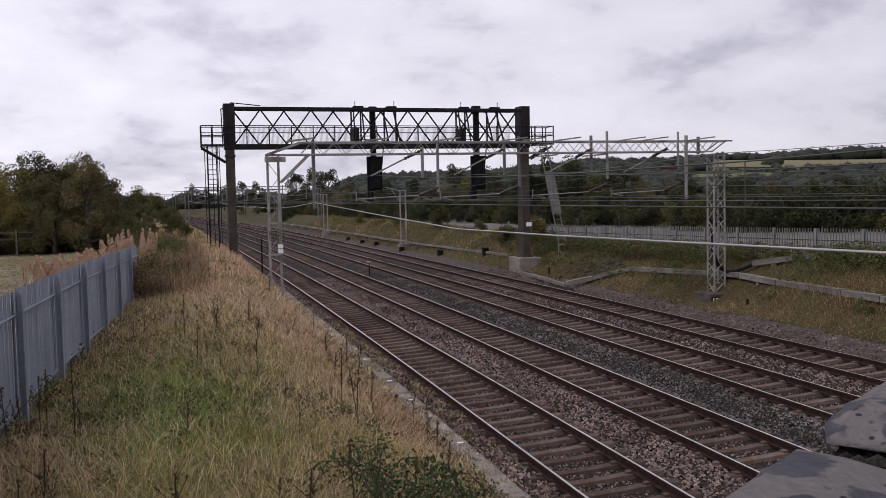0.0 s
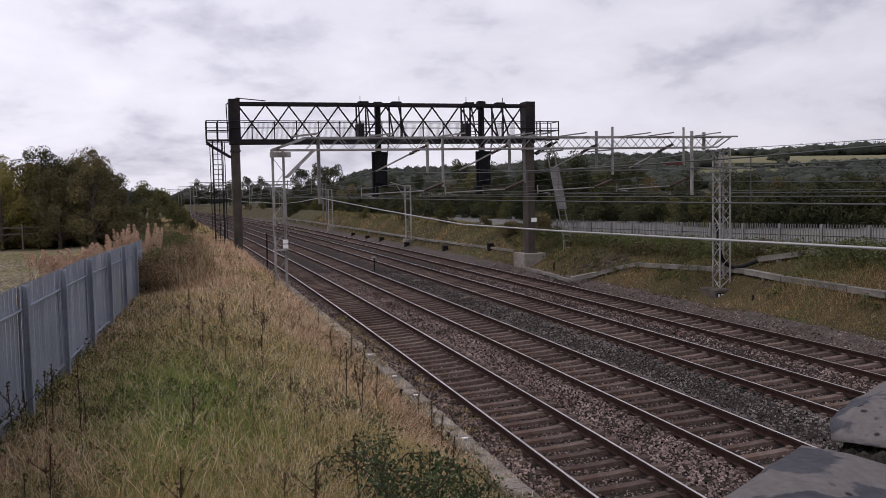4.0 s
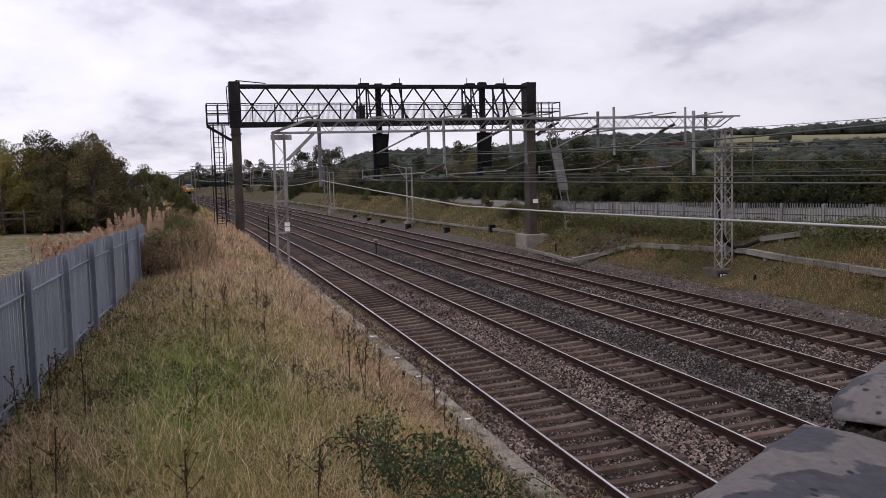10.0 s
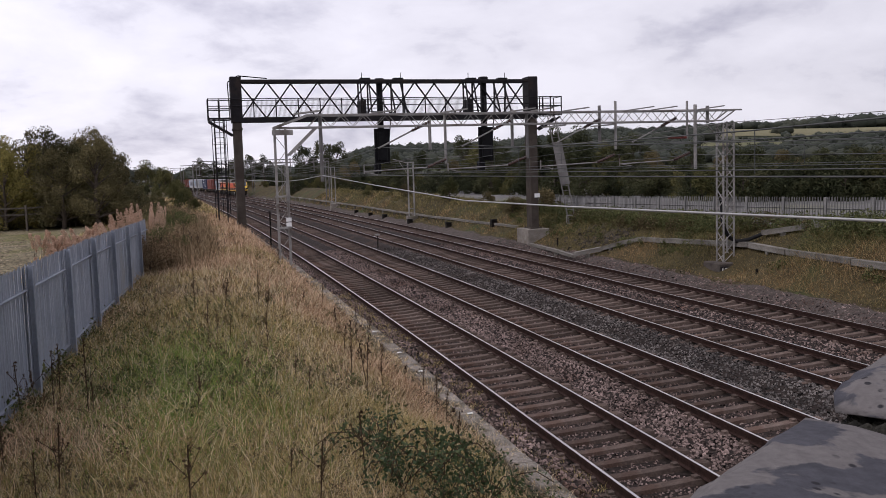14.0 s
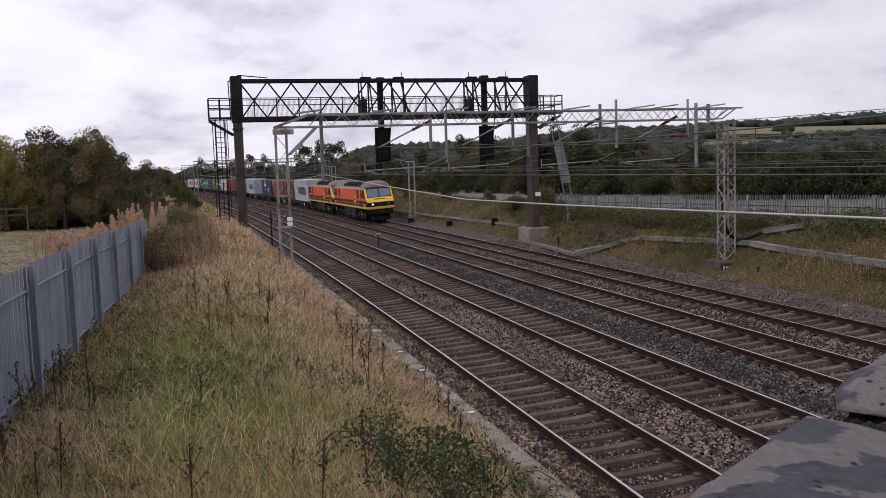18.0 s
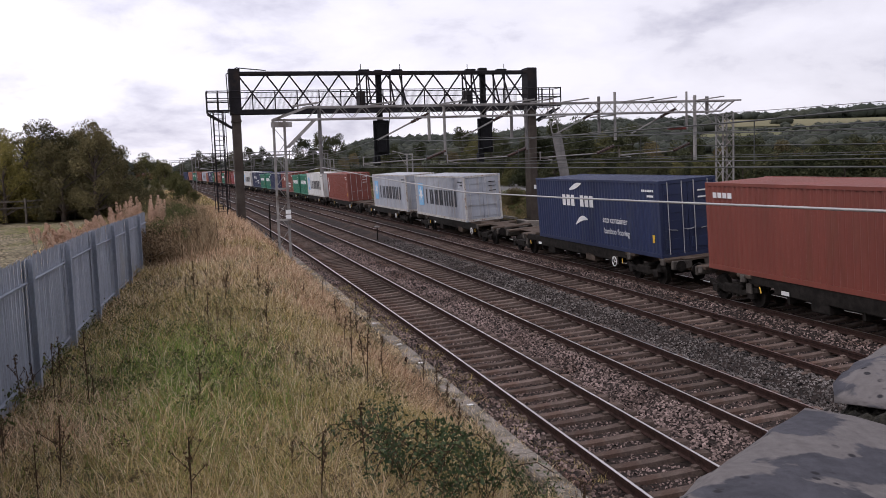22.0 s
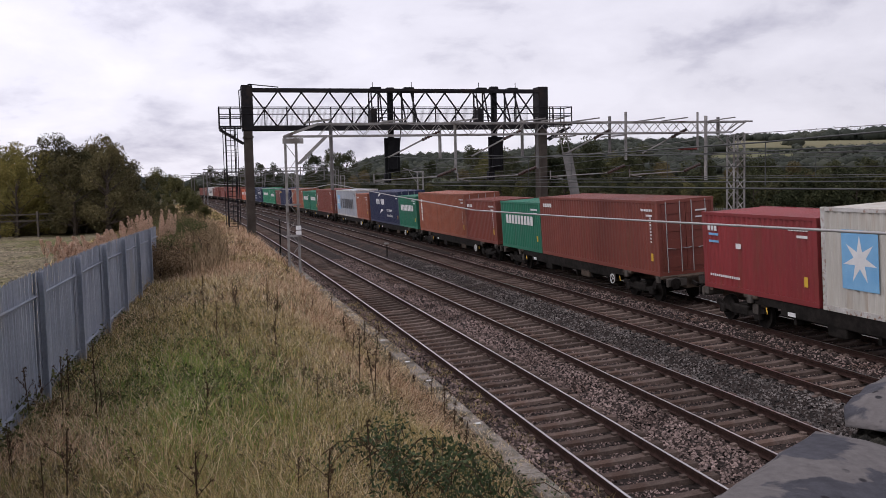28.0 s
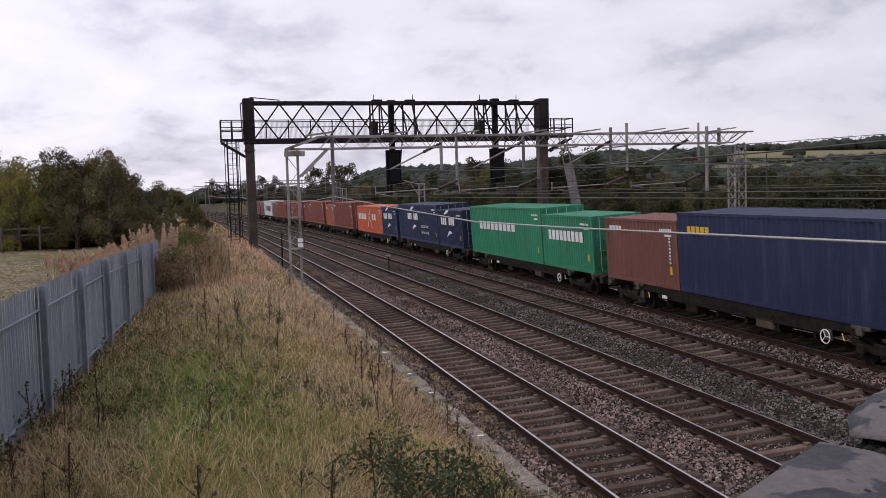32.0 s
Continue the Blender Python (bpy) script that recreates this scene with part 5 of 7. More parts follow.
def container(L, H, color, style):
    key = (L, H, color, style)
    if key in PROTO:
        return PROTO[key]
    mat = PAINT[color]
    feet = 40 if L > 8 else 20
    marks = {"star": "blue star emblem and black bars", "wide": "white lettering bars", "swirl": "white bars and curved strokes", "eco": "white bars, strokes and lettering", "plain": "small white marks",
             "tall": "a column of white lettering bars", "yellow": "yellow lettering bars", "badge": "small white and blue marks", "figure": "white strokes across its side"}[style]
    t = thing("shipping_container", Matrix(), "%s %d-foot container with %s" % (DESCR[color], feet, marks), "container", "containers on the train")
    a, w = L / 2, 1.219
    edge_m = M_rusty if color in ("white", "bluish_white", "cream") else mat
    for side in (-1, 1):
        v, f = corrugated(-a + 0.14, a - 0.14, 0.14, H - 0.09, side * (w - 0.012), -side * 0.046, 0.278)
        part("side_wall", mesh_of("side_wall", v, f, mat), None, t)
        part("bottom_rail", box_bm(-a + 0.1, a - 0.1, min(side * w, side * (w - 0.06)), max(side * w, side * (w - 0.06)), 0.0, 0.15), edge_m, t)
        part("top_rail", box_bm(-a + 0.1, a - 0.1, min(side * w, side * (w - 0.06)), max(side * w, side * (w - 0.06)), H - 0.1, H), edge_m, t)
        for e_ in (-1, 1):
            part("corner_post", box_bm(min(e_ * a, e_ * (a - 0.16)), max(e_ * a, e_ * (a - 0.16)), min(side * w, side * (w - 0.12)), max(side * w, side * (w - 0.12)), 0.0, H, bevel=0.01), edge_m, t)
            for z in (-0.004, H - 0.115):
                part("corner_casting", box_bm(min(e_ * (a + 0.006), e_ * (a - 0.17)), max(e_ * (a + 0.006), e_ * (a - 0.17)), min(side * (w + 0.006), side * (w - 0.15)), max(side * (w + 0.006), side * (w - 0.15)), z, z + 0.119, bevel=0.012), mat, t)
    v, f = corrugated(-a + 0.1, a - 0.1, -w + 0.05, w - 0.05, 0, -0.02, 0.209)
    part("roof", mesh_of("roof", [(x, z, H - 0.012 + y) for x, y, z in v], f, mat), None, t)
    part("floor", box_bm(-a + 0.1, a - 0.1, -w + 0.06, w - 0.06, 0.06, 0.14), M_grime_shade, t)
    v, f = corrugated(-w + 0.12, w - 0.12, 0.14, H - 0.1, 0, 0.045, 0.25)
    part("blind_end", mesh_of("blind_end", [(-a + 0.03 + y, x, z) for x, y, z in v], f, mat), None, t)
    part("door_sill", box_bm(a - 0.12, a, -w + 0.1, w - 0.1, 0.0, 0.15), edge_m, t)
    part("door_header", box_bm(a - 0.12, a, -w + 0.1, w - 0.1, H - 0.13, H), edge_m, t)
    for side in (-1, 1):
        y0, y1 = (0.012, w - 0.13) if side > 0 else (-w + 0.13, -0.012)
        bm = bmesh.new()
        add_box(bm, a - 0.07, a - 0.03, y0, y1, 0.16, H - 0.14)
        door = part("door", bm, mat, t, "panelled end door with lock bars")
        for z in np.linspace(0.3, H - 0.55, 4):
            part("door_panel", box_bm(a - 0.03, a - 0.012, y0 + 0.08, y1 - 0.08, z, z + 0.4 * (H / 2.9), bevel=0.015), mat, door)
        for y in (y0 + 0.24, y1 - 0.24):
            part("lock_bar", bar_bm((a + 0.005, y, 0.1), (a + 0.005, y, H - 0.06), 0.035, round_=8), M_lock, door)
            part("lock_handle", bar_bm((a + 0.02, y, 1.05), (a + 0.02, y - side * 0.35, 1.0), 0.035, 0.02), M_lock, door)
    yo = -w - 0.004
    # small codes near the front top corner and by the doors
    blocks(t, word(a - 1.3, a - 0.35, H - 0.42, H - 0.33, 7), yo, M_inkb if color in ("white", "bluish_white", "cream") else M_inkw, "top_code")
    blocks(t, [(a - 0.9, a - 0.4, H - 0.62, H - 0.54)], yo, M_inkb if color in ("white", "bluish_white", "cream") else M_inkw, "code_bar")
    codes = M_inkb if color in ("white", "bluish_white", "cream") else M_inkw
    for z in (H - 0.5, H - 0.75, H - 1.05):
        v = [(a + 0.006, -0.4, z), (a + 0.006, -0.88, z), (a + 0.006, -0.88, z + 0.055), (a + 0.006, -0.4, z + 0.055)]
        v = [(x + 0.018, -y, zz) for x, y, zz in v]
        part("code_bar", mesh_of("code_bar", v, [(0, 1, 2, 3)], codes), None, t)
    if color not in ("white", "bluish_white"):
        blocks(t, [(a - 0.62, a - 0.45, 0.55, 0.85)], yo, M_inky, "warning_label")
    zc = H * 0.52
    if style == "star":
        blocks(t, [(-a + 0.85, -a + 2.25, zc - 0.80, zc + 0.82)], yo, M_inks, "emblem_square", "light blue emblem square")
        part("emblem_star", star(-a + 1.55, zc + 0.02, 0.66, yo - 0.004), None, t, "white star")
        spec = []
        x = -a + 2.95
        for i, wd in enumerate((1.32, 1.12, 0.95, 1.02, 0.95, 1.1)):
            # each mark is two plain bars
            s_ = 0.31
            spec += [(x, x + s_, zc - 0.62, zc + 0.42), (x + wd - s_, x + wd, zc - 0.62, zc + 0.42)]
            x += wd + 0.17
        blocks(t, spec, yo, M_inkb)
    elif style == "wide":
        n = 9
        x0, x1 = (-a + 1.9, -a + 8.4) if L > 8 else (-a + 0.85, -a + 5.1)
        spec = word(x0, x1, zc + 0.02, zc + 0.50, n, 0.24)
        blocks(t, spec, yo, M_inkw)
    elif style in ("swirl", "eco"):
        x0, x1 = (-a + 3.2, -a + 6.6) if L > 8 else (-a + 0.9, -a + 4.3)
        blocks(t, [r for i, r in enumerate(word(x0, x1, zc + 0.18, zc + 0.68, 7, 0.25)) if i != 3], yo, M_inkw)
        for cx, cz, sg in (((x0 + x1) / 2 - 0.2, zc + 1.0, 1), ((x0 + x1) / 2 + 0.3, zc - 0.5, -1)):
            pts = []
            for i in range(9):
                u = i / 8
                cxx, czz = cx + sg * (u - 0.5) * 1.3, cz + sg * (0.28 * u * u - 0.1)
                pts.append(((cxx, yo, czz), (cxx, yo, czz + 0.05 + 0.22 * math.sin(u * 3.1) * 0.8)))
            vv = [p_ for pr in pts for p_ in pr]
            part("emblem_stroke", mesh_of("emblem_stroke", vv, [(2 * i, 2 * i + 2, 2 * i + 3, 2 * i + 1) for i in range(8)], M_inkw), None, t, "curved white stroke")
        if style == "eco":
            for k_, (words, size_) in enumerate((("eco container", 0.40), ("bamboo flooring", 0.34))):
                cu = bpy.data.curves.new("lettering", "FONT")
                cu.body, cu.size, cu.extrude = words, size_, 0.003
                cu.materials.append(M_inkw)
                ob = new("lettering", cu)
                ob.parent, ob.matrix_basis = t, pose(x1 + 0.75 + 0.1 * k_, yo - 0.004, zc - 0.40 - 0.46 * k_, 90)
        elif L > 8:
            blocks(t, word(x1 + 0.8, x1 + 3.4, zc - 0.35, zc - 0.1, 9), yo, M_inkw)
            blocks(t, word(x1 + 0.9, x1 + 3.3, zc - 0.75, zc - 0.52, 9), yo, M_inkw)
    elif style == "tall":
        blocks(t, [(-a + 0.72, -a + 1.04, H - 0.72 - i * 0.28, H - 0.50 - i * 0.28) for i in range(6)], yo, M_inkw)
        blocks(t, [(a - 0.70, a - 0.63, H - 0.82 - i * 0.11, H - 0.76 - i * 0.11) for i in range(11)], yo, codes, "side_code")
    elif style == "yellow":
        blocks(t, word(-a + 0.7, -a + 2.2, H - 0.78, H - 0.48, 5), yo, M_inky)
    elif style == "badge":
        blocks(t, word(-a + 0.35, -a + 0.95, H - 0.62, H - 0.42, 3), yo, M_inkw)
        blocks(t, [(-a + 0.4, -a + 1.0, H - 0.78, H - 0.70), (-a + 0.4, -a + 1.0, H - 1.02, H - 0.94)], yo, M_inks)
        blocks(t, word(-a + 0.4, -a + 2.2, 0.42, 0.50, 14), yo, M_inkw)
        blocks(t, [(-a + 2.0, -a + 2.3, H - 1.15, H - 0.98)], yo, M_inkw)
    elif style == "figure":
        blocks(t, word(-a + 0.8, -a + 5.0, zc - 0.1, zc + 0.5, 5, 0.3) + word(-a + 7.6, -a + 9.6, zc - 0.1, zc + 0.5, 2, 0.3), yo, M_inkw)
        for x0, z0, x1, z1 in ((5.4, -0.8, 6.6, 0.9), (6.2, 0.2, 7.4, -0.9), (5.6, 0.5, 7.2, 0.4)):
            v = [(-a + x0, yo, zc + z0), (-a + x0 + 0.22, yo, zc + z0), (-a + x1 + 0.16, yo, zc + z1), (-a + x1, yo, zc + z1)]
            part("emblem_stroke", mesh_of("emblem_stroke", v, [(0, 1, 2, 3)], M_inkw), None, t)
    else:
        blocks(t, word(-a + 0.45, -a + 1.6, H - 0.5, H - 0.32, 4), yo, M_inkw)
        blocks(t, [(a - 0.62, a - 0.50, H - 0.72 - i * 0.13, H - 0.65 - i * 0.13) for i in range(8)], yo, codes, "side_code")
    PROTO[key] = t
    return t


# ---------------------------------------------------------------- wagons


def wheel_bm(x, y, side):
    bm = bmesh.new()
    for y0, y1, r in ((y - 0.065, y + 0.065, 0.42), (y - 0.085 if side > 0 else y + 0.055, y - 0.055 if side > 0 else y + 0.085, 0.45), (y - 0.09, y + 0.09, 0.13)):
        bmesh.ops.create_cone(bm, cap_ends=True, segments=20, radius1=r, radius2=r, depth=abs(y1 - y0), matrix=Matrix.Translation((x, (y0 + y1) / 2, 0.42)) @ pose(0, 0, 0, 90))
    return bm


def bogie(t, x, base=2.0):
    g = part("bogie", box_bm(x - 0.25, x + 0.25, -0.95, 0.95, 0.42, 0.72, bevel=0.04), M_grime_shade, t)
    for side in (-1, 1):
        bm = bmesh.new()
        y = side * 1.02
        add_bar(bm, (x - base / 2 - 0.35, y, 0.62), (x - 0.35, y, 0.42), 0.10, 0.16)
        add_bar(bm, (x + base / 2 + 0.35, y, 0.62), (x + 0.35, y, 0.42), 0.10, 0.16)
        add_box(bm, x - 0.5, x + 0.5, y - 0.07, y + 0.07, 0.36, 0.66, bevel=0.03)
        for wx in (x - base / 2, x + base / 2):
            add_box(bm, wx - 0.16, wx + 0.16, y - 0.09, y + 0.09, 0.30, 0.58, bevel=0.03)
        part("side_frame", bm, M_grime_shade, g)
        for k in (-0.22, 0.0, 0.22):
            part("spring", bar_bm((x + k, y, 0.3), (x + k, y, 0.5), 0.14, round_=8), M_grime_shade, g)
        for wx in (x - base / 2, x + base / 2):
            part("wheel", wheel_bm(wx, side * 0.76, side), M_grime_shade, g)
    for wx in (x - base / 2, x + base / 2):
        part("axle", bar_bm((wx, -0.76, 0.42), (wx, 0.76, 0.42), 0.16, round_=8), M_grime_shade, g)
    return g


WAGONS = {}


def wagon(L):
    key = round(L, 1)
    if key in WAGONS:
        return WAGONS[key]
    t = thing("container_wagon", Matrix(), "dark grimy flat container wagon with white handbrake wheel", "wagon", "wagons of the train")
    a = L / 2
    for y in (-1, 1):
        bm = bmesh.new()
        add_box(bm, -a + 3.3, a - 3.3, y * 1.08 - 0.05, y * 1.08 + 0.05, 0.83, DECK - 0.015)
        add_box(bm, -a + 4.6, a - 4.6, y * 1.08 - 0.04, y * 1.08 + 0.04, 0.66, 0.83)
        part("side_sill", bm, M_grime_shade, t)
    part("centre_sill", box_bm(-a, a, -0.28, 0.28, 0.6, DECK - 0.03, bevel=0.02), M_deck, t)
    for e_ in (-1, 1):
        part("deck_plate", box_bm(min(e_ * a, e_ * (a - 3.6)), max(e_ * a, e_ * (a - 3.6)), -0.56, 0.56, DECK - 0.06, DECK - 0.02, bevel=0.01), M_deck, t, "brown deck plate")
        for d0, d1, w_ in ((0.25, 0.85, 1.16), (2.75, 3.5, 1.2)):
            part("outrigger", box_bm(min(e_ * (a - d0), e_ * (a - d1)), max(e_ * (a - d0), e_ * (a - d1)), -w_, w_, DECK - 0.12, DECK - 0.005, bevel=0.02), M_deck, t)
            for y in (-w_, w_):
                part("container_lock", box_bm(e_ * (a - (d0 + d1) / 2) - 0.12, e_ * (a - (d0 + d1) / 2) + 0.12, y - 0.06, y + 0.06, DECK - 0.26, DECK - 0.01, bevel=0.02), M_headst, t)
    n = 6
    for i in range(n + 1):
        x = -a + 3.6 + (L - 7.2) * i / n
        part("cross_bearer", box_bm(x - 0.12, x + 0.12, -1.05, 1.05, 0.74, DECK - 0.03), M_deck, t)
    for e_ in (-1, 1):
        part("headstock", box_bm(min(e_ * a, e_ * (a - 0.14)), max(e_ * a, e_ * (a - 0.14)), -1.08, 1.08, 0.70, DECK - 0.07, bevel=0.03), M_headst, t)
        for y in (-0.86, 0.86):
            b_ = part("buffer", bar_bm((e_ * a, y, 0.92 - 0.06), (e_ * (a + 0.2), y, 0.86), 0.16, round_=10), M_grime_shade, t)
            part("buffer_head", bar_bm((e_ * (a + 0.19), y, 0.86), (e_ * (a + 0.23), y, 0.86), 0.42, round_=14), M_grime_shade, b_)
        part("coupling", bar_bm((e_ * a, 0, 0.82), (e_ * (a + 0.35), 0, 0.76), 0.12), M_grime_shade, t)
        bogie(t, e_ * (a - 2.3))
    part("air_tank", bar_bm((-1.6, 0.3, 0.5), (0.2, 0.3, 0.5), 0.42, round_=12), M_grime_shade, t)
    part("brake_gear", box_bm(-2.9, -2.1, -1.1, -0.6, 0.35, 0.75, bevel=0.03), M_grime_shade, t)
    part("brake_gear", box_bm(1.5, 2.4, -1.12, -0.7, 0.4, 0.75, bevel=0.03), M_deck, t)
    bm = bmesh.new()
    c = Vector((a - 4.6, -1.16, 0.60))
    pts = [c + Vector((0.2 * math.cos(k * math.pi / 8), 0, 0.2 * math.sin(k * math.pi / 8))) for k in range(16)]
    for k in range(16):
        add_bar(bm, pts[k], pts[(k + 1) % 16], 0.024)
    for k in (0, 5, 10):
        add_bar(bm, c, pts[k], 0.02)
    part("handbrake_wheel", bm, M_white, t, "white handbrake wheel")
    for x in (-a + 3.9, a - 3.9):
        part("lever", bar_bm((x, -1.15, 0.78), (x + 0.14, -1.2, 0.60), 0.032, 0.02), M_inky, t, "yellow brake lever")
        part("hanger_plate", box_bm(x - 0.75, x - 0.45, -1.14, -1.10, 0.5, 0.82), M_headst, t)
    part("pipe_run", bar_bm((-a + 4.4, -1.02, 0.62), (a - 4.4, -1.02, 0.62), 0.05, round_=6), M_grime_shade, t)
    for i_ in range(6):
        x = -a + 5.2 + (L - 10.4) * i_ / 5
        part("under_bearer", box_bm(x - 0.06, x + 0.06, -1.06, 1.06, 0.42, 0.72), M_grime_shade, t)
    part("label_board", box_bm(-a + 5.0, -a + 5.35, -1.16, -1.14, 0.68, 0.8), M_inkw, t)
    part("air_pipe", bar_bm((-a + 0.4, -1.0, 0.55), (-a + 2.2, -1.0, 0.5), 0.04, round_=6), M_lock, t)
    WAGONS[key] = t
    return t


M_deck = surface("brown_deck_plate", (0.055, 0.040, 0.031), (0.09, 0.068, 0.053), 3.0, 0.85, fine=0.3, c3=(0.05, 0.04, 0.034), c3_scale=1.5)
M_headst = surface("greyish_headstock", (0.05, 0.044, 0.039), (0.09, 0.08, 0.07), 4.0, 0.8, fine=0.3)

# ---------------------------------------------------------------- locomotives
M_lor = surface("loco_orange", (0.62, 0.072, 0.012), (0.56, 0.06, 0.010), 1.2, 0.42, fine=0.06, c3=(0.36, 0.07, 0.02), c3_scale=1.1, c3_at=(0.6, 0.8))
M_lye = surface("loco_yellow", (0.68, 0.44, 0.03), (0.60, 0.38, 0.03), 1.5, 0.42, fine=0.06, c3=(0.42, 0.28, 0.05), c3_scale=1.3, c3_at=(0.6, 0.8))
M_lbk = surface("loco_black", (0.010, 0.007, 0.007), (0.018, 0.012, 0.012), 2.0, 0.5, spec=0.2)
M_lrf = surface("loco_roof_grey", (0.10, 0.09, 0.08), (0.145, 0.13, 0.115), 1.2, 0.75, fine=0.2, c3=(0.085, 0.072, 0.06), c3_scale=1.0)
M_lst = surface("loco_pale_stripe", (0.50, 0.36, 0.28), (0.44, 0.30, 0.22), 1.5, 0.5)
lampm = bpy.data.materials.new("lit_headlamp")
lampm.use_nodes = True
lb = lampm.node_tree.nodes["Principled BSDF"]
lb.inputs["Emission Color"].default_value, lb.inputs["Emission Strength"].default_value = (1.0, 0.97, 0.9, 1), 4.0


def locomotive():
    t = thing("electric_locomotive", Matrix(), "orange electric locomotive with black stripes, yellow cab front and grey roof", "locomotive", "pair of locomotives")
    zs = [1.02, 1.20, 1.42, 1.50, 1.62, 1.76, 2.10, 2.90, 3.00]
    side_m = [1, 2, 0, 2, 2, 0, 0, 4]
    front_m = [1, 2, 2, 2, 1, 1, 1, 3]
    arch = [(1.30, 0.16), (1.22, 0.42), (1.06, 0.68), (0.80, 0.86), (0.45, 0.965), (0.0, 1.0)]
    ws = [0.0, 0.3, 0.56, 0.60, 0.63, 0.66, 0.70, 0.76, 0.82, 0.88, 0.92, 0.955, 0.975, 1.0]
    us = [-w for w in ws[:0:-1]] + ws

    def xe(z):
        return 8.92 if z < 1.62 else 8.92 - (z - 1.62) * 0.60

    def crest(w):
        """Height of the roof's middle: a well between two cab domes, and a brow over the windscreen."""
        if w <= 0.58:
            return 3.07
        if w < 0.76:
            return 3.07 + 0.57 * math.sin((w - 0.58) / 0.18 * math.pi / 2)
        q = max(0.0, (w - 0.80) / 0.20)
        return 3.06 + 0.58 * math.sqrt(max(0.0, 1 - q * q)) ** 0.9

    def vert(u, j, sgn):
        au = abs(u)
        roof = j >= len(zs)
        z, y = (3.0, 1.36) if roof else (zs[j], 1.37 if zs[j] < 2.5 else 1.355)
        end = xe(z) + (0.10 if roof else 0.0)
        x = u * 8.92 if au <= 0.70 else math.copysign(6.244 + (au - 0.70) / 0.30 * (end - 6.244), u)
        if roof:
            y, k = arch[j - len(zs)]
            z = 3.0 + (crest(au) - 3.0) * k
        y *= 1.0 if au < 0.95 else 0.99 if au < 0.99 else 0.955
        return (x, sgn * y, z)
    verts, faces, mi = [], [], []
    nj, nu = len(zs) + len(arch), len(us)
    for sgn in (-1, 1):
        for u in us:
            verts += [vert(u, j, sgn) for j in range(nj)]
    for k, sgn in enumerate((-1, 1)):
        b = k * nu * nj
        for i in range(nu - 1):
            for j in range(nj - 1):
                q = (b + i * nj + j, b + (i + 1) * nj + j, b + (i + 1) * nj + j + 1, b + i * nj + j + 1)
                faces.append(q if sgn < 0 else q[::-1])
                edge = i in (0, nu - 2)
                mi.append(3 if j >= len(side_m) else (1 if edge and j >= 5 else 2 if edge and j == 2 else side_m[j]))
    for i in (0, nu - 1):
        for j in range(nj - 1):
            a, c = i * nj + j, nu * nj + i * nj + j
            q = (a, a + 1, c + 1, c)
            faces.append(q if i == 0 else q[::-1])
            mi.append(front_m[j] if j < len(front_m) else 3)
    me = mesh_of("body", verts, faces, [M_lor, M_lye, M_lbk, M_lrf, M_lst], mi)
    me.polygons.foreach_set("use_smooth", [k == 3 for k in mi])
    part("body", me, None, t)
    part("floor", box_bm(-8.8, 8.8, -1.3, 1.3, 0.96, 1.03), M_grime_shade, t)
    for e_ in (-1, 1):
        # windscreen, two panes in a dark surround, and the yellow valance below
        v = [(e_ * (xe(z) + 0.006), y, z) for z, w in ((2.08, 1.20), (2.93, 1.17)) for y in (-w, w)]
        part("screen_surround", mesh_of("screen_surround", v, [(0, 1, 3, 2)], M_lbk), None, t)
        part("valance", box_bm(min(e_ * 8.3, e_ * 8.91), max(e_ * 8.3, e_ * 8.91), -1.29, 1.29, 0.95, 1.03, bevel=0.03), M_lye, t, "yellow valance above the buffers")
        for s_ in (-1, 1):
            z0, z1 = 2.14, 2.87
            v = []
            for z, w in ((z0, 1.14), (z1, 1.10)):
                for y in ((0.05, w) if s_ > 0 else (-w, -0.05)):
                    v.append((e_ * (xe(z) + 0.012), y, z))
            part("windscreen_pane", mesh_of("windscreen_pane", v, [(0, 1, 3, 2)], M_screen), None, t, "windscreen pane with sky reflection in its blue colour")
            part("lamp_cluster", box_bm(min(e_ * 8.90, e_ * 8.95), max(e_ * 8.90, e_ * 8.95), s_ * 0.86 - 0.27, s_ * 0.86 + 0.27, 1.32, 1.52, bevel=0.01), M_lbk, t)
            part("headlamp", bar_bm((e_ * 8.95, s_ * 0.78, 1.42), (e_ * 8.962, s_ * 0.78, 1.42), 0.12, round_=12), lampm if e_ > 0 and s_ < 0 else M_lock, t, "lit headlamp" if e_ > 0 and s_ < 0 else "headlamp")
            bf = part("buffer", bar_bm((e_ * 8.85, s_ * 0.87, 1.04), (e_ * 9.3, s_ * 0.87, 1.04), 0.2, round_=12), M_grime_shade, t)
            part("buffer_head", bar_bm((e_ * 9.28, s_ * 0.87, 1.04), (e_ * 9.36, s_ * 0.87, 1.04), 0.44, round_=16), M_grime_shade, bf)
            # side window, door window, door lines and grille
            y = s_ * 1.378
            for x0, x1, z0, z1, nm, m_ in ((6.52, 6.84, 2.06, 2.8, "door_window", M_glass), (4.5, 5.4, 1.98, 2.84, "side_grille", M_lbk)):
                xa, xb = sorted((e_ * x0, e_ * x1))
                part(nm, box_bm(xa, xb, y - 0.008, y + 0.008, z0, z1, bevel=0.006), m_, t)
            v = [(e_ * 7.2, y, 2.02), (e_ * (xe(2.02) - 0.40), y, 2.02), (e_ * (xe(2.86) - 0.36), y, 2.86), (e_ * 7.2, y, 2.86)]
            v += [(a_, y - s_ * 0.02, b_) for a_, _, b_ in v]
            part("cab_side_window", mesh_of("cab_side_window", v, [(0, 1, 2, 3), (4, 7, 6, 5), (0, 4, 5, 1), (1, 5, 6, 2), (2, 6, 7, 3), (3, 7, 4, 0)], M_glass), None, t)
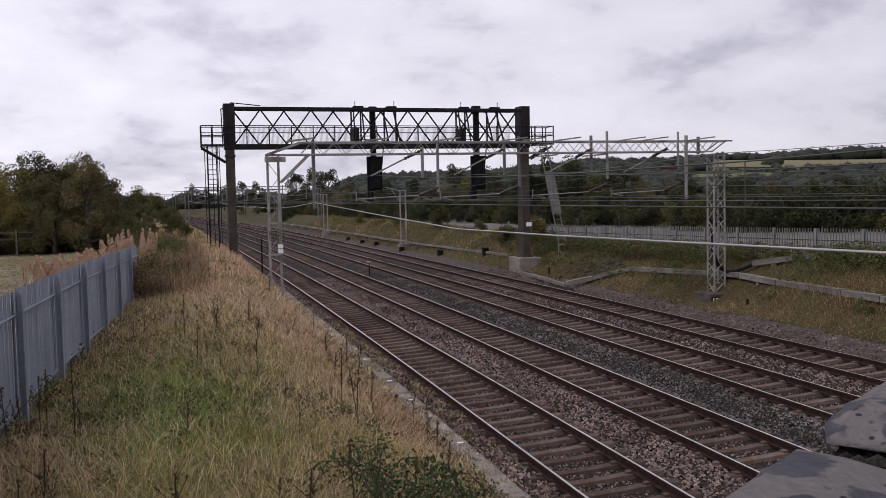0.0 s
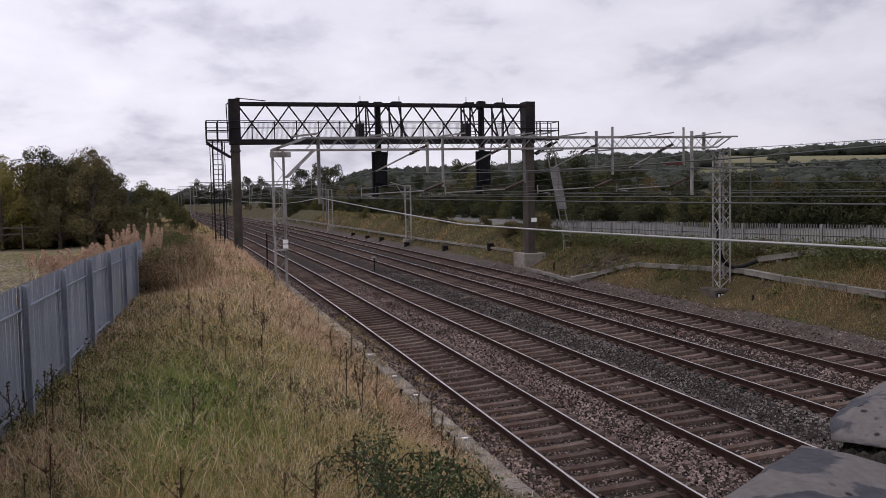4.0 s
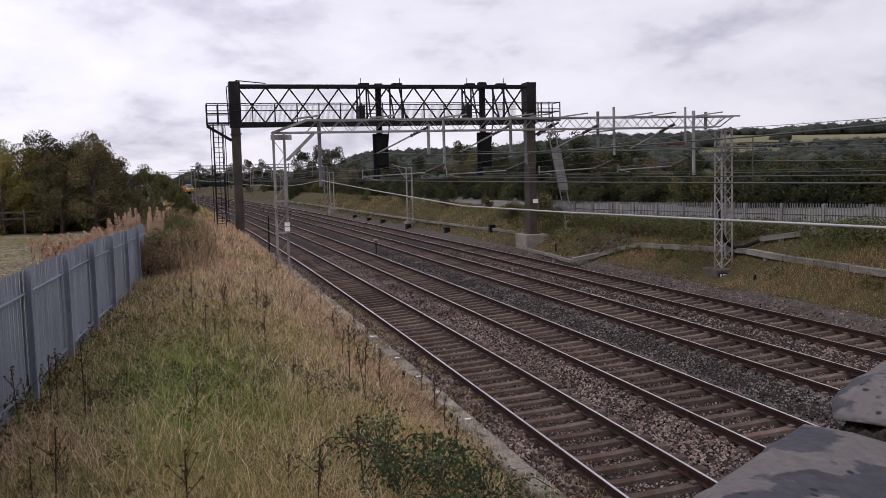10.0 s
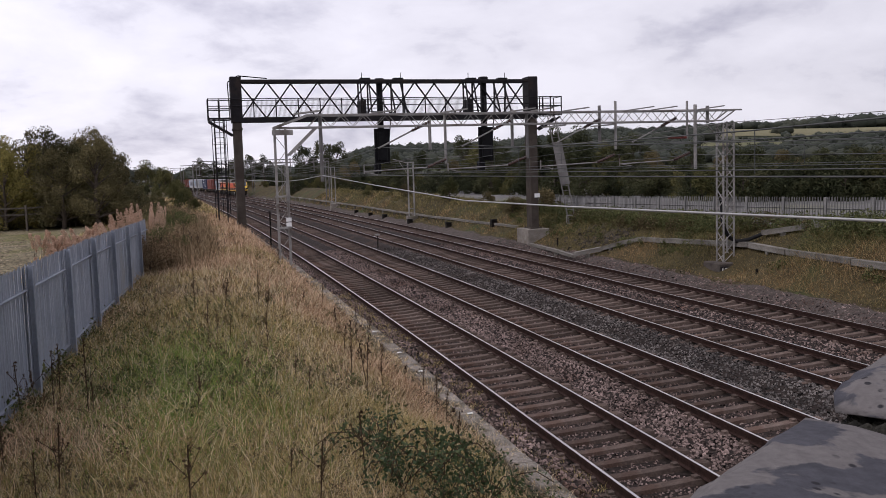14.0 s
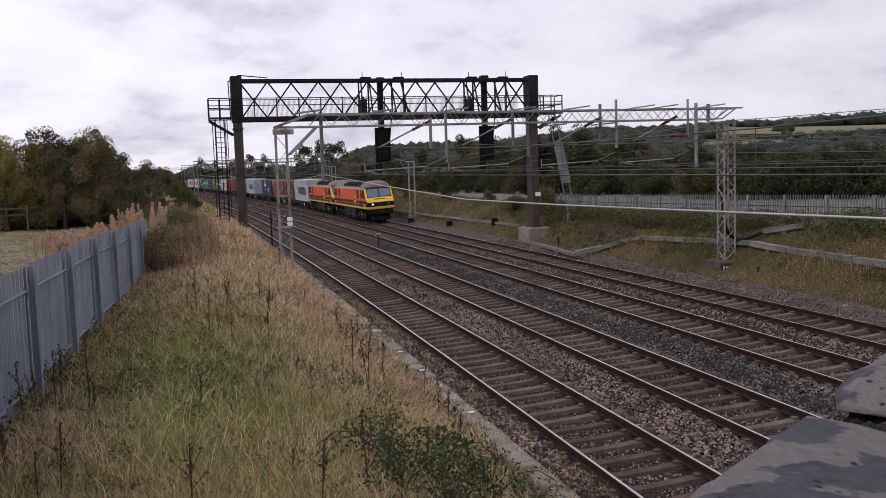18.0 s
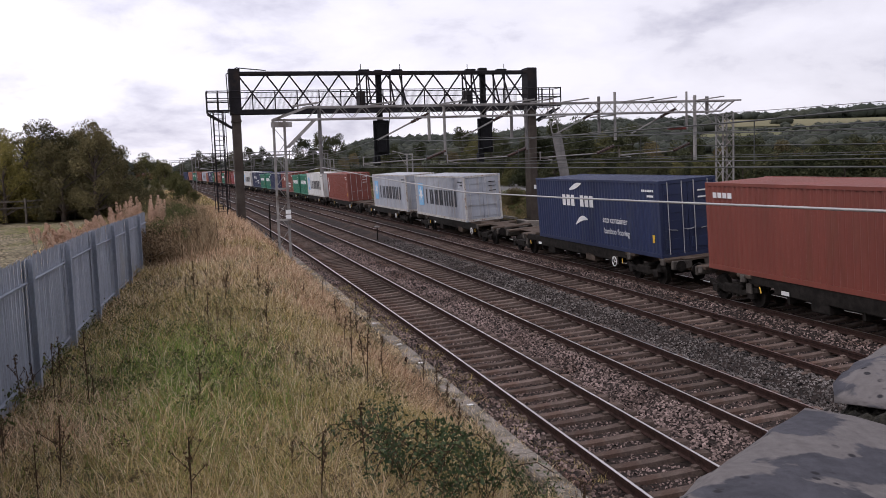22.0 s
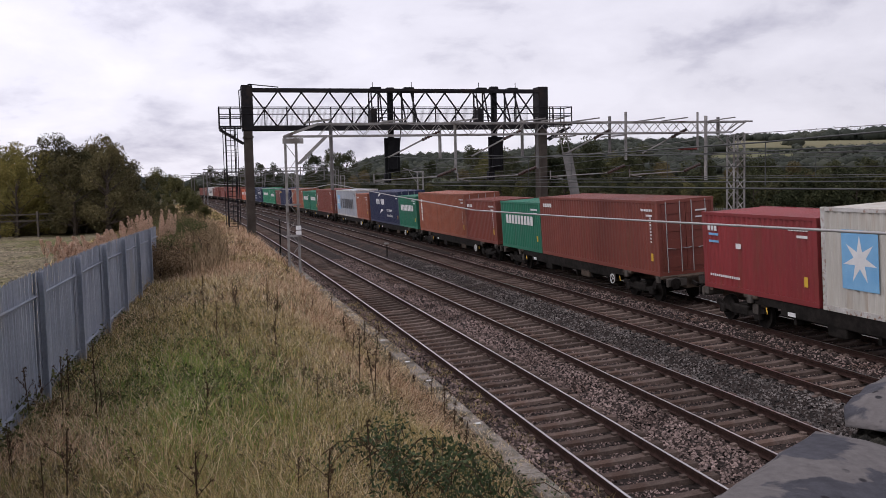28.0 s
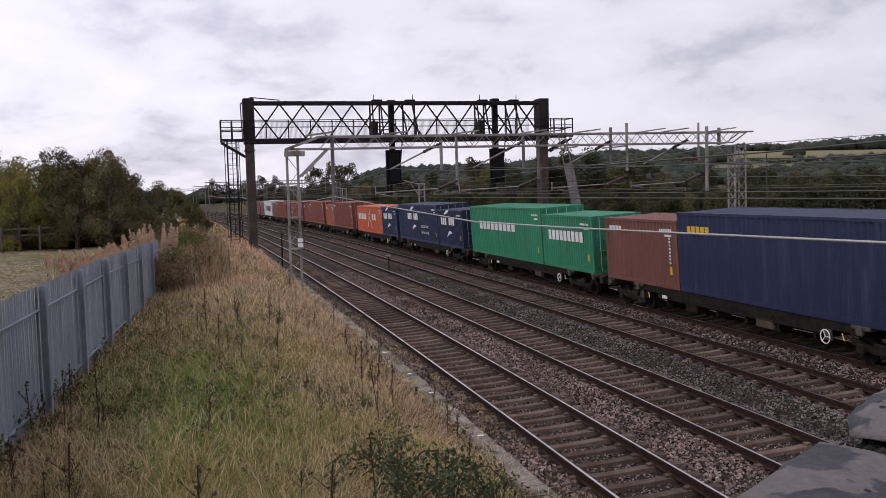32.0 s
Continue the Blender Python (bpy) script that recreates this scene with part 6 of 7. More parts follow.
            part("number_bar", box_bm(e_ * 7.75 - 0.24, e_ * 7.75 + 0.24, y - 0.006, y + 0.006, 1.26, 1.38), M_inkw, t, "pale bar on the black band")
            for zz, dd in ((0.86, 0.26), (0.62, 0.2), (0.38, 0.2)):
                part("step_edge", box_bm(e_ * 6.68 - dd, e_ * 6.68 + dd, y - 0.12 + s_ * 0.02, y - 0.08 + s_ * 0.02, zz, zz + 0.035), M_inkw, t, "pale step edge")
            for x in (6.42, 6.95):
                part("door_edge", box_bm(e_ * x - 0.012, e_ * x + 0.012, y - 0.006, y + 0.006, 1.05, 2.9), M_lbk, t)
            part("handrail", bar_bm((e_ * 6.3, y * 1.02, 1.1), (e_ * 6.3, y * 1.02, 2.4), 0.025, round_=6), M_lbk, t)
            part("cab_steps", box_bm(e_ * 6.68 - 0.25, e_ * 6.68 + 0.25, y - 0.15, y + 0.05, 0.35, 0.4), M_grime_shade, t)
        part("marker_bar", box_bm(min(e_ * 8.70, e_ * 8.765), max(e_ * 8.70, e_ * 8.765), -0.55, 0.55, 1.86, 1.95), M_lbk, t, "dark lettering bar below the windscreen")
        part("buffer_beam", box_bm(min(e_ * 8.55, e_ * 8.9), max(e_ * 8.55, e_ * 8.9), -1.18, 1.18, 0.80, 1.32, bevel=0.05), M_grime_shade, t)
        part("snow_guard", box_bm(min(e_ * 8.5, e_ * 8.8), max(e_ * 8.5, e_ * 8.8), -0.95, 0.95, 0.24, 0.56, bevel=0.06), M_grime_shade, t)
        for y in (-0.55, -0.36, 0.36, 0.55):
            part("air_hose", bar_bm((e_ * 8.95, y, 0.98), (e_ * 9.05, y * 1.04, 0.50), 0.05, round_=8), M_black, t)
        part("coupling_hook", box_bm(min(e_ * 8.9, e_ * 9.2), max(e_ * 8.9, e_ * 9.2), -0.09, 0.09, 0.8, 1.0, bevel=0.03), M_grime_shade, t)
        # a motor bogie
        x = e_ * 5.3
        g = part("bogie", box_bm(x - 1.9, x + 1.9, -0.9, 0.9, 0.5, 1.30, bevel=0.05), M_grime_shade, t)
        for s_ in (-1, 1):
            bm = bmesh.new()
            add_box(bm, x - 2.1, x + 2.1, s_ * 1.12 - 0.08, s_ * 1.12 + 0.08, 0.48, 0.88, bevel=0.03)
            for wx in (x - 1.65, x + 1.65):
                add_box(bm, wx - 0.28, wx + 0.28, s_ * 1.14 - 0.1, s_ * 1.14 + 0.1, 0.3, 0.72, bevel=0.04)
            part("side_frame", bm, M_grime_shade, g)
            for wx in (x - 1.65, x + 1.65):
                part("wheel", wheel_bm(wx, s_ * 0.76, s_), M_grime_shade, g)
            for k in (-0.45, 0.45):
                part("spring", bar_bm((x + k, s_ * 1.18, 0.40), (x + k, s_ * 1.18, 1.34), 0.26, round_=10), M_grime_shade, g)
    for s_ in (-1, 1):
        for x0, x1, z0 in ((-2.6, -1.2, 0.32), (-1.0, 0.4, 0.42), (0.6, 2.6, 0.30)):
            part("equipment_box", box_bm(x0, x1, min(s_ * 1.28, s_ * 0.5), max(s_ * 1.28, s_ * 0.5), z0, 1.35, bevel=0.04), M_eqp, t)
        y = s_ * 1.381
        # shield of plain shapes on the side
        v = [(2.95, y, 1.60), (3.95, y, 1.60), (4.1, y, 1.88), (3.95, y, 2.16), (2.95, y, 2.16), (2.8, y, 1.88)]
        part("emblem_shield", mesh_of("emblem_shield", v, [tuple(range(6))], M_lye), None, t, "yellow shield emblem")
        v = [(3.45 + 0.46 * math.cos(q_ * math.pi / 10), y, 1.585 - 0.36 * math.sin(q_ * math.pi / 10)) for q_ in range(11)]
        part("emblem_tip", mesh_of("emblem_tip", v, [tuple(range(11))], M_lor), None, t)
        v = [(3.0, y * 1.002, 1.80), (3.9, y * 1.002, 1.80), (3.9, y * 1.002, 1.97), (3.0, y * 1.002, 1.97)]
        part("lettering_bar", mesh_of("lettering_bar", v, [(0, 1, 2, 3)], M_lbk), None, t)
    # roof gear in the well
    for i, (x, w) in enumerate(((-4.6, 0.9), (-3.2, 1.2), (-1.6, 1.0), (0.6, 1.6), (2.6, 1.0), (4.4, 1.0))):
        part("roof_case", box_bm(x - w / 2, x + w / 2, -0.75, 0.75, 3.05, 3.1 + 0.24 + 0.12 * (i % 2), bevel=0.05), M_eqp, t)
    for x in (-5.0, -3.9, -2.4, -0.5, 1.9, 3.6):
        bm = bmesh.new()
        for k in range(4):
            add_bar(bm, (x, -0.35, 3.12 + k * 0.11), (x, -0.35, 3.18 + k * 0.11), 0.2, round_=10)
        part("roof_insulator", bm, M_insul, t)
    part("roof_busbar", bar_bm((-5.0, -0.35, 3.56), (3.6, -0.35, 3.56), 0.05, round_=8), M_tube, t)
    pan = part("pantograph", box_bm(-4.4, -3.0, -0.5, 0.5, 3.34, 3.40), M_eqp, t, "single-arm pantograph")
    part("lower_arm", bar_bm((-3.2, 0, 3.4), (-4.6, 0, 3.75), 0.08, round_=8), M_eqp, pan)
    part("upper_arm", bar_bm((-4.6, 0, 3.75), (-3.4, 0, 4.0), 0.05, round_=8), M_eqp, pan)
    part("collector_head", bar_bm((-3.4, -0.8, 4.02), (-3.4, 0.8, 4.02), 0.06), M_eqp, pan)
    # the body sits this much above the running gear drawn below it
    low_ = ("bogie", "buffer", "buffer_beam", "snow_guard", "coupling_hook", "equipment_box", "cab_steps", "air_hose")
    for ob in t.children:
        if ob.name.split(".")[0] not in low_:
            ob.matrix_basis = Matrix.Translation((0, 0, 0.15 if ob.name.startswith("step_edge") else 0.35)) @ ob.matrix_basis
    return t


M_eqp = surface("dark_equipment", (0.014, 0.012, 0.011), (0.034, 0.029, 0.026), 3.0, 0.8, fine=0.25)
# blue tone is the sky's reflection put into the panes' base colour
M_screen = surface("painted_sky_screen", (0.05, 0.075, 0.13), (0.075, 0.10, 0.16), 1.0, 0.06, spec=1.0)

# ---------------------------------------------------------------- the train: u is the place along the line at 20 s
SPEED = 33.2
LOCOS = (29.0, 47.75)
W_SPANS = ((57.9, 76.6), (78.2, 96.5), (97.9, 115.9), (117.3, 135.3), (137.4, 155.5), (157.4, 174.8), (177.4, 196.6), (197.2, 216.3), (217.1, 235.8), (236.8, 256.1), (258.3, 276.0), (276.7, 295.9),
           (298.2, 317.1), (317.6, 336.3), (336.7, 355.5), (356.0, 374.9), (377.6, 396.5), (396.9, 415.6), (417.5, 436.5), (437.1, 456.2), (457.4, 476.6), (477.0, 495.9), (498.1, 517.0), (518.2, 537.1),
           (537.9, 556.4), (557.1, 576.1), (576.8, 595.6), (596.6, 615.6))
LONG, SHORT = 12.19, 6.06
HC, STD = 2.9, 2.59
# front end, length, height, colour, marking
BOXES = ((58.3, LONG, HC, "bluish_white", "star"), (83.2, LONG, HC, "rust_red", "plain"), (98.5, LONG, HC, "royal_blue", "eco"), (122.7, LONG, HC, "bluish_white", "star"),
         (137.8, LONG, HC, "bluish_white", "star"), (162.2, LONG, HC, "rust_red", "tall"), (177.8, LONG, HC, "white", "star"), (190.2, SHORT, STD, "green", "wide"), (197.6, SHORT, STD, "green", "wide"),
         (203.7, LONG, HC, "rust_red", "swirl"), (217.5, LONG, HC, "navy", "plain"), (229.7, SHORT, STD, "green", "wide"), (237.2, SHORT, STD, "green", "wide"), (243.5, LONG, HC, "navy", "swirl"), (258.5, LONG, HC, "white", "star"),
         (277.1, LONG, HC, "cream", "star"), (289.4, SHORT, STD, "crimson", "badge"), (298.6, LONG, HC, "rust_red", "plain"), (310.8, SHORT, STD, "green", "wide"), (317.8, SHORT, STD, "rust_red", "plain"),
         (323.9, LONG, HC, "orange_brown", "tall"), (337.0, SHORT, STD, "green", "wide"), (343.1, LONG, HC, "navy", "eco"), (356.3, SHORT, STD, "orange_brown", "plain"), (362.4, LONG, HC, "bluish_white", "star"),
         (378.0, LONG, HC, "rust_red", "tall"), (390.3, SHORT, STD, "green", "wide"), (397.0, SHORT, STD, "green", "wide"), (403.1, LONG, HC, "orange_brown", "tall"), (417.9, LONG, HC, "navy", "yellow"),
         (430.1, SHORT, STD, "brown", "plain"), (437.5, SHORT, STD, "bright_green", "wide"), (443.7, LONG, HC, "bright_green", "wide"), (457.8, SHORT, STD, "navy", "swirl"), (464.1, LONG, HC, "royal_blue", "eco"),
         (477.3, SHORT, STD, "royal_blue", "swirl"), (483.4, LONG, STD, "bright_orange", "figure"), (498.5, LONG, HC, "rust_red", "plain"), (510.7, SHORT, STD, "orange_brown", "plain"), (518.6, LONG, HC, "rust_red", "plain"),
         (530.8, SHORT, STD, "rust_red", "plain"), (538.3, LONG, HC, "rust_red", "tall"), (557.5, LONG, HC, "rust_red", "plain"), (569.8, SHORT, STD, "brown", "plain"), (577.2, LONG, HC, "white", "star"),
         (589.4, SHORT, STD, "brown", "plain"), (597.0, LONG, STD, "brown", "plain"), (609.2, SHORT, STD, "rust_red", "plain"))
MOVING = []


def ride(u, z):
    """Poses of a thing on the fourth track, second by second."""
    times = [float(k) for k in range(33)]
    return [(t, at(min(max(u - SPEED * (t - 20.0), S_MIN + 2), S_MAX - 2), OFFS[3], z, tilt=TILT)) for t in times]


def add_moving(proto, used, u, z):
    if proto.name in used:
        ob = copy_thing(proto, Matrix())
    else:
        used.add(proto.name)
        ob = proto
    MOVING.append((ob, u, z))
    return ob


used = set()
loco = locomotive()
for u in LOCOS:
    add_moving(loco, used, u, 0.0)
for a, b in W_SPANS:
    add_moving(wagon(b - a), used, (a + b) / 2, 0.0)
for u, L, H, color, style in BOXES:
    add_moving(container(L, H, color, style), used, u + L / 2, DECK)

# ---------------------------------------------------------------- the stone parapet beside the camera
M_cope = surface("lichened_coping_stone", (0.044, 0.044, 0.051), (0.066, 0.065, 0.075), 14.0, 0.95, fine=0.14, fine_scale=60, bump=0.35, bump_scale=45,
                 c3=(0.118, 0.108, 0.106), c3_scale=5.5, c3_at=(0.50, 0.52), coords="Position", dots=(38.0, 0.26, (0.022, 0.021, 0.024)))
# near-black on purpose: shade inside the open joint, given as colour
M_joint_shade = surface("joint_shade_black", (0.006, 0.006, 0.005), (0.03, 0.028, 0.022), 40.0, 0.95, fine=0.5, fine_scale=120, bump=1.0, bump_scale=90, coords="Position")
M_trough = surface("pale_weathered_concrete", (0.13, 0.12, 0.107), (0.20, 0.187, 0.168), 2.0, 0.95, fine=0.3, fine_scale=25, vary=0.2, coords="Position", c3=(0.12, 0.105, 0.085), c3_scale=1.5)
WALL = pose(0.31 + 0.755 * 0.19, 1.10 - 0.655 * 0.19, 0, 0, 0, math.degrees(math.atan2(0.60, 0.52)))


def coping(x0, x1, z, seed, rise, under=0.0):
    """A weathered coping stone with a sloping, rounded back, along local x."""
    rs = random.Random(seed)
    bm = bmesh.new()
    prof_ = [(-0.20, 0.0), (-0.215, 0.035), (-0.20, 0.07), (-0.13, 0.115), (-0.02, 0.15), (0.09, 0.168), (0.165, 0.165), (0.20, 0.14), (0.215, 0.08), (0.20, 0.0)]
    n = 22
    rings = []
    for i in range(n + 1):
        u = i / n
        x = x0 + (x1 - x0) * u
        e0, e1 = max(0, 1 - (x - x0) / 0.05), max(0, 1 - (x1 - x) / 0.06)
        k = 1 - 0.08 * e0 * e0 - 0.22 * e1 * e1
        cut = under * max(0.0, 1 - (x - x0) / 0.3)
        low = 1 - (0.55 if under else 0.0) * max(0.0, 1 - (x - x0) / 0.14) ** 2
        rings.append([bm.verts.new((x + cut * (1 - h / 0.168) + rs.uniform(-0.003, 0.003), y * k + rs.uniform(-0.005, 0.005), z + h * k * rise * low + rs.uniform(-0.004, 0.004))) for y, h in prof_])
    for a, b in zip(rings, rings[1:]):
        for j in range(len(prof_) - 1):
            bm.faces.new((a[j], b[j], b[j + 1], a[j + 1]))
        bm.faces.new((a[-1], b[-1], b[0], a[0]))
    bm.faces.new(rings[0])
    bm.faces.new(rings[-1][::-1])
    bmesh.ops.subdivide_edges(bm, edges=bm.edges[:], cuts=1, use_grid_fill=True, smooth=0.4)
    return bm


parapet = thing("stone_parapet", WALL, "grey lichen-covered stone parapet with rounded coping stones", "wall")
for x0, x1, dz, sd_, rise, dy in ((-1.6, -0.62, 0.0, 1, 1.0, 0.04), (-0.605, 0.425, 0.0, 2, 1.0, 0.03), (0.475, 1.35, 0.122, 3, 0.44, 0.0), (1.37, 2.3, 0.09, 4, 0.6, 0.0), (2.32, 3.2, 0.09, 5, 0.6, 0.0)):
    part("coping_stone", coping(x0, x1, 4.385 + dz, sd_, rise, 0.10 if sd_ == 3 else 0.0), M_cope, parapet, smooth=True, m=Matrix.Translation((0, 0.012, 0)) @ Matrix.Rotation(0.043, 4, "Z") if dy else None)
# dark lumps stand in for shade between the stones; pale mortar lies beside
for x0, x1 in ((0.425, 0.475),):
    bm = bmesh.new()
    for i in range(220):
        y = -0.17 + 0.34 * random.random()
        r = random.uniform(0.012, 0.028)
        h = float(np.interp(y, [-0.2, -0.13, 0.0, 0.12, 0.2], [0.0, 0.05, 0.08, 0.09, 0.06]))
        bmesh.ops.create_icosphere(bm, subdivisions=1, radius=r, matrix=Matrix.Translation((random.uniform(x0 - 0.004, x1 + 0.10), y, 4.385 + (h + 0.045) * random.uniform(0.7, 1.05))))
    part("joint_filling", bm, M_joint_shade, parapet, "near-black lumps standing in for shade in the joint")
    bm = bmesh.new()
    for i in range(150):
        bmesh.ops.create_icosphere(bm, subdivisions=1, radius=random.uniform(0.002, 0.006), matrix=Matrix.Translation((random.uniform(x0, x1), random.uniform(0.10, 0.19), 4.385 + random.uniform(0.085, 0.13))))
    part("mortar", bm, M_kerb, parapet, "crumbling pale mortar")
part("wall_body", box_bm(-1.6, 3.2, -0.17, 0.17, 1.2, 4.40), M_cope, parapet)
# the shaded gap below the raised stones, filled with the same near-black
part("bed_joint", box_bm(0.62, 3.15, -0.165, 0.165, 4.40, 4.512), M_joint_shade, parapet, "near-black fill for the shade in the recessed bed joint")

# ---------------------------------------------------------------- troughs, pipe and small lineside things


def trough(points, label, step=1.9, w=0.29, h=0.18):
    t = thing("cable_trough", Matrix(), label, "cable trough", "cable troughs")
    for (s0, o0, z0), (s1, o1, z1) in zip(points, points[1:]):
        a, b = P(s0, o0, z0), P(s1, o1, z1)
        n = max(1, int((b - a).length / step))
        for i in range(n):
            p, q = a.lerp(b, i / n), a.lerp(b, (i + 0.97) / n)
            dz = Vector((0, 0, random.uniform(-0.025, 0.025)))
            bm = bmesh.new()
            add_bar(bm, p + dz, q + dz, w, h)
            add_bar(bm, p + dz + Vector((0, 0, h / 2 + 0.02)), q + dz + Vector((0, 0, h / 2 + 0.02)), w * 1.08, 0.05)
            part("trough_length", bm, M_trough, t)
            if i % 2 == 0:
                m_ = p.lerp(q, 0.5)
                part("support", box_bm(m_.x - 0.1, m_.x + 0.1, m_.y - 0.1, m_.y + 0.1, min(ground_z(m_.x, m_.y), m_.z) - 0.2, m_.z - h / 2 + 0.02), M_trough, t)
    return t


trough([(47.2, 13.0, 0.08), (47.0, 14.5, 0.32), (46.0, 15.2, 0.68), (44.5, 15.7, 0.98), (40.0, 16.0, 1.12), (36.0, 16.3, 1.24), (33.0, 15.95, 1.2), (27.0, 15.6, 1.2), (12, 15.4, 1.3)], "pale concrete cable trough stepping along the grassy bank")
trough([(56, 13.9, 0.0), (47.2, 13.0, 0.0)], "dark low concrete cable trough by the gantry", w=0.2, h=0.12)
trough([(62, 15.4, 0.7), (84, 14.7, 0.62), (110, 14.5, 0.66), (150, 14.4, 0.7), (180, 14.4, 0.7)], "pale concrete cable trough on short supports along the bank", step=2.4, w=0.2, h=0.12)
trough([(36.0, 16.9, 1.78), (34.3, 17.7, 2.08)], "concrete trough lids lying on the bank")
trough([(33.8, 17.9, 2.14), (33.0, 18.1, 2.2)], "concrete trough lids lying on the bank")
trough([(30, 17.9, 2.36), (20, 17.9, 2.6)], "concrete trough lids lying on the bank")
for s, o, h, w in ((66.5, 15.2, 0.45, 0.4), (75, 14.2, 0.4, 0.45), (86, 13.7, 0.4, 0.6), (97, 13.8, 0.38, 0.55), (104, 13.8, 0.32, 0.45), (112, 13.8, 0.32, 0.4)):
    c = on_ground(s, o)
    t = thing("equipment_case", at(s, o, c.z), "small dark lineside equipment case on the bank", "equipment case", "lineside cases")
    part("case", box_bm(-w / 2, w / 2, -0.22, 0.22, -0.1, h, bevel=0.03), M_grime_shade, t)
    part("lid", box_bm(-w / 2 - 0.03, w / 2 + 0.03, -0.25, 0.25, h, h + 0.04, bevel=0.01), M_grime_shade, t)


def tube_curve(name, pts, r, mat, label, category):
    cu = bpy.data.curves.new(name, "CURVE")
    cu.dimensions, cu.bevel_depth, cu.bevel_resolution, cu.use_fill_caps = "3D", r, 3, True
    sp = cu.splines.new("BEZIER")
    sp.bezier_points.add(len(pts) - 1)
    for b, p in zip(sp.bezier_points, pts):
        b.co = p
        b.handle_left_type = b.handle_right_type = "AUTO"
    cu.materials.append(mat)
    return tagged(new(name, cu), label, category)


tube_curve("drain_pipe", [P(37.0, 15.5, 3.2), P(36.9, 15.6, 1.9), P(36.8, 16.0, 1.44), P(36.5, 16.3, 1.44), P(36.2, 16.6, 1.58), P(35.9, 16.95, 1.80)], 0.085, M_black, "black flexible cable pipe running from mast to trough", "pipe")


def marker(s, o, z0, h, label, plate=False, lean=0.0, m_=None, w=0.07):
    t = thing("marker_post", at(s, o, z0), label, "post", "lineside posts")
    part("post", bar_bm((0, 0, -0.2), (lean, 0, h), w), m_ or M_grime_shade, t)
    if plate:
        part("plate", box_bm(-0.30, 0.18, -0.14, 0.14, h - 0.10, h + 0.0, bevel=0.02), M_galv, t)
    return t


marker(63.5, 5.55, -0.35, 0.95, "short dark post with pale head between tracks", True)
marker(56.0, -2.5, 0.2, 2.6, "thin leaning black post at the track edge", lean=0.25, m_=M_grime_shade, w=0.08)
marker(52.5, 14.3, 0.0, 0.6, "short rusty stub post in the grass")
marker(33.6, 14.9, 0.1, 0.45, "short rusty stub post in the grass")
for s in (18.3, 22.4, 25.3, 28.4):
    marker(s, -2.36, 0.1, 0.27, "short rusty stub post behind the concrete edging", w=0.06, m_=M_rust)
for s in (18.0, 21.9, 24.2, 27.5):
    t = thing("white_peg", at(s, -2.12, 0.305), "small white plastic peg lying on the edging", "peg", "pegs")
    part("peg", box_bm(-0.03, 0.03, -0.06, 0.06, 0, 0.025, bevel=0.008), M_white, t)
t = thing("post_plate", at(GS - 0.53, 14.75, 2.95), "small white number plate on gantry post", "plate")
part("plate", box_bm(-0.02, 0.0, -0.18, 0.18, 0, 0.26), M_white, t)

# ---------------------------------------------------------------- grass
G_straw = leafy("straw_grass", [(0.15, 0.10, 0.046), (0.46, 0.335, 0.175), (0.88, 0.72, 0.48)], 0.8, 0.25, 0.5, 0.25)
G_red = leafy("reddish_dry_grass", [(0.15, 0.085, 0.046), (0.43, 0.28, 0.17), (0.74, 0.53, 0.37)], 0.8, 0.25, 0.5, 0.25)
G_olive = leafy("olive_grass", [(0.09, 0.072, 0.025), (0.275, 0.215, 0.083), (0.58, 0.445, 0.215)], 0.75, 0.25, 0.5, 0.25)
G_green = leafy("fresh_green_grass", [(0.075, 0.125, 0.022), (0.14, 0.21, 0.04), (0.25, 0.30, 0.085)], 0.7, 0.25, 0.8, 0.25)


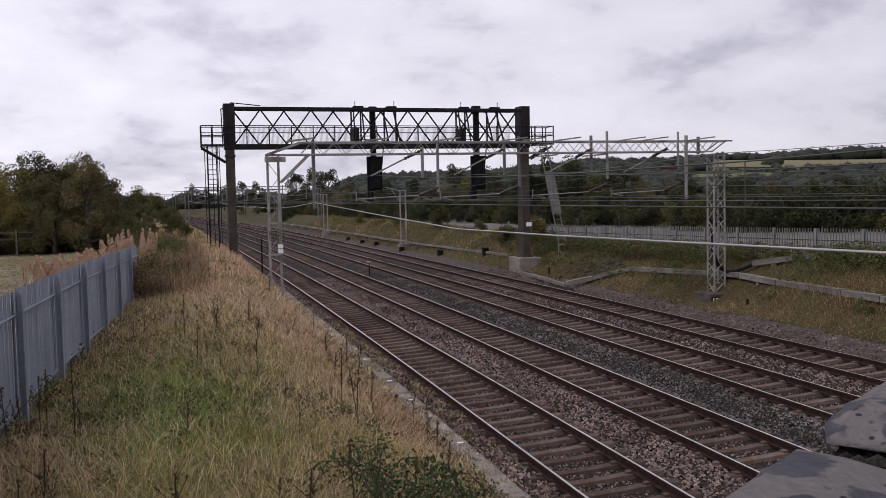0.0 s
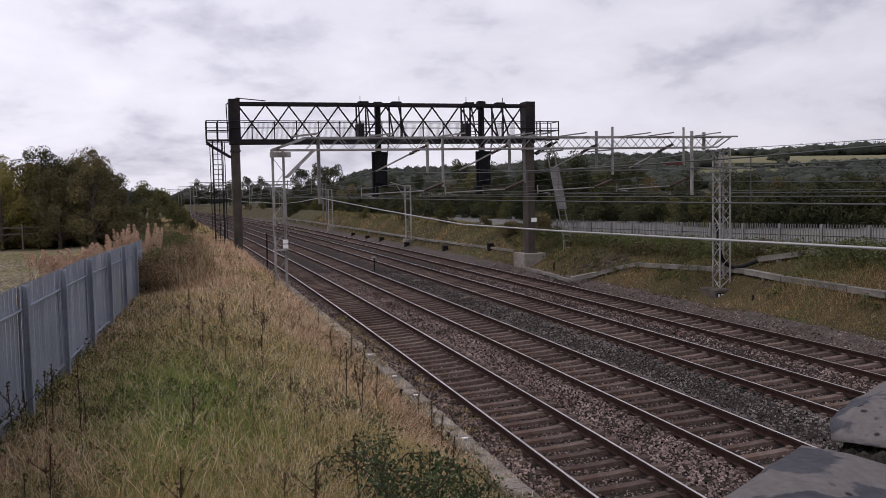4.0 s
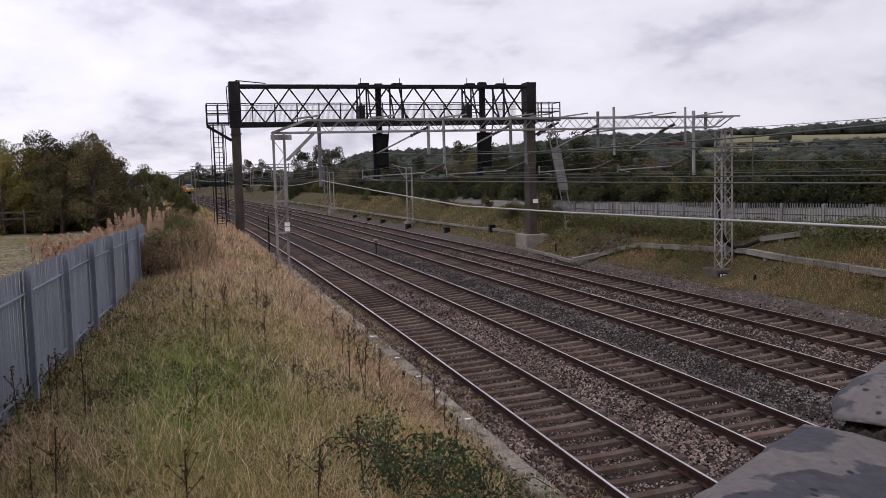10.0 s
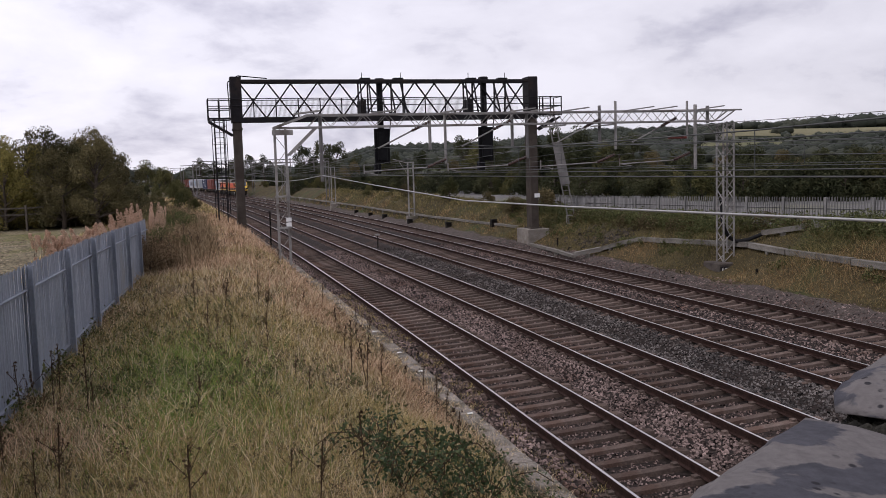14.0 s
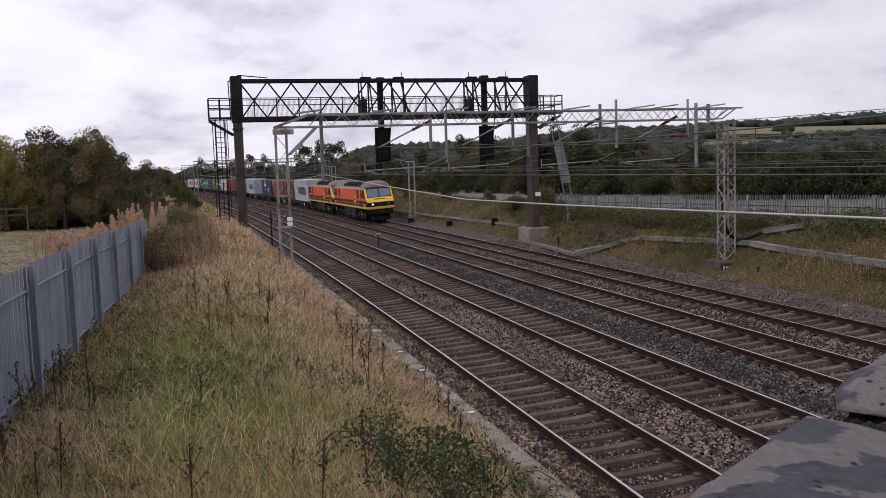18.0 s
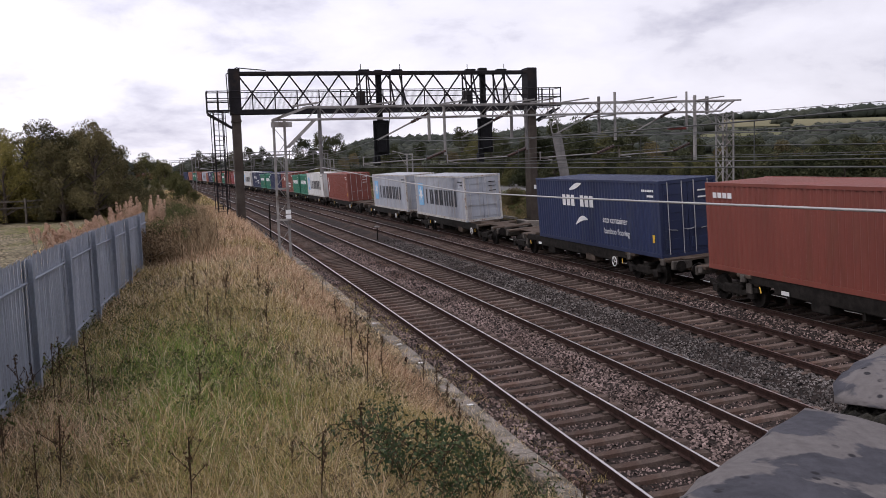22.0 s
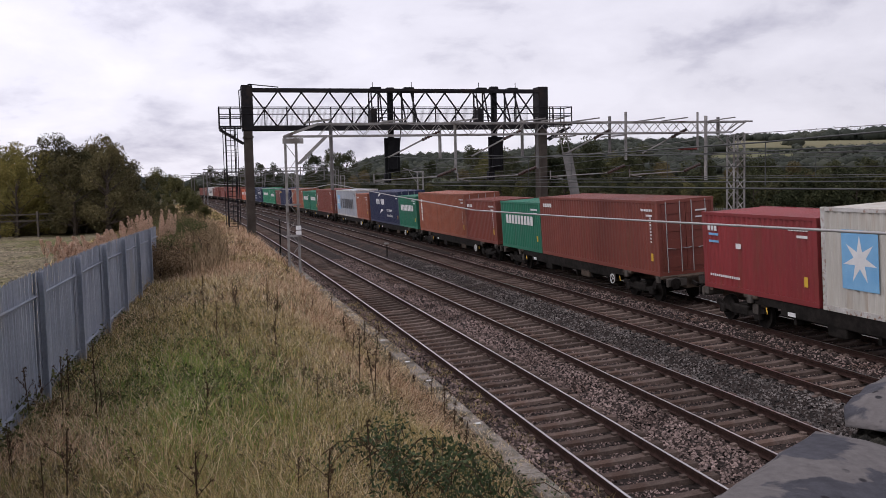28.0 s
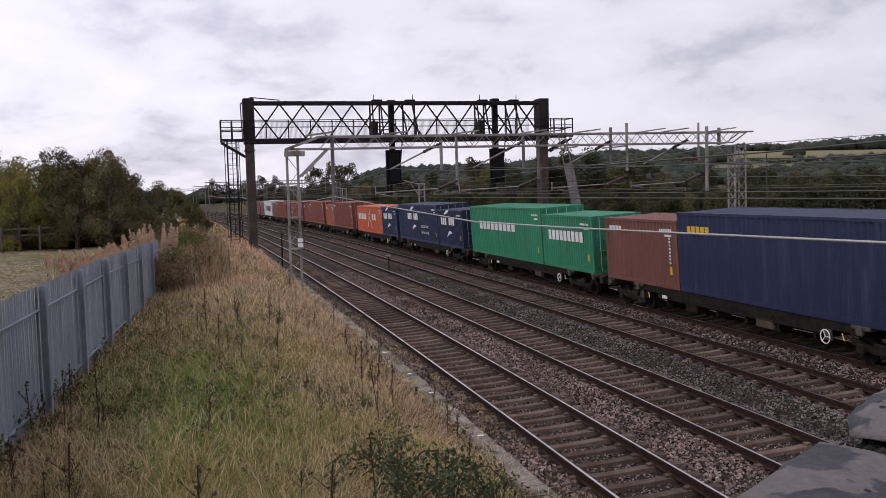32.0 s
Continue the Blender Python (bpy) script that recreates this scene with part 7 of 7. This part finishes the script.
def blades(name, s, o, h, w, lean, seed, mat, label, base=None):
    """Bent two-piece blades standing at plan places (arrays)."""
    rs = np.random.default_rng(seed)
    n = len(s)
    ph = np.interp(s, SS, PHI)
    x = np.interp(s, SS, LX) + o * np.cos(ph)
    y = np.interp(s, SS, LY) + o * np.sin(ph)
    if base is None:
        i = np.clip(np.searchsorted(gx, x) - 1, 0, nx - 2)
        j = np.clip(np.searchsorted(gy, y) - 1, 0, ny - 2)
        Z = gz.reshape(ny, nx)
        u, v = (x - gx[i]) / (gx[i + 1] - gx[i]), (y - gy[j]) / (gy[j + 1] - gy[j])
        z = (Z[j, i] * (1 - u) + Z[j, i + 1] * u) * (1 - v) + (Z[j + 1, i] * (1 - u) + Z[j + 1, i + 1] * u) * v
    else:
        z = base
    a = rs.uniform(0, 6.283, n)
    t1 = lean * rs.random(n) ** 0.65
    t2 = np.minimum(t1 + rs.uniform(0.1, 0.9, n), 1.75)
    dx, dy = np.cos(a), np.sin(a)
    b = rs.uniform(0, 6.283, n)
    wx, wy = np.cos(b) * w / 2, np.sin(b) * w / 2
    p0 = np.stack([x, y, z - 0.02], 1)
    h1, h2 = h * 0.55, h * 0.5
    p1 = p0 + np.stack([dx * np.sin(t1) * h1, dy * np.sin(t1) * h1, np.cos(t1) * h1], 1)
    p2 = p1 + np.stack([dx * np.sin(t2) * h2, dy * np.sin(t2) * h2, np.cos(t2) * h2], 1)
    wv_ = np.stack([wx, wy, np.zeros(n)], 1)
    V = np.stack([p0 - wv_, p0 + wv_, p1 + wv_ * 0.8, p1 - wv_ * 0.8, p2 + wv_ * 0.25, p2 - wv_ * 0.25], 1).reshape(-1, 3)
    k = np.arange(n)[:, None] * 6
    F = np.concatenate([k + np.array([[0, 1, 2, 3]]), k + np.array([[3, 2, 4, 5]])], 0)
    ob = new(name, fast_mesh(name, V, F, mat))
    return tagged(ob, label, "grass", kind="stuff")


def field_noise(s, o, f, seed):
    return np.array([noise.noise(Vector((a * f, b * f, seed * 7.3))) for a, b in zip(s, o)])


def scatter(n, s0, s1, o0, o1, seed, power=1.0):
    rs = np.random.default_rng(seed)
    return s0 + (s1 - s0) * rs.random(n) ** power, rs.uniform(o0, o1, n), rs


def tufts(n, s0, s1, o0, o1, seed, per=12, wide=0.05):
    """Places of blades that stand together in tufts."""
    s, o, rs = scatter(n // per, s0, s1, o0, o1, seed)
    s, o = np.repeat(s, per), np.repeat(o, per)
    return s + rs.normal(0, wide, len(s)), np.minimum(o + rs.normal(0, wide, len(s)), o1), rs


for lo, hi, dens, wid, seed in ((6.5, 11, 2600, 0.0042, 1), (11, 15, 1900, 0.0055, 5), (15, 22, 1050, 0.008, 2), (22, 36, 480, 0.012, 3), (36, 66, 170, 0.022, 4)):
    o0, o1 = -10.4, -2.4
    s, o, rs = tufts(int((hi - lo) * (o1 - o0) * dens), lo, hi, o0, o1, seed, wide=0.04 + 0.05 * (lo > 14))
    n = len(s)
    nz = field_noise(s, o, 0.28, 1) + 0.5 * field_noise(s, o, 0.9, 2)
    edge = np.clip((o + 5.0) / 2.6, 0, 1)                                       # drier towards the track
    pick = nz + edge * 0.55 + 0.03 + np.clip((s - 20) / 25, 0, 0.6) + rs.normal(0, 0.3, n)
    green = (np.exp(-(((s - 15.0) / 4.2) ** 2 + ((o + 7.2) / 1.5) ** 2)) > rs.random(n) * 1.1)
    kind = np.where(green, 3, np.where(pick > 0.42, 1, np.where(pick > 0.02, 0, 2)))
    tall = 0.15 + 0.15 * (field_noise(s, o, 0.5, 3) + 0.4) + 0.12 * (kind == 1)
    h = np.clip(tall * rs.uniform(0.5, 1.4, n), 0.08, 0.6) * np.interp(o, [-3.9, -3.2, -2.5], [1.0, 0.55, 0.22])
    for k, (m_, nm, lb_) in enumerate(((G_straw, "straw_grass", "tangled straw-coloured dry grass on the embankment"), (G_red, "reddish_grass", "reddish dry grass along the track edge"),
                                       (G_olive, "olive_grass", "coarse olive green grass on the embankment"), (G_green, "green_grass", "patch of fresh green grass"))):
        q = kind == k
        if q.sum() > 10:
            blades(nm, s[q], o[q], h[q] * (0.85 if k == 3 else 1.0), wid * rs.uniform(0.7, 1.6, q.sum()), 1.75, seed * 10 + k, m_, lb_)

# long pale stems over the rest
s, o, rs = scatter(36000, 6.5, 30, -9.2, -2.6, 91, 1.5)
blades("pale_stems", s, o, rs.uniform(0.15, 0.45, 36000), np.interp(s, [7, 30], [0.0035, 0.009]), 1.9, 92, leafy("bleached_stems", [(0.33, 0.26, 0.15), (0.48, 0.39, 0.25), (0.68, 0.57, 0.40)], 0.8, 0.4, 0.5, 0.3), "long bleached grass stems")

# grass creeping over the edging and between it and the rail
s, o, rs = tufts(12000, 6.5, 44, -2.5, -1.98, 93, 16, 0.05)
blades("edging_grass", s, np.minimum(o - 0.02, -1.96), rs.uniform(0.04, 0.16, len(s)), np.interp(s, [7, 40], [0.005, 0.014]), 1.7, 94, G_straw, "dry grass creeping over the concrete edging", base=np.full(len(s), 0.29))
s, o, rs = tufts(9000, 6.5, 40, -1.9, -0.85, 95, 24, 0.07)
blades("cess_grass", s, o, rs.uniform(0.06, 0.24, len(s)), np.interp(s, [7, 40], [0.005, 0.014]), 1.5, 96, G_olive, "weeds and grass beside the near rail", base=np.full(len(s), -0.24))
# tall dead growth past the end of the fence
s, o, rs = tufts(9000, 29.5, 56, -10.4, -6.4, 97, 9, 0.16)
blades("dead_reeds", s, o, rs.uniform(0.4, 1.05, len(s)), rs.uniform(0.012, 0.03, len(s)), 0.6, 98, leafy("dead_reed_stems", [(0.10, 0.07, 0.04), (0.20, 0.145, 0.085), (0.38, 0.29, 0.185)], 0.9, 0.25, 0.6, 0.3), "tall brown dead stems beyond the fence")

# far bank and verges
G_dry = leafy("bank_straw", [(0.13, 0.095, 0.04), (0.27, 0.20, 0.09), (0.48, 0.37, 0.20)], 0.8, 0.25, 0.5, 0.3)
G_bank = leafy("bank_olive_grass", [(0.065, 0.06, 0.025), (0.145, 0.122, 0.05), (0.27, 0.22, 0.105)], 0.8, 0.25, 0.5, 0.3)
G_rust = leafy("bank_rusty_grass", [(0.14, 0.085, 0.04), (0.27, 0.175, 0.085), (0.43, 0.30, 0.165)], 0.8, 0.25, 0.5, 0.3)
for lo, hi, o0, o1, dens, wid, seed in ((14, 62, 14.2, 18.4, 420, 0.011, 21), (62, 150, 14.2, 18.4, 80, 0.034, 22), (30, 70, 18.7, 20.5, 40, 0.04, 23), (66, 130, -12, -2.4, 22, 0.06, 24), (8, 62, -12.5, -10.3, 40, 0.03, 25)):
    n = int((hi - lo) * (o1 - o0) * dens)
    s, o, rs = scatter(n, lo, hi, o0, o1, seed)
    nz = field_noise(s, o, 0.25, 5) + rs.normal(0, 0.2, n)
    nz += np.interp(o, [14.2, 15.5, 16.4, 17.5], [0.34, 0.24, -0.12, -0.3]) * (o > 13)
    nz -= 0.22 * (o > 13) * np.clip((s - 45) / 20, 0.35, 1)
    h = np.clip(0.26 + 0.2 * field_noise(s, o, 0.4, 6), 0.1, 0.5) * rs.uniform(0.6, 1.3, n)
    bare = (s > 33) & (s < 37.6) & (o > 14.3) & (o < 18.0)
    h = np.where(bare & (o > 15.4), h * 0.4, np.where(bare & (s > 35.3) & (o < 15.5), h * 0.25, h))
    low = np.where((o > 13) & (o < 15.2), 0.7, np.where((o > 16.8) & (o < 18.4), 1.5, 1.0))
    for k, m_ in enumerate((G_dry, G_bank, G_rust) if o0 > 13 else (G_straw, G_olive, G_red)):
        q = (np.where(nz > 0.12, 0, np.where(nz > -0.22, 1, 1)) == k) if k < 2 else (nz > 0.30)
        if k == 0:
            q &= nz <= 0.30
        blades(("straw_grass", "olive_grass", "reddish_grass")[k], s[q], o[q], (h * low)[q], wid * rs.uniform(0.7, 1.4, q.sum()), 1.35, seed * 10 + k, m_, "rough autumn grass on the bank")

# broad-leaved weeds: low patches in the near grass, taller along the fence on the bank
L_weed = leafy("dull_green_weeds", [(0.042, 0.05, 0.019), (0.08, 0.09, 0.034), (0.14, 0.14, 0.058)], 0.8, 0.15, 1.2, 0.4)
L_dead = leafy("brown_weeds", [(0.045, 0.032, 0.018), (0.09, 0.066, 0.036), (0.16, 0.12, 0.07)], 0.9, 0.15, 1.2, 0.4)


def weed_bed(name, n, s0, s1, o0, o1, r, leaf, per, mat, label, seed, keep):
    """Tufts of leaves over a stretch of the plan, where the noise lets them grow."""
    s, o, rs = scatter(n, s0, s1, o0, o1, seed)
    q = field_noise(s, o, 0.45, seed) + rs.normal(0, 0.12, n) > keep
    q &= ~((s > 33) & (s < 37.6) & (o > 14.3) & (o < 17.6))
    cen = []
    for a, b in zip(s[q], o[q]):
        g = on_ground(float(a), float(b))
        cen.append((g.x, g.y, g.z + r * 0.55))
    v, f = leaf_cloud(rs, np.array(cen), r * rs.uniform(0.6, 1.3, len(cen)), len(cen) * per, leaf, 0.9)
    return tagged(new(name, fast_mesh(name, v, f, mat)), label, "weeds", kind="stuff")


weed_bed("low_weeds", 480, 7, 26, -9.6, -2.8, 0.16, 0.022, 60, L_weed, "low dull green weeds among the dry grass", 51, 0.05)
weed_bed("low_weeds", 420, 7, 24, -9.6, -3.2, 0.14, 0.018, 60, L_dead, "brown dead weeds among the dry grass", 52, 0.05)
weed_bed("edge_weeds", 260, 9, 34, -9.9, -9.0, 0.24, 0.03, 90, L_weed, "dark weeds along the foot of the steel fence", 53, -0.3)
weed_bed("bank_weeds", 950, 14, 70, 16.9, 18.35, 0.55, 0.05, 100, L_weed, "tall green weeds along the fence on the bank", 54, -0.35)
weed_bed("bank_weeds", 420, 14, 70, 16.7, 18.35, 0.50, 0.05, 90, L_dead, "tall brown weeds along the fence on the bank", 55, -0.1)
weed_bed("bank_undergrowth", 420, 14, 66, 14.9, 17.0, 0.26, 0.045, 70, L_weed, "dark undergrowth in the grass of the bank", 56, 0.05)

# clods on the field, rubble on the bank
def clods(name, xy, lo, hi, mat, label, seed):
    """Angular lumps lying on the ground at places in the plane."""
    cr = np.random.default_rng(seed)
    n = len(xy)
    z = np.array([ground_z(a, b) for a, b in xy])
    hull = np.array([(1, 0, -0.4), (-0.5, 0.87, -0.4), (-0.6, -0.8, -0.4), (0.5, 0.1, 0.5), (-0.4, 0.4, 0.6), (-0.3, -0.5, 0.45)])
    v = hull[None] * cr.uniform(lo, hi, n)[:, None, None] * (1, 1, 0.75)
    a = cr.uniform(0, 6.28, n)[:, None]
    v = np.stack([v[..., 0] * np.cos(a) - v[..., 1] * np.sin(a), v[..., 0] * np.sin(a) + v[..., 1] * np.cos(a), v[..., 2]], -1)
    v = (v + np.concatenate([xy, z[:, None] + 0.01], 1)[:, None]).reshape(-1, 3)
    tri = np.array([(0, 1, 4), (0, 4, 3), (1, 2, 5), (1, 5, 4), (2, 0, 3), (2, 3, 5), (3, 4, 5)])
    f = (np.arange(n)[:, None, None] * 6 + tri[None]).reshape(-1, 3)
    return tagged(new(name, fast_mesh(name, v, f, mat)), label, "stones", kind="stuff")


rs = np.random.default_rng(77)
spots = np.stack([rs.uniform(-26, -7.5, 9000), 11 + 34 * rs.random(9000) ** 1.3], 1)
spots = spots[spots[:, 0] < -5.9 - 0.2326 * (spots[:, 1] - 11.7)]
M_clod = surface("pale_clods", (0.13, 0.105, 0.07), (0.24, 0.20, 0.145), 0.8, 0.95, island=0.6, coords="Position")
clods("field_clods", spots, 0.02, 0.07, M_clod, "pale clods and stones scattered on the field", 78)
M_rubble = surface("dark_rubble", (0.03, 0.025, 0.02), (0.065, 0.054, 0.043), 0.8, 0.95, island=0.7, coords="Position")
spots = []
for i in range(420):
    p = P(49.5 + float(rs.normal(0, 1.7)), 16.0 + float(rs.normal(0, 0.7)))
    spots.append((p.x, p.y))
clods("bank_rubble", np.array(spots), 0.08, 0.24, M_rubble, "heap of dark broken stone on the bank", 79)

# ---------------------------------------------------------------- stalks, plumes and brambles
M_stalk = surface("dead_stalk", (0.035, 0.022, 0.014), (0.065, 0.042, 0.026), 20.0, 0.95, coords="Position")
L_seed = leafy("dark_seed_heads", [(0.03, 0.019, 0.012), (0.06, 0.039, 0.024), (0.10, 0.066, 0.042)], 0.95, 0.1)
L_dock = leafy("brown_dead_leaves", [(0.10, 0.066, 0.036), (0.20, 0.14, 0.085), (0.36, 0.27, 0.17)], 0.95, 0.3, 1.5, 0.3)
L_plume = leafy("pinkish_seed_plumes", [(0.30, 0.19, 0.13), (0.48, 0.33, 0.24), (0.66, 0.50, 0.39)], 0.95, 0.45)
L_bramble = leafy("bramble_leaves", [(0.022, 0.036, 0.016), (0.042, 0.064, 0.028), (0.08, 0.10, 0.045)], 0.45, 0.15, 2.0)


def stalk_kind(seed, h):
    rs = np.random.default_rng(seed)
    bm = bmesh.new()
    lean = Vector((rs.uniform(-0.12, 0.12), rs.uniform(-0.12, 0.12), 1)) * h
    add_bar(bm, (0, 0, -0.05), lean, 0.012, round_=5)
    cen, rad = [], []
    for i in range(9):
        u = 0.45 + 0.55 * i / 8
        c = lean * u
        cen.append((c.x + rs.uniform(-0.03, 0.03), c.y + rs.uniform(-0.03, 0.03), c.z))
        rad.append(0.024 * (1.3 - u * 0.6))
    for i in range(4):
        c = lean * rs.uniform(0.3, 0.8)
        tip = c + Vector((rs.uniform(-0.13, 0.13), rs.uniform(-0.13, 0.13), 0.15))
        add_bar(bm, c, tip, 0.007, round_=4)
        cen.append(tuple(tip))
        rad.append(0.02)
    me = bpy.data.meshes.new("stem")
    bm.to_mesh(me)
    bm.free()
    me.materials.append(M_stalk)
    v, f = leaf_cloud(rs, np.array(cen), np.array(rad), 150, 0.012)
    return me, fast_mesh("seed_head", v, f, L_seed)


STALKS = [stalk_kind(31 + i, h) for i, h in enumerate((0.75, 0.6, 0.9))]
rs = np.random.default_rng(5)
for i in range(64):
    if i < 40:
        s, o = float(rs.uniform(9.5, 24)), float(rs.uniform(-8.0, -3.2))
    elif i < 54:
        s, o = float(rs.uniform(9, 16)), float(rs.uniform(-9.3, -8.2))
    else:
        s, o = float(rs.uniform(24, 40)), float(rs.uniform(-8.0, -3.6))
    c = on_ground(s, o)
    t = thing("dead_dock_stalk", pose(c.x, c.y, c.z, 0, 0, float(rs.uniform(0, 360))) @ Matrix.Diagonal((*[float(rs.uniform(0.6, 1.1))] * 3, 1)), "dark dead dock stalk with seed heads in grass", "weed", "dead stalks")
    part("stem", STALKS[i % 3][0], None, t)
    part("seed_head", STALKS[i % 3][1], None, t)["kind"] = "stuff"


def plume_clump(seed, upright):
    """Stems with long fluffy heads that bow over."""
    rs = np.random.default_rng(seed)
    bm = bmesh.new()
    cen, rad = [], []
    for i in range(9):
        x, y = rs.uniform(-0.6, 0.6, 2)
        h = rs.uniform(0.95, 1.5)
        tip = Vector((x + rs.uniform(-0.12, 0.12), y + rs.uniform(-0.12, 0.12), h))
        add_bar(bm, (x, y, -0.1), tip, 0.012, round_=4)
        a = rs.uniform(0, 6.28)
        reach, drop = (rs.uniform(0.02, 0.12), rs.uniform(-0.35, -0.2)) if upright else (rs.uniform(0.15, 0.34), rs.uniform(-0.05, 0.22))
        for k in range(14):
            u = k / 13
            c = tip + Vector((math.cos(a) * reach * u, math.sin(a) * reach * u, 0.22 * math.sin(u * 1.9) - drop * u * u))
            cen.append(tuple(c - Vector((0, 0, 0.25 * (1 - u)))))
            rad.append(0.075 * math.sin(0.5 + 2.3 * u) + 0.012)
    me = bpy.data.meshes.new("stem")
    bm.to_mesh(me)
    bm.free()
    me.materials.append(M_stalk)
    v, f = leaf_cloud(rs, np.array(cen), np.array(rad), 4200, 0.02)
    return me, fast_mesh("plume", v, f, L_plume)


PLUMES = [plume_clump(41, False), plume_clump(42, False), plume_clump(43, False), plume_clump(44, True)]
rs = np.random.default_rng(6)
for i in range(30):
    u = i / 25
    if i < 17 or i > 20:
        u = u if i < 17 else (i - 20) / 14
        x, y = -10.4 - 1.1 * u + float(rs.uniform(-0.8, 0.8)), 24.0 + 10.5 * u + float(rs.uniform(-0.7, 0.7))
        size = float(rs.uniform(0.65, 0.9))
    else:
        x, y = -10.6 + float(rs.uniform(-0.45, 0.35)), 30.2 + float(rs.uniform(-0.8, 0.8))
        size = float(rs.uniform(0.85, 1.0))
    t = thing("plume_grass", pose(x, y, ground_z(x, y), 0, 0, float(rs.uniform(0, 360))) @ Matrix.Diagonal((size, size, size, 1)), "clump of pinkish fluffy seed plumes behind the fence", "plant", "seed plumes")
    kind = 3 if 17 <= i <= 20 else i % 3
    part("stem", PLUMES[kind][0], None, t)
    part("plume", PLUMES[kind][1], None, t)

# brown dock and bramble thicket at the end of the fence
W_brown = [tree_parts(61 + i, 1.3, 1.0, 3000, 0.028, L, low=0.0) for i, L in enumerate((L_weed, L_dock))]
rs = np.random.default_rng(8)
for i in range(30):
    s, o = float(rs.uniform(29, 58)), float(rs.uniform(-10.2, -6.6))
    if i < 14:
        s, o = float(rs.uniform(29, 36)), float(rs.uniform(-9.2, -7.6))
    c = on_ground(s, o)
    size = float(rs.uniform(0.6, 1.05))
    tree_thing("dead_weed_clump", W_brown[i % 2], c.x, c.y, c.z, size, float(rs.uniform(0, 360)), "clump of brown dead weeds beyond the fence", "weeds", "dead weeds")


def bramble(seed):
    rs = np.random.default_rng(seed)
    bm = bmesh.new()
    cen, rad = [], []
    for i in range(10):
        a, r = rs.uniform(0, 6.28), rs.uniform(0.3, 0.8)
        prev = Vector((rs.uniform(-0.1, 0.1), rs.uniform(-0.1, 0.1), 0))
        for k in range(1, 5):
            u = k / 4
            p = Vector((math.cos(a) * r * u, math.sin(a) * r * u, 0.42 * math.sin(u * 2.4)))
            add_bar(bm, prev, p, 0.010, round_=4)
            prev = p
            cen.append(tuple(p))
            rad.append(0.12)
    me = bpy.data.meshes.new("canes")
    bm.to_mesh(me)
    bm.free()
    me.materials.append(M_stalk)
    v, f = leaf_cloud(rs, np.array(cen), np.array(rad), 520, 0.026, 0.8)
    return me, fast_mesh("leaves", v, f, L_bramble)


BRAMBLES = [bramble(71), bramble(72)]
for i, (x, y, size) in enumerate(((-0.7, 9.3, 1.0), (-0.2, 9.0, 1.1), (-0.5, 8.4, 0.9), (0.3, 8.5, 0.9), (0.7, 9.0, 0.6), (0.0, 8.0, 0.8))):
    t = thing("bramble", pose(x, y, ground_z(x, y) + 0.05, 0, 0, i * 67) @ Matrix.Diagonal((size, size, size, 1)), "dark green bramble bush in the rough grass", "bramble", "brambles")
    part("cane", BRAMBLES[i % 2][0], None, t)["kind"] = "stuff"
    part("foliage", BRAMBLES[i % 2][1], None, t)["kind"] = "stuff"


def motions():
    """The train runs past at an even speed."""
    for ob, u, z in MOVING:
        walk(ob, ride(u, z))


motions()
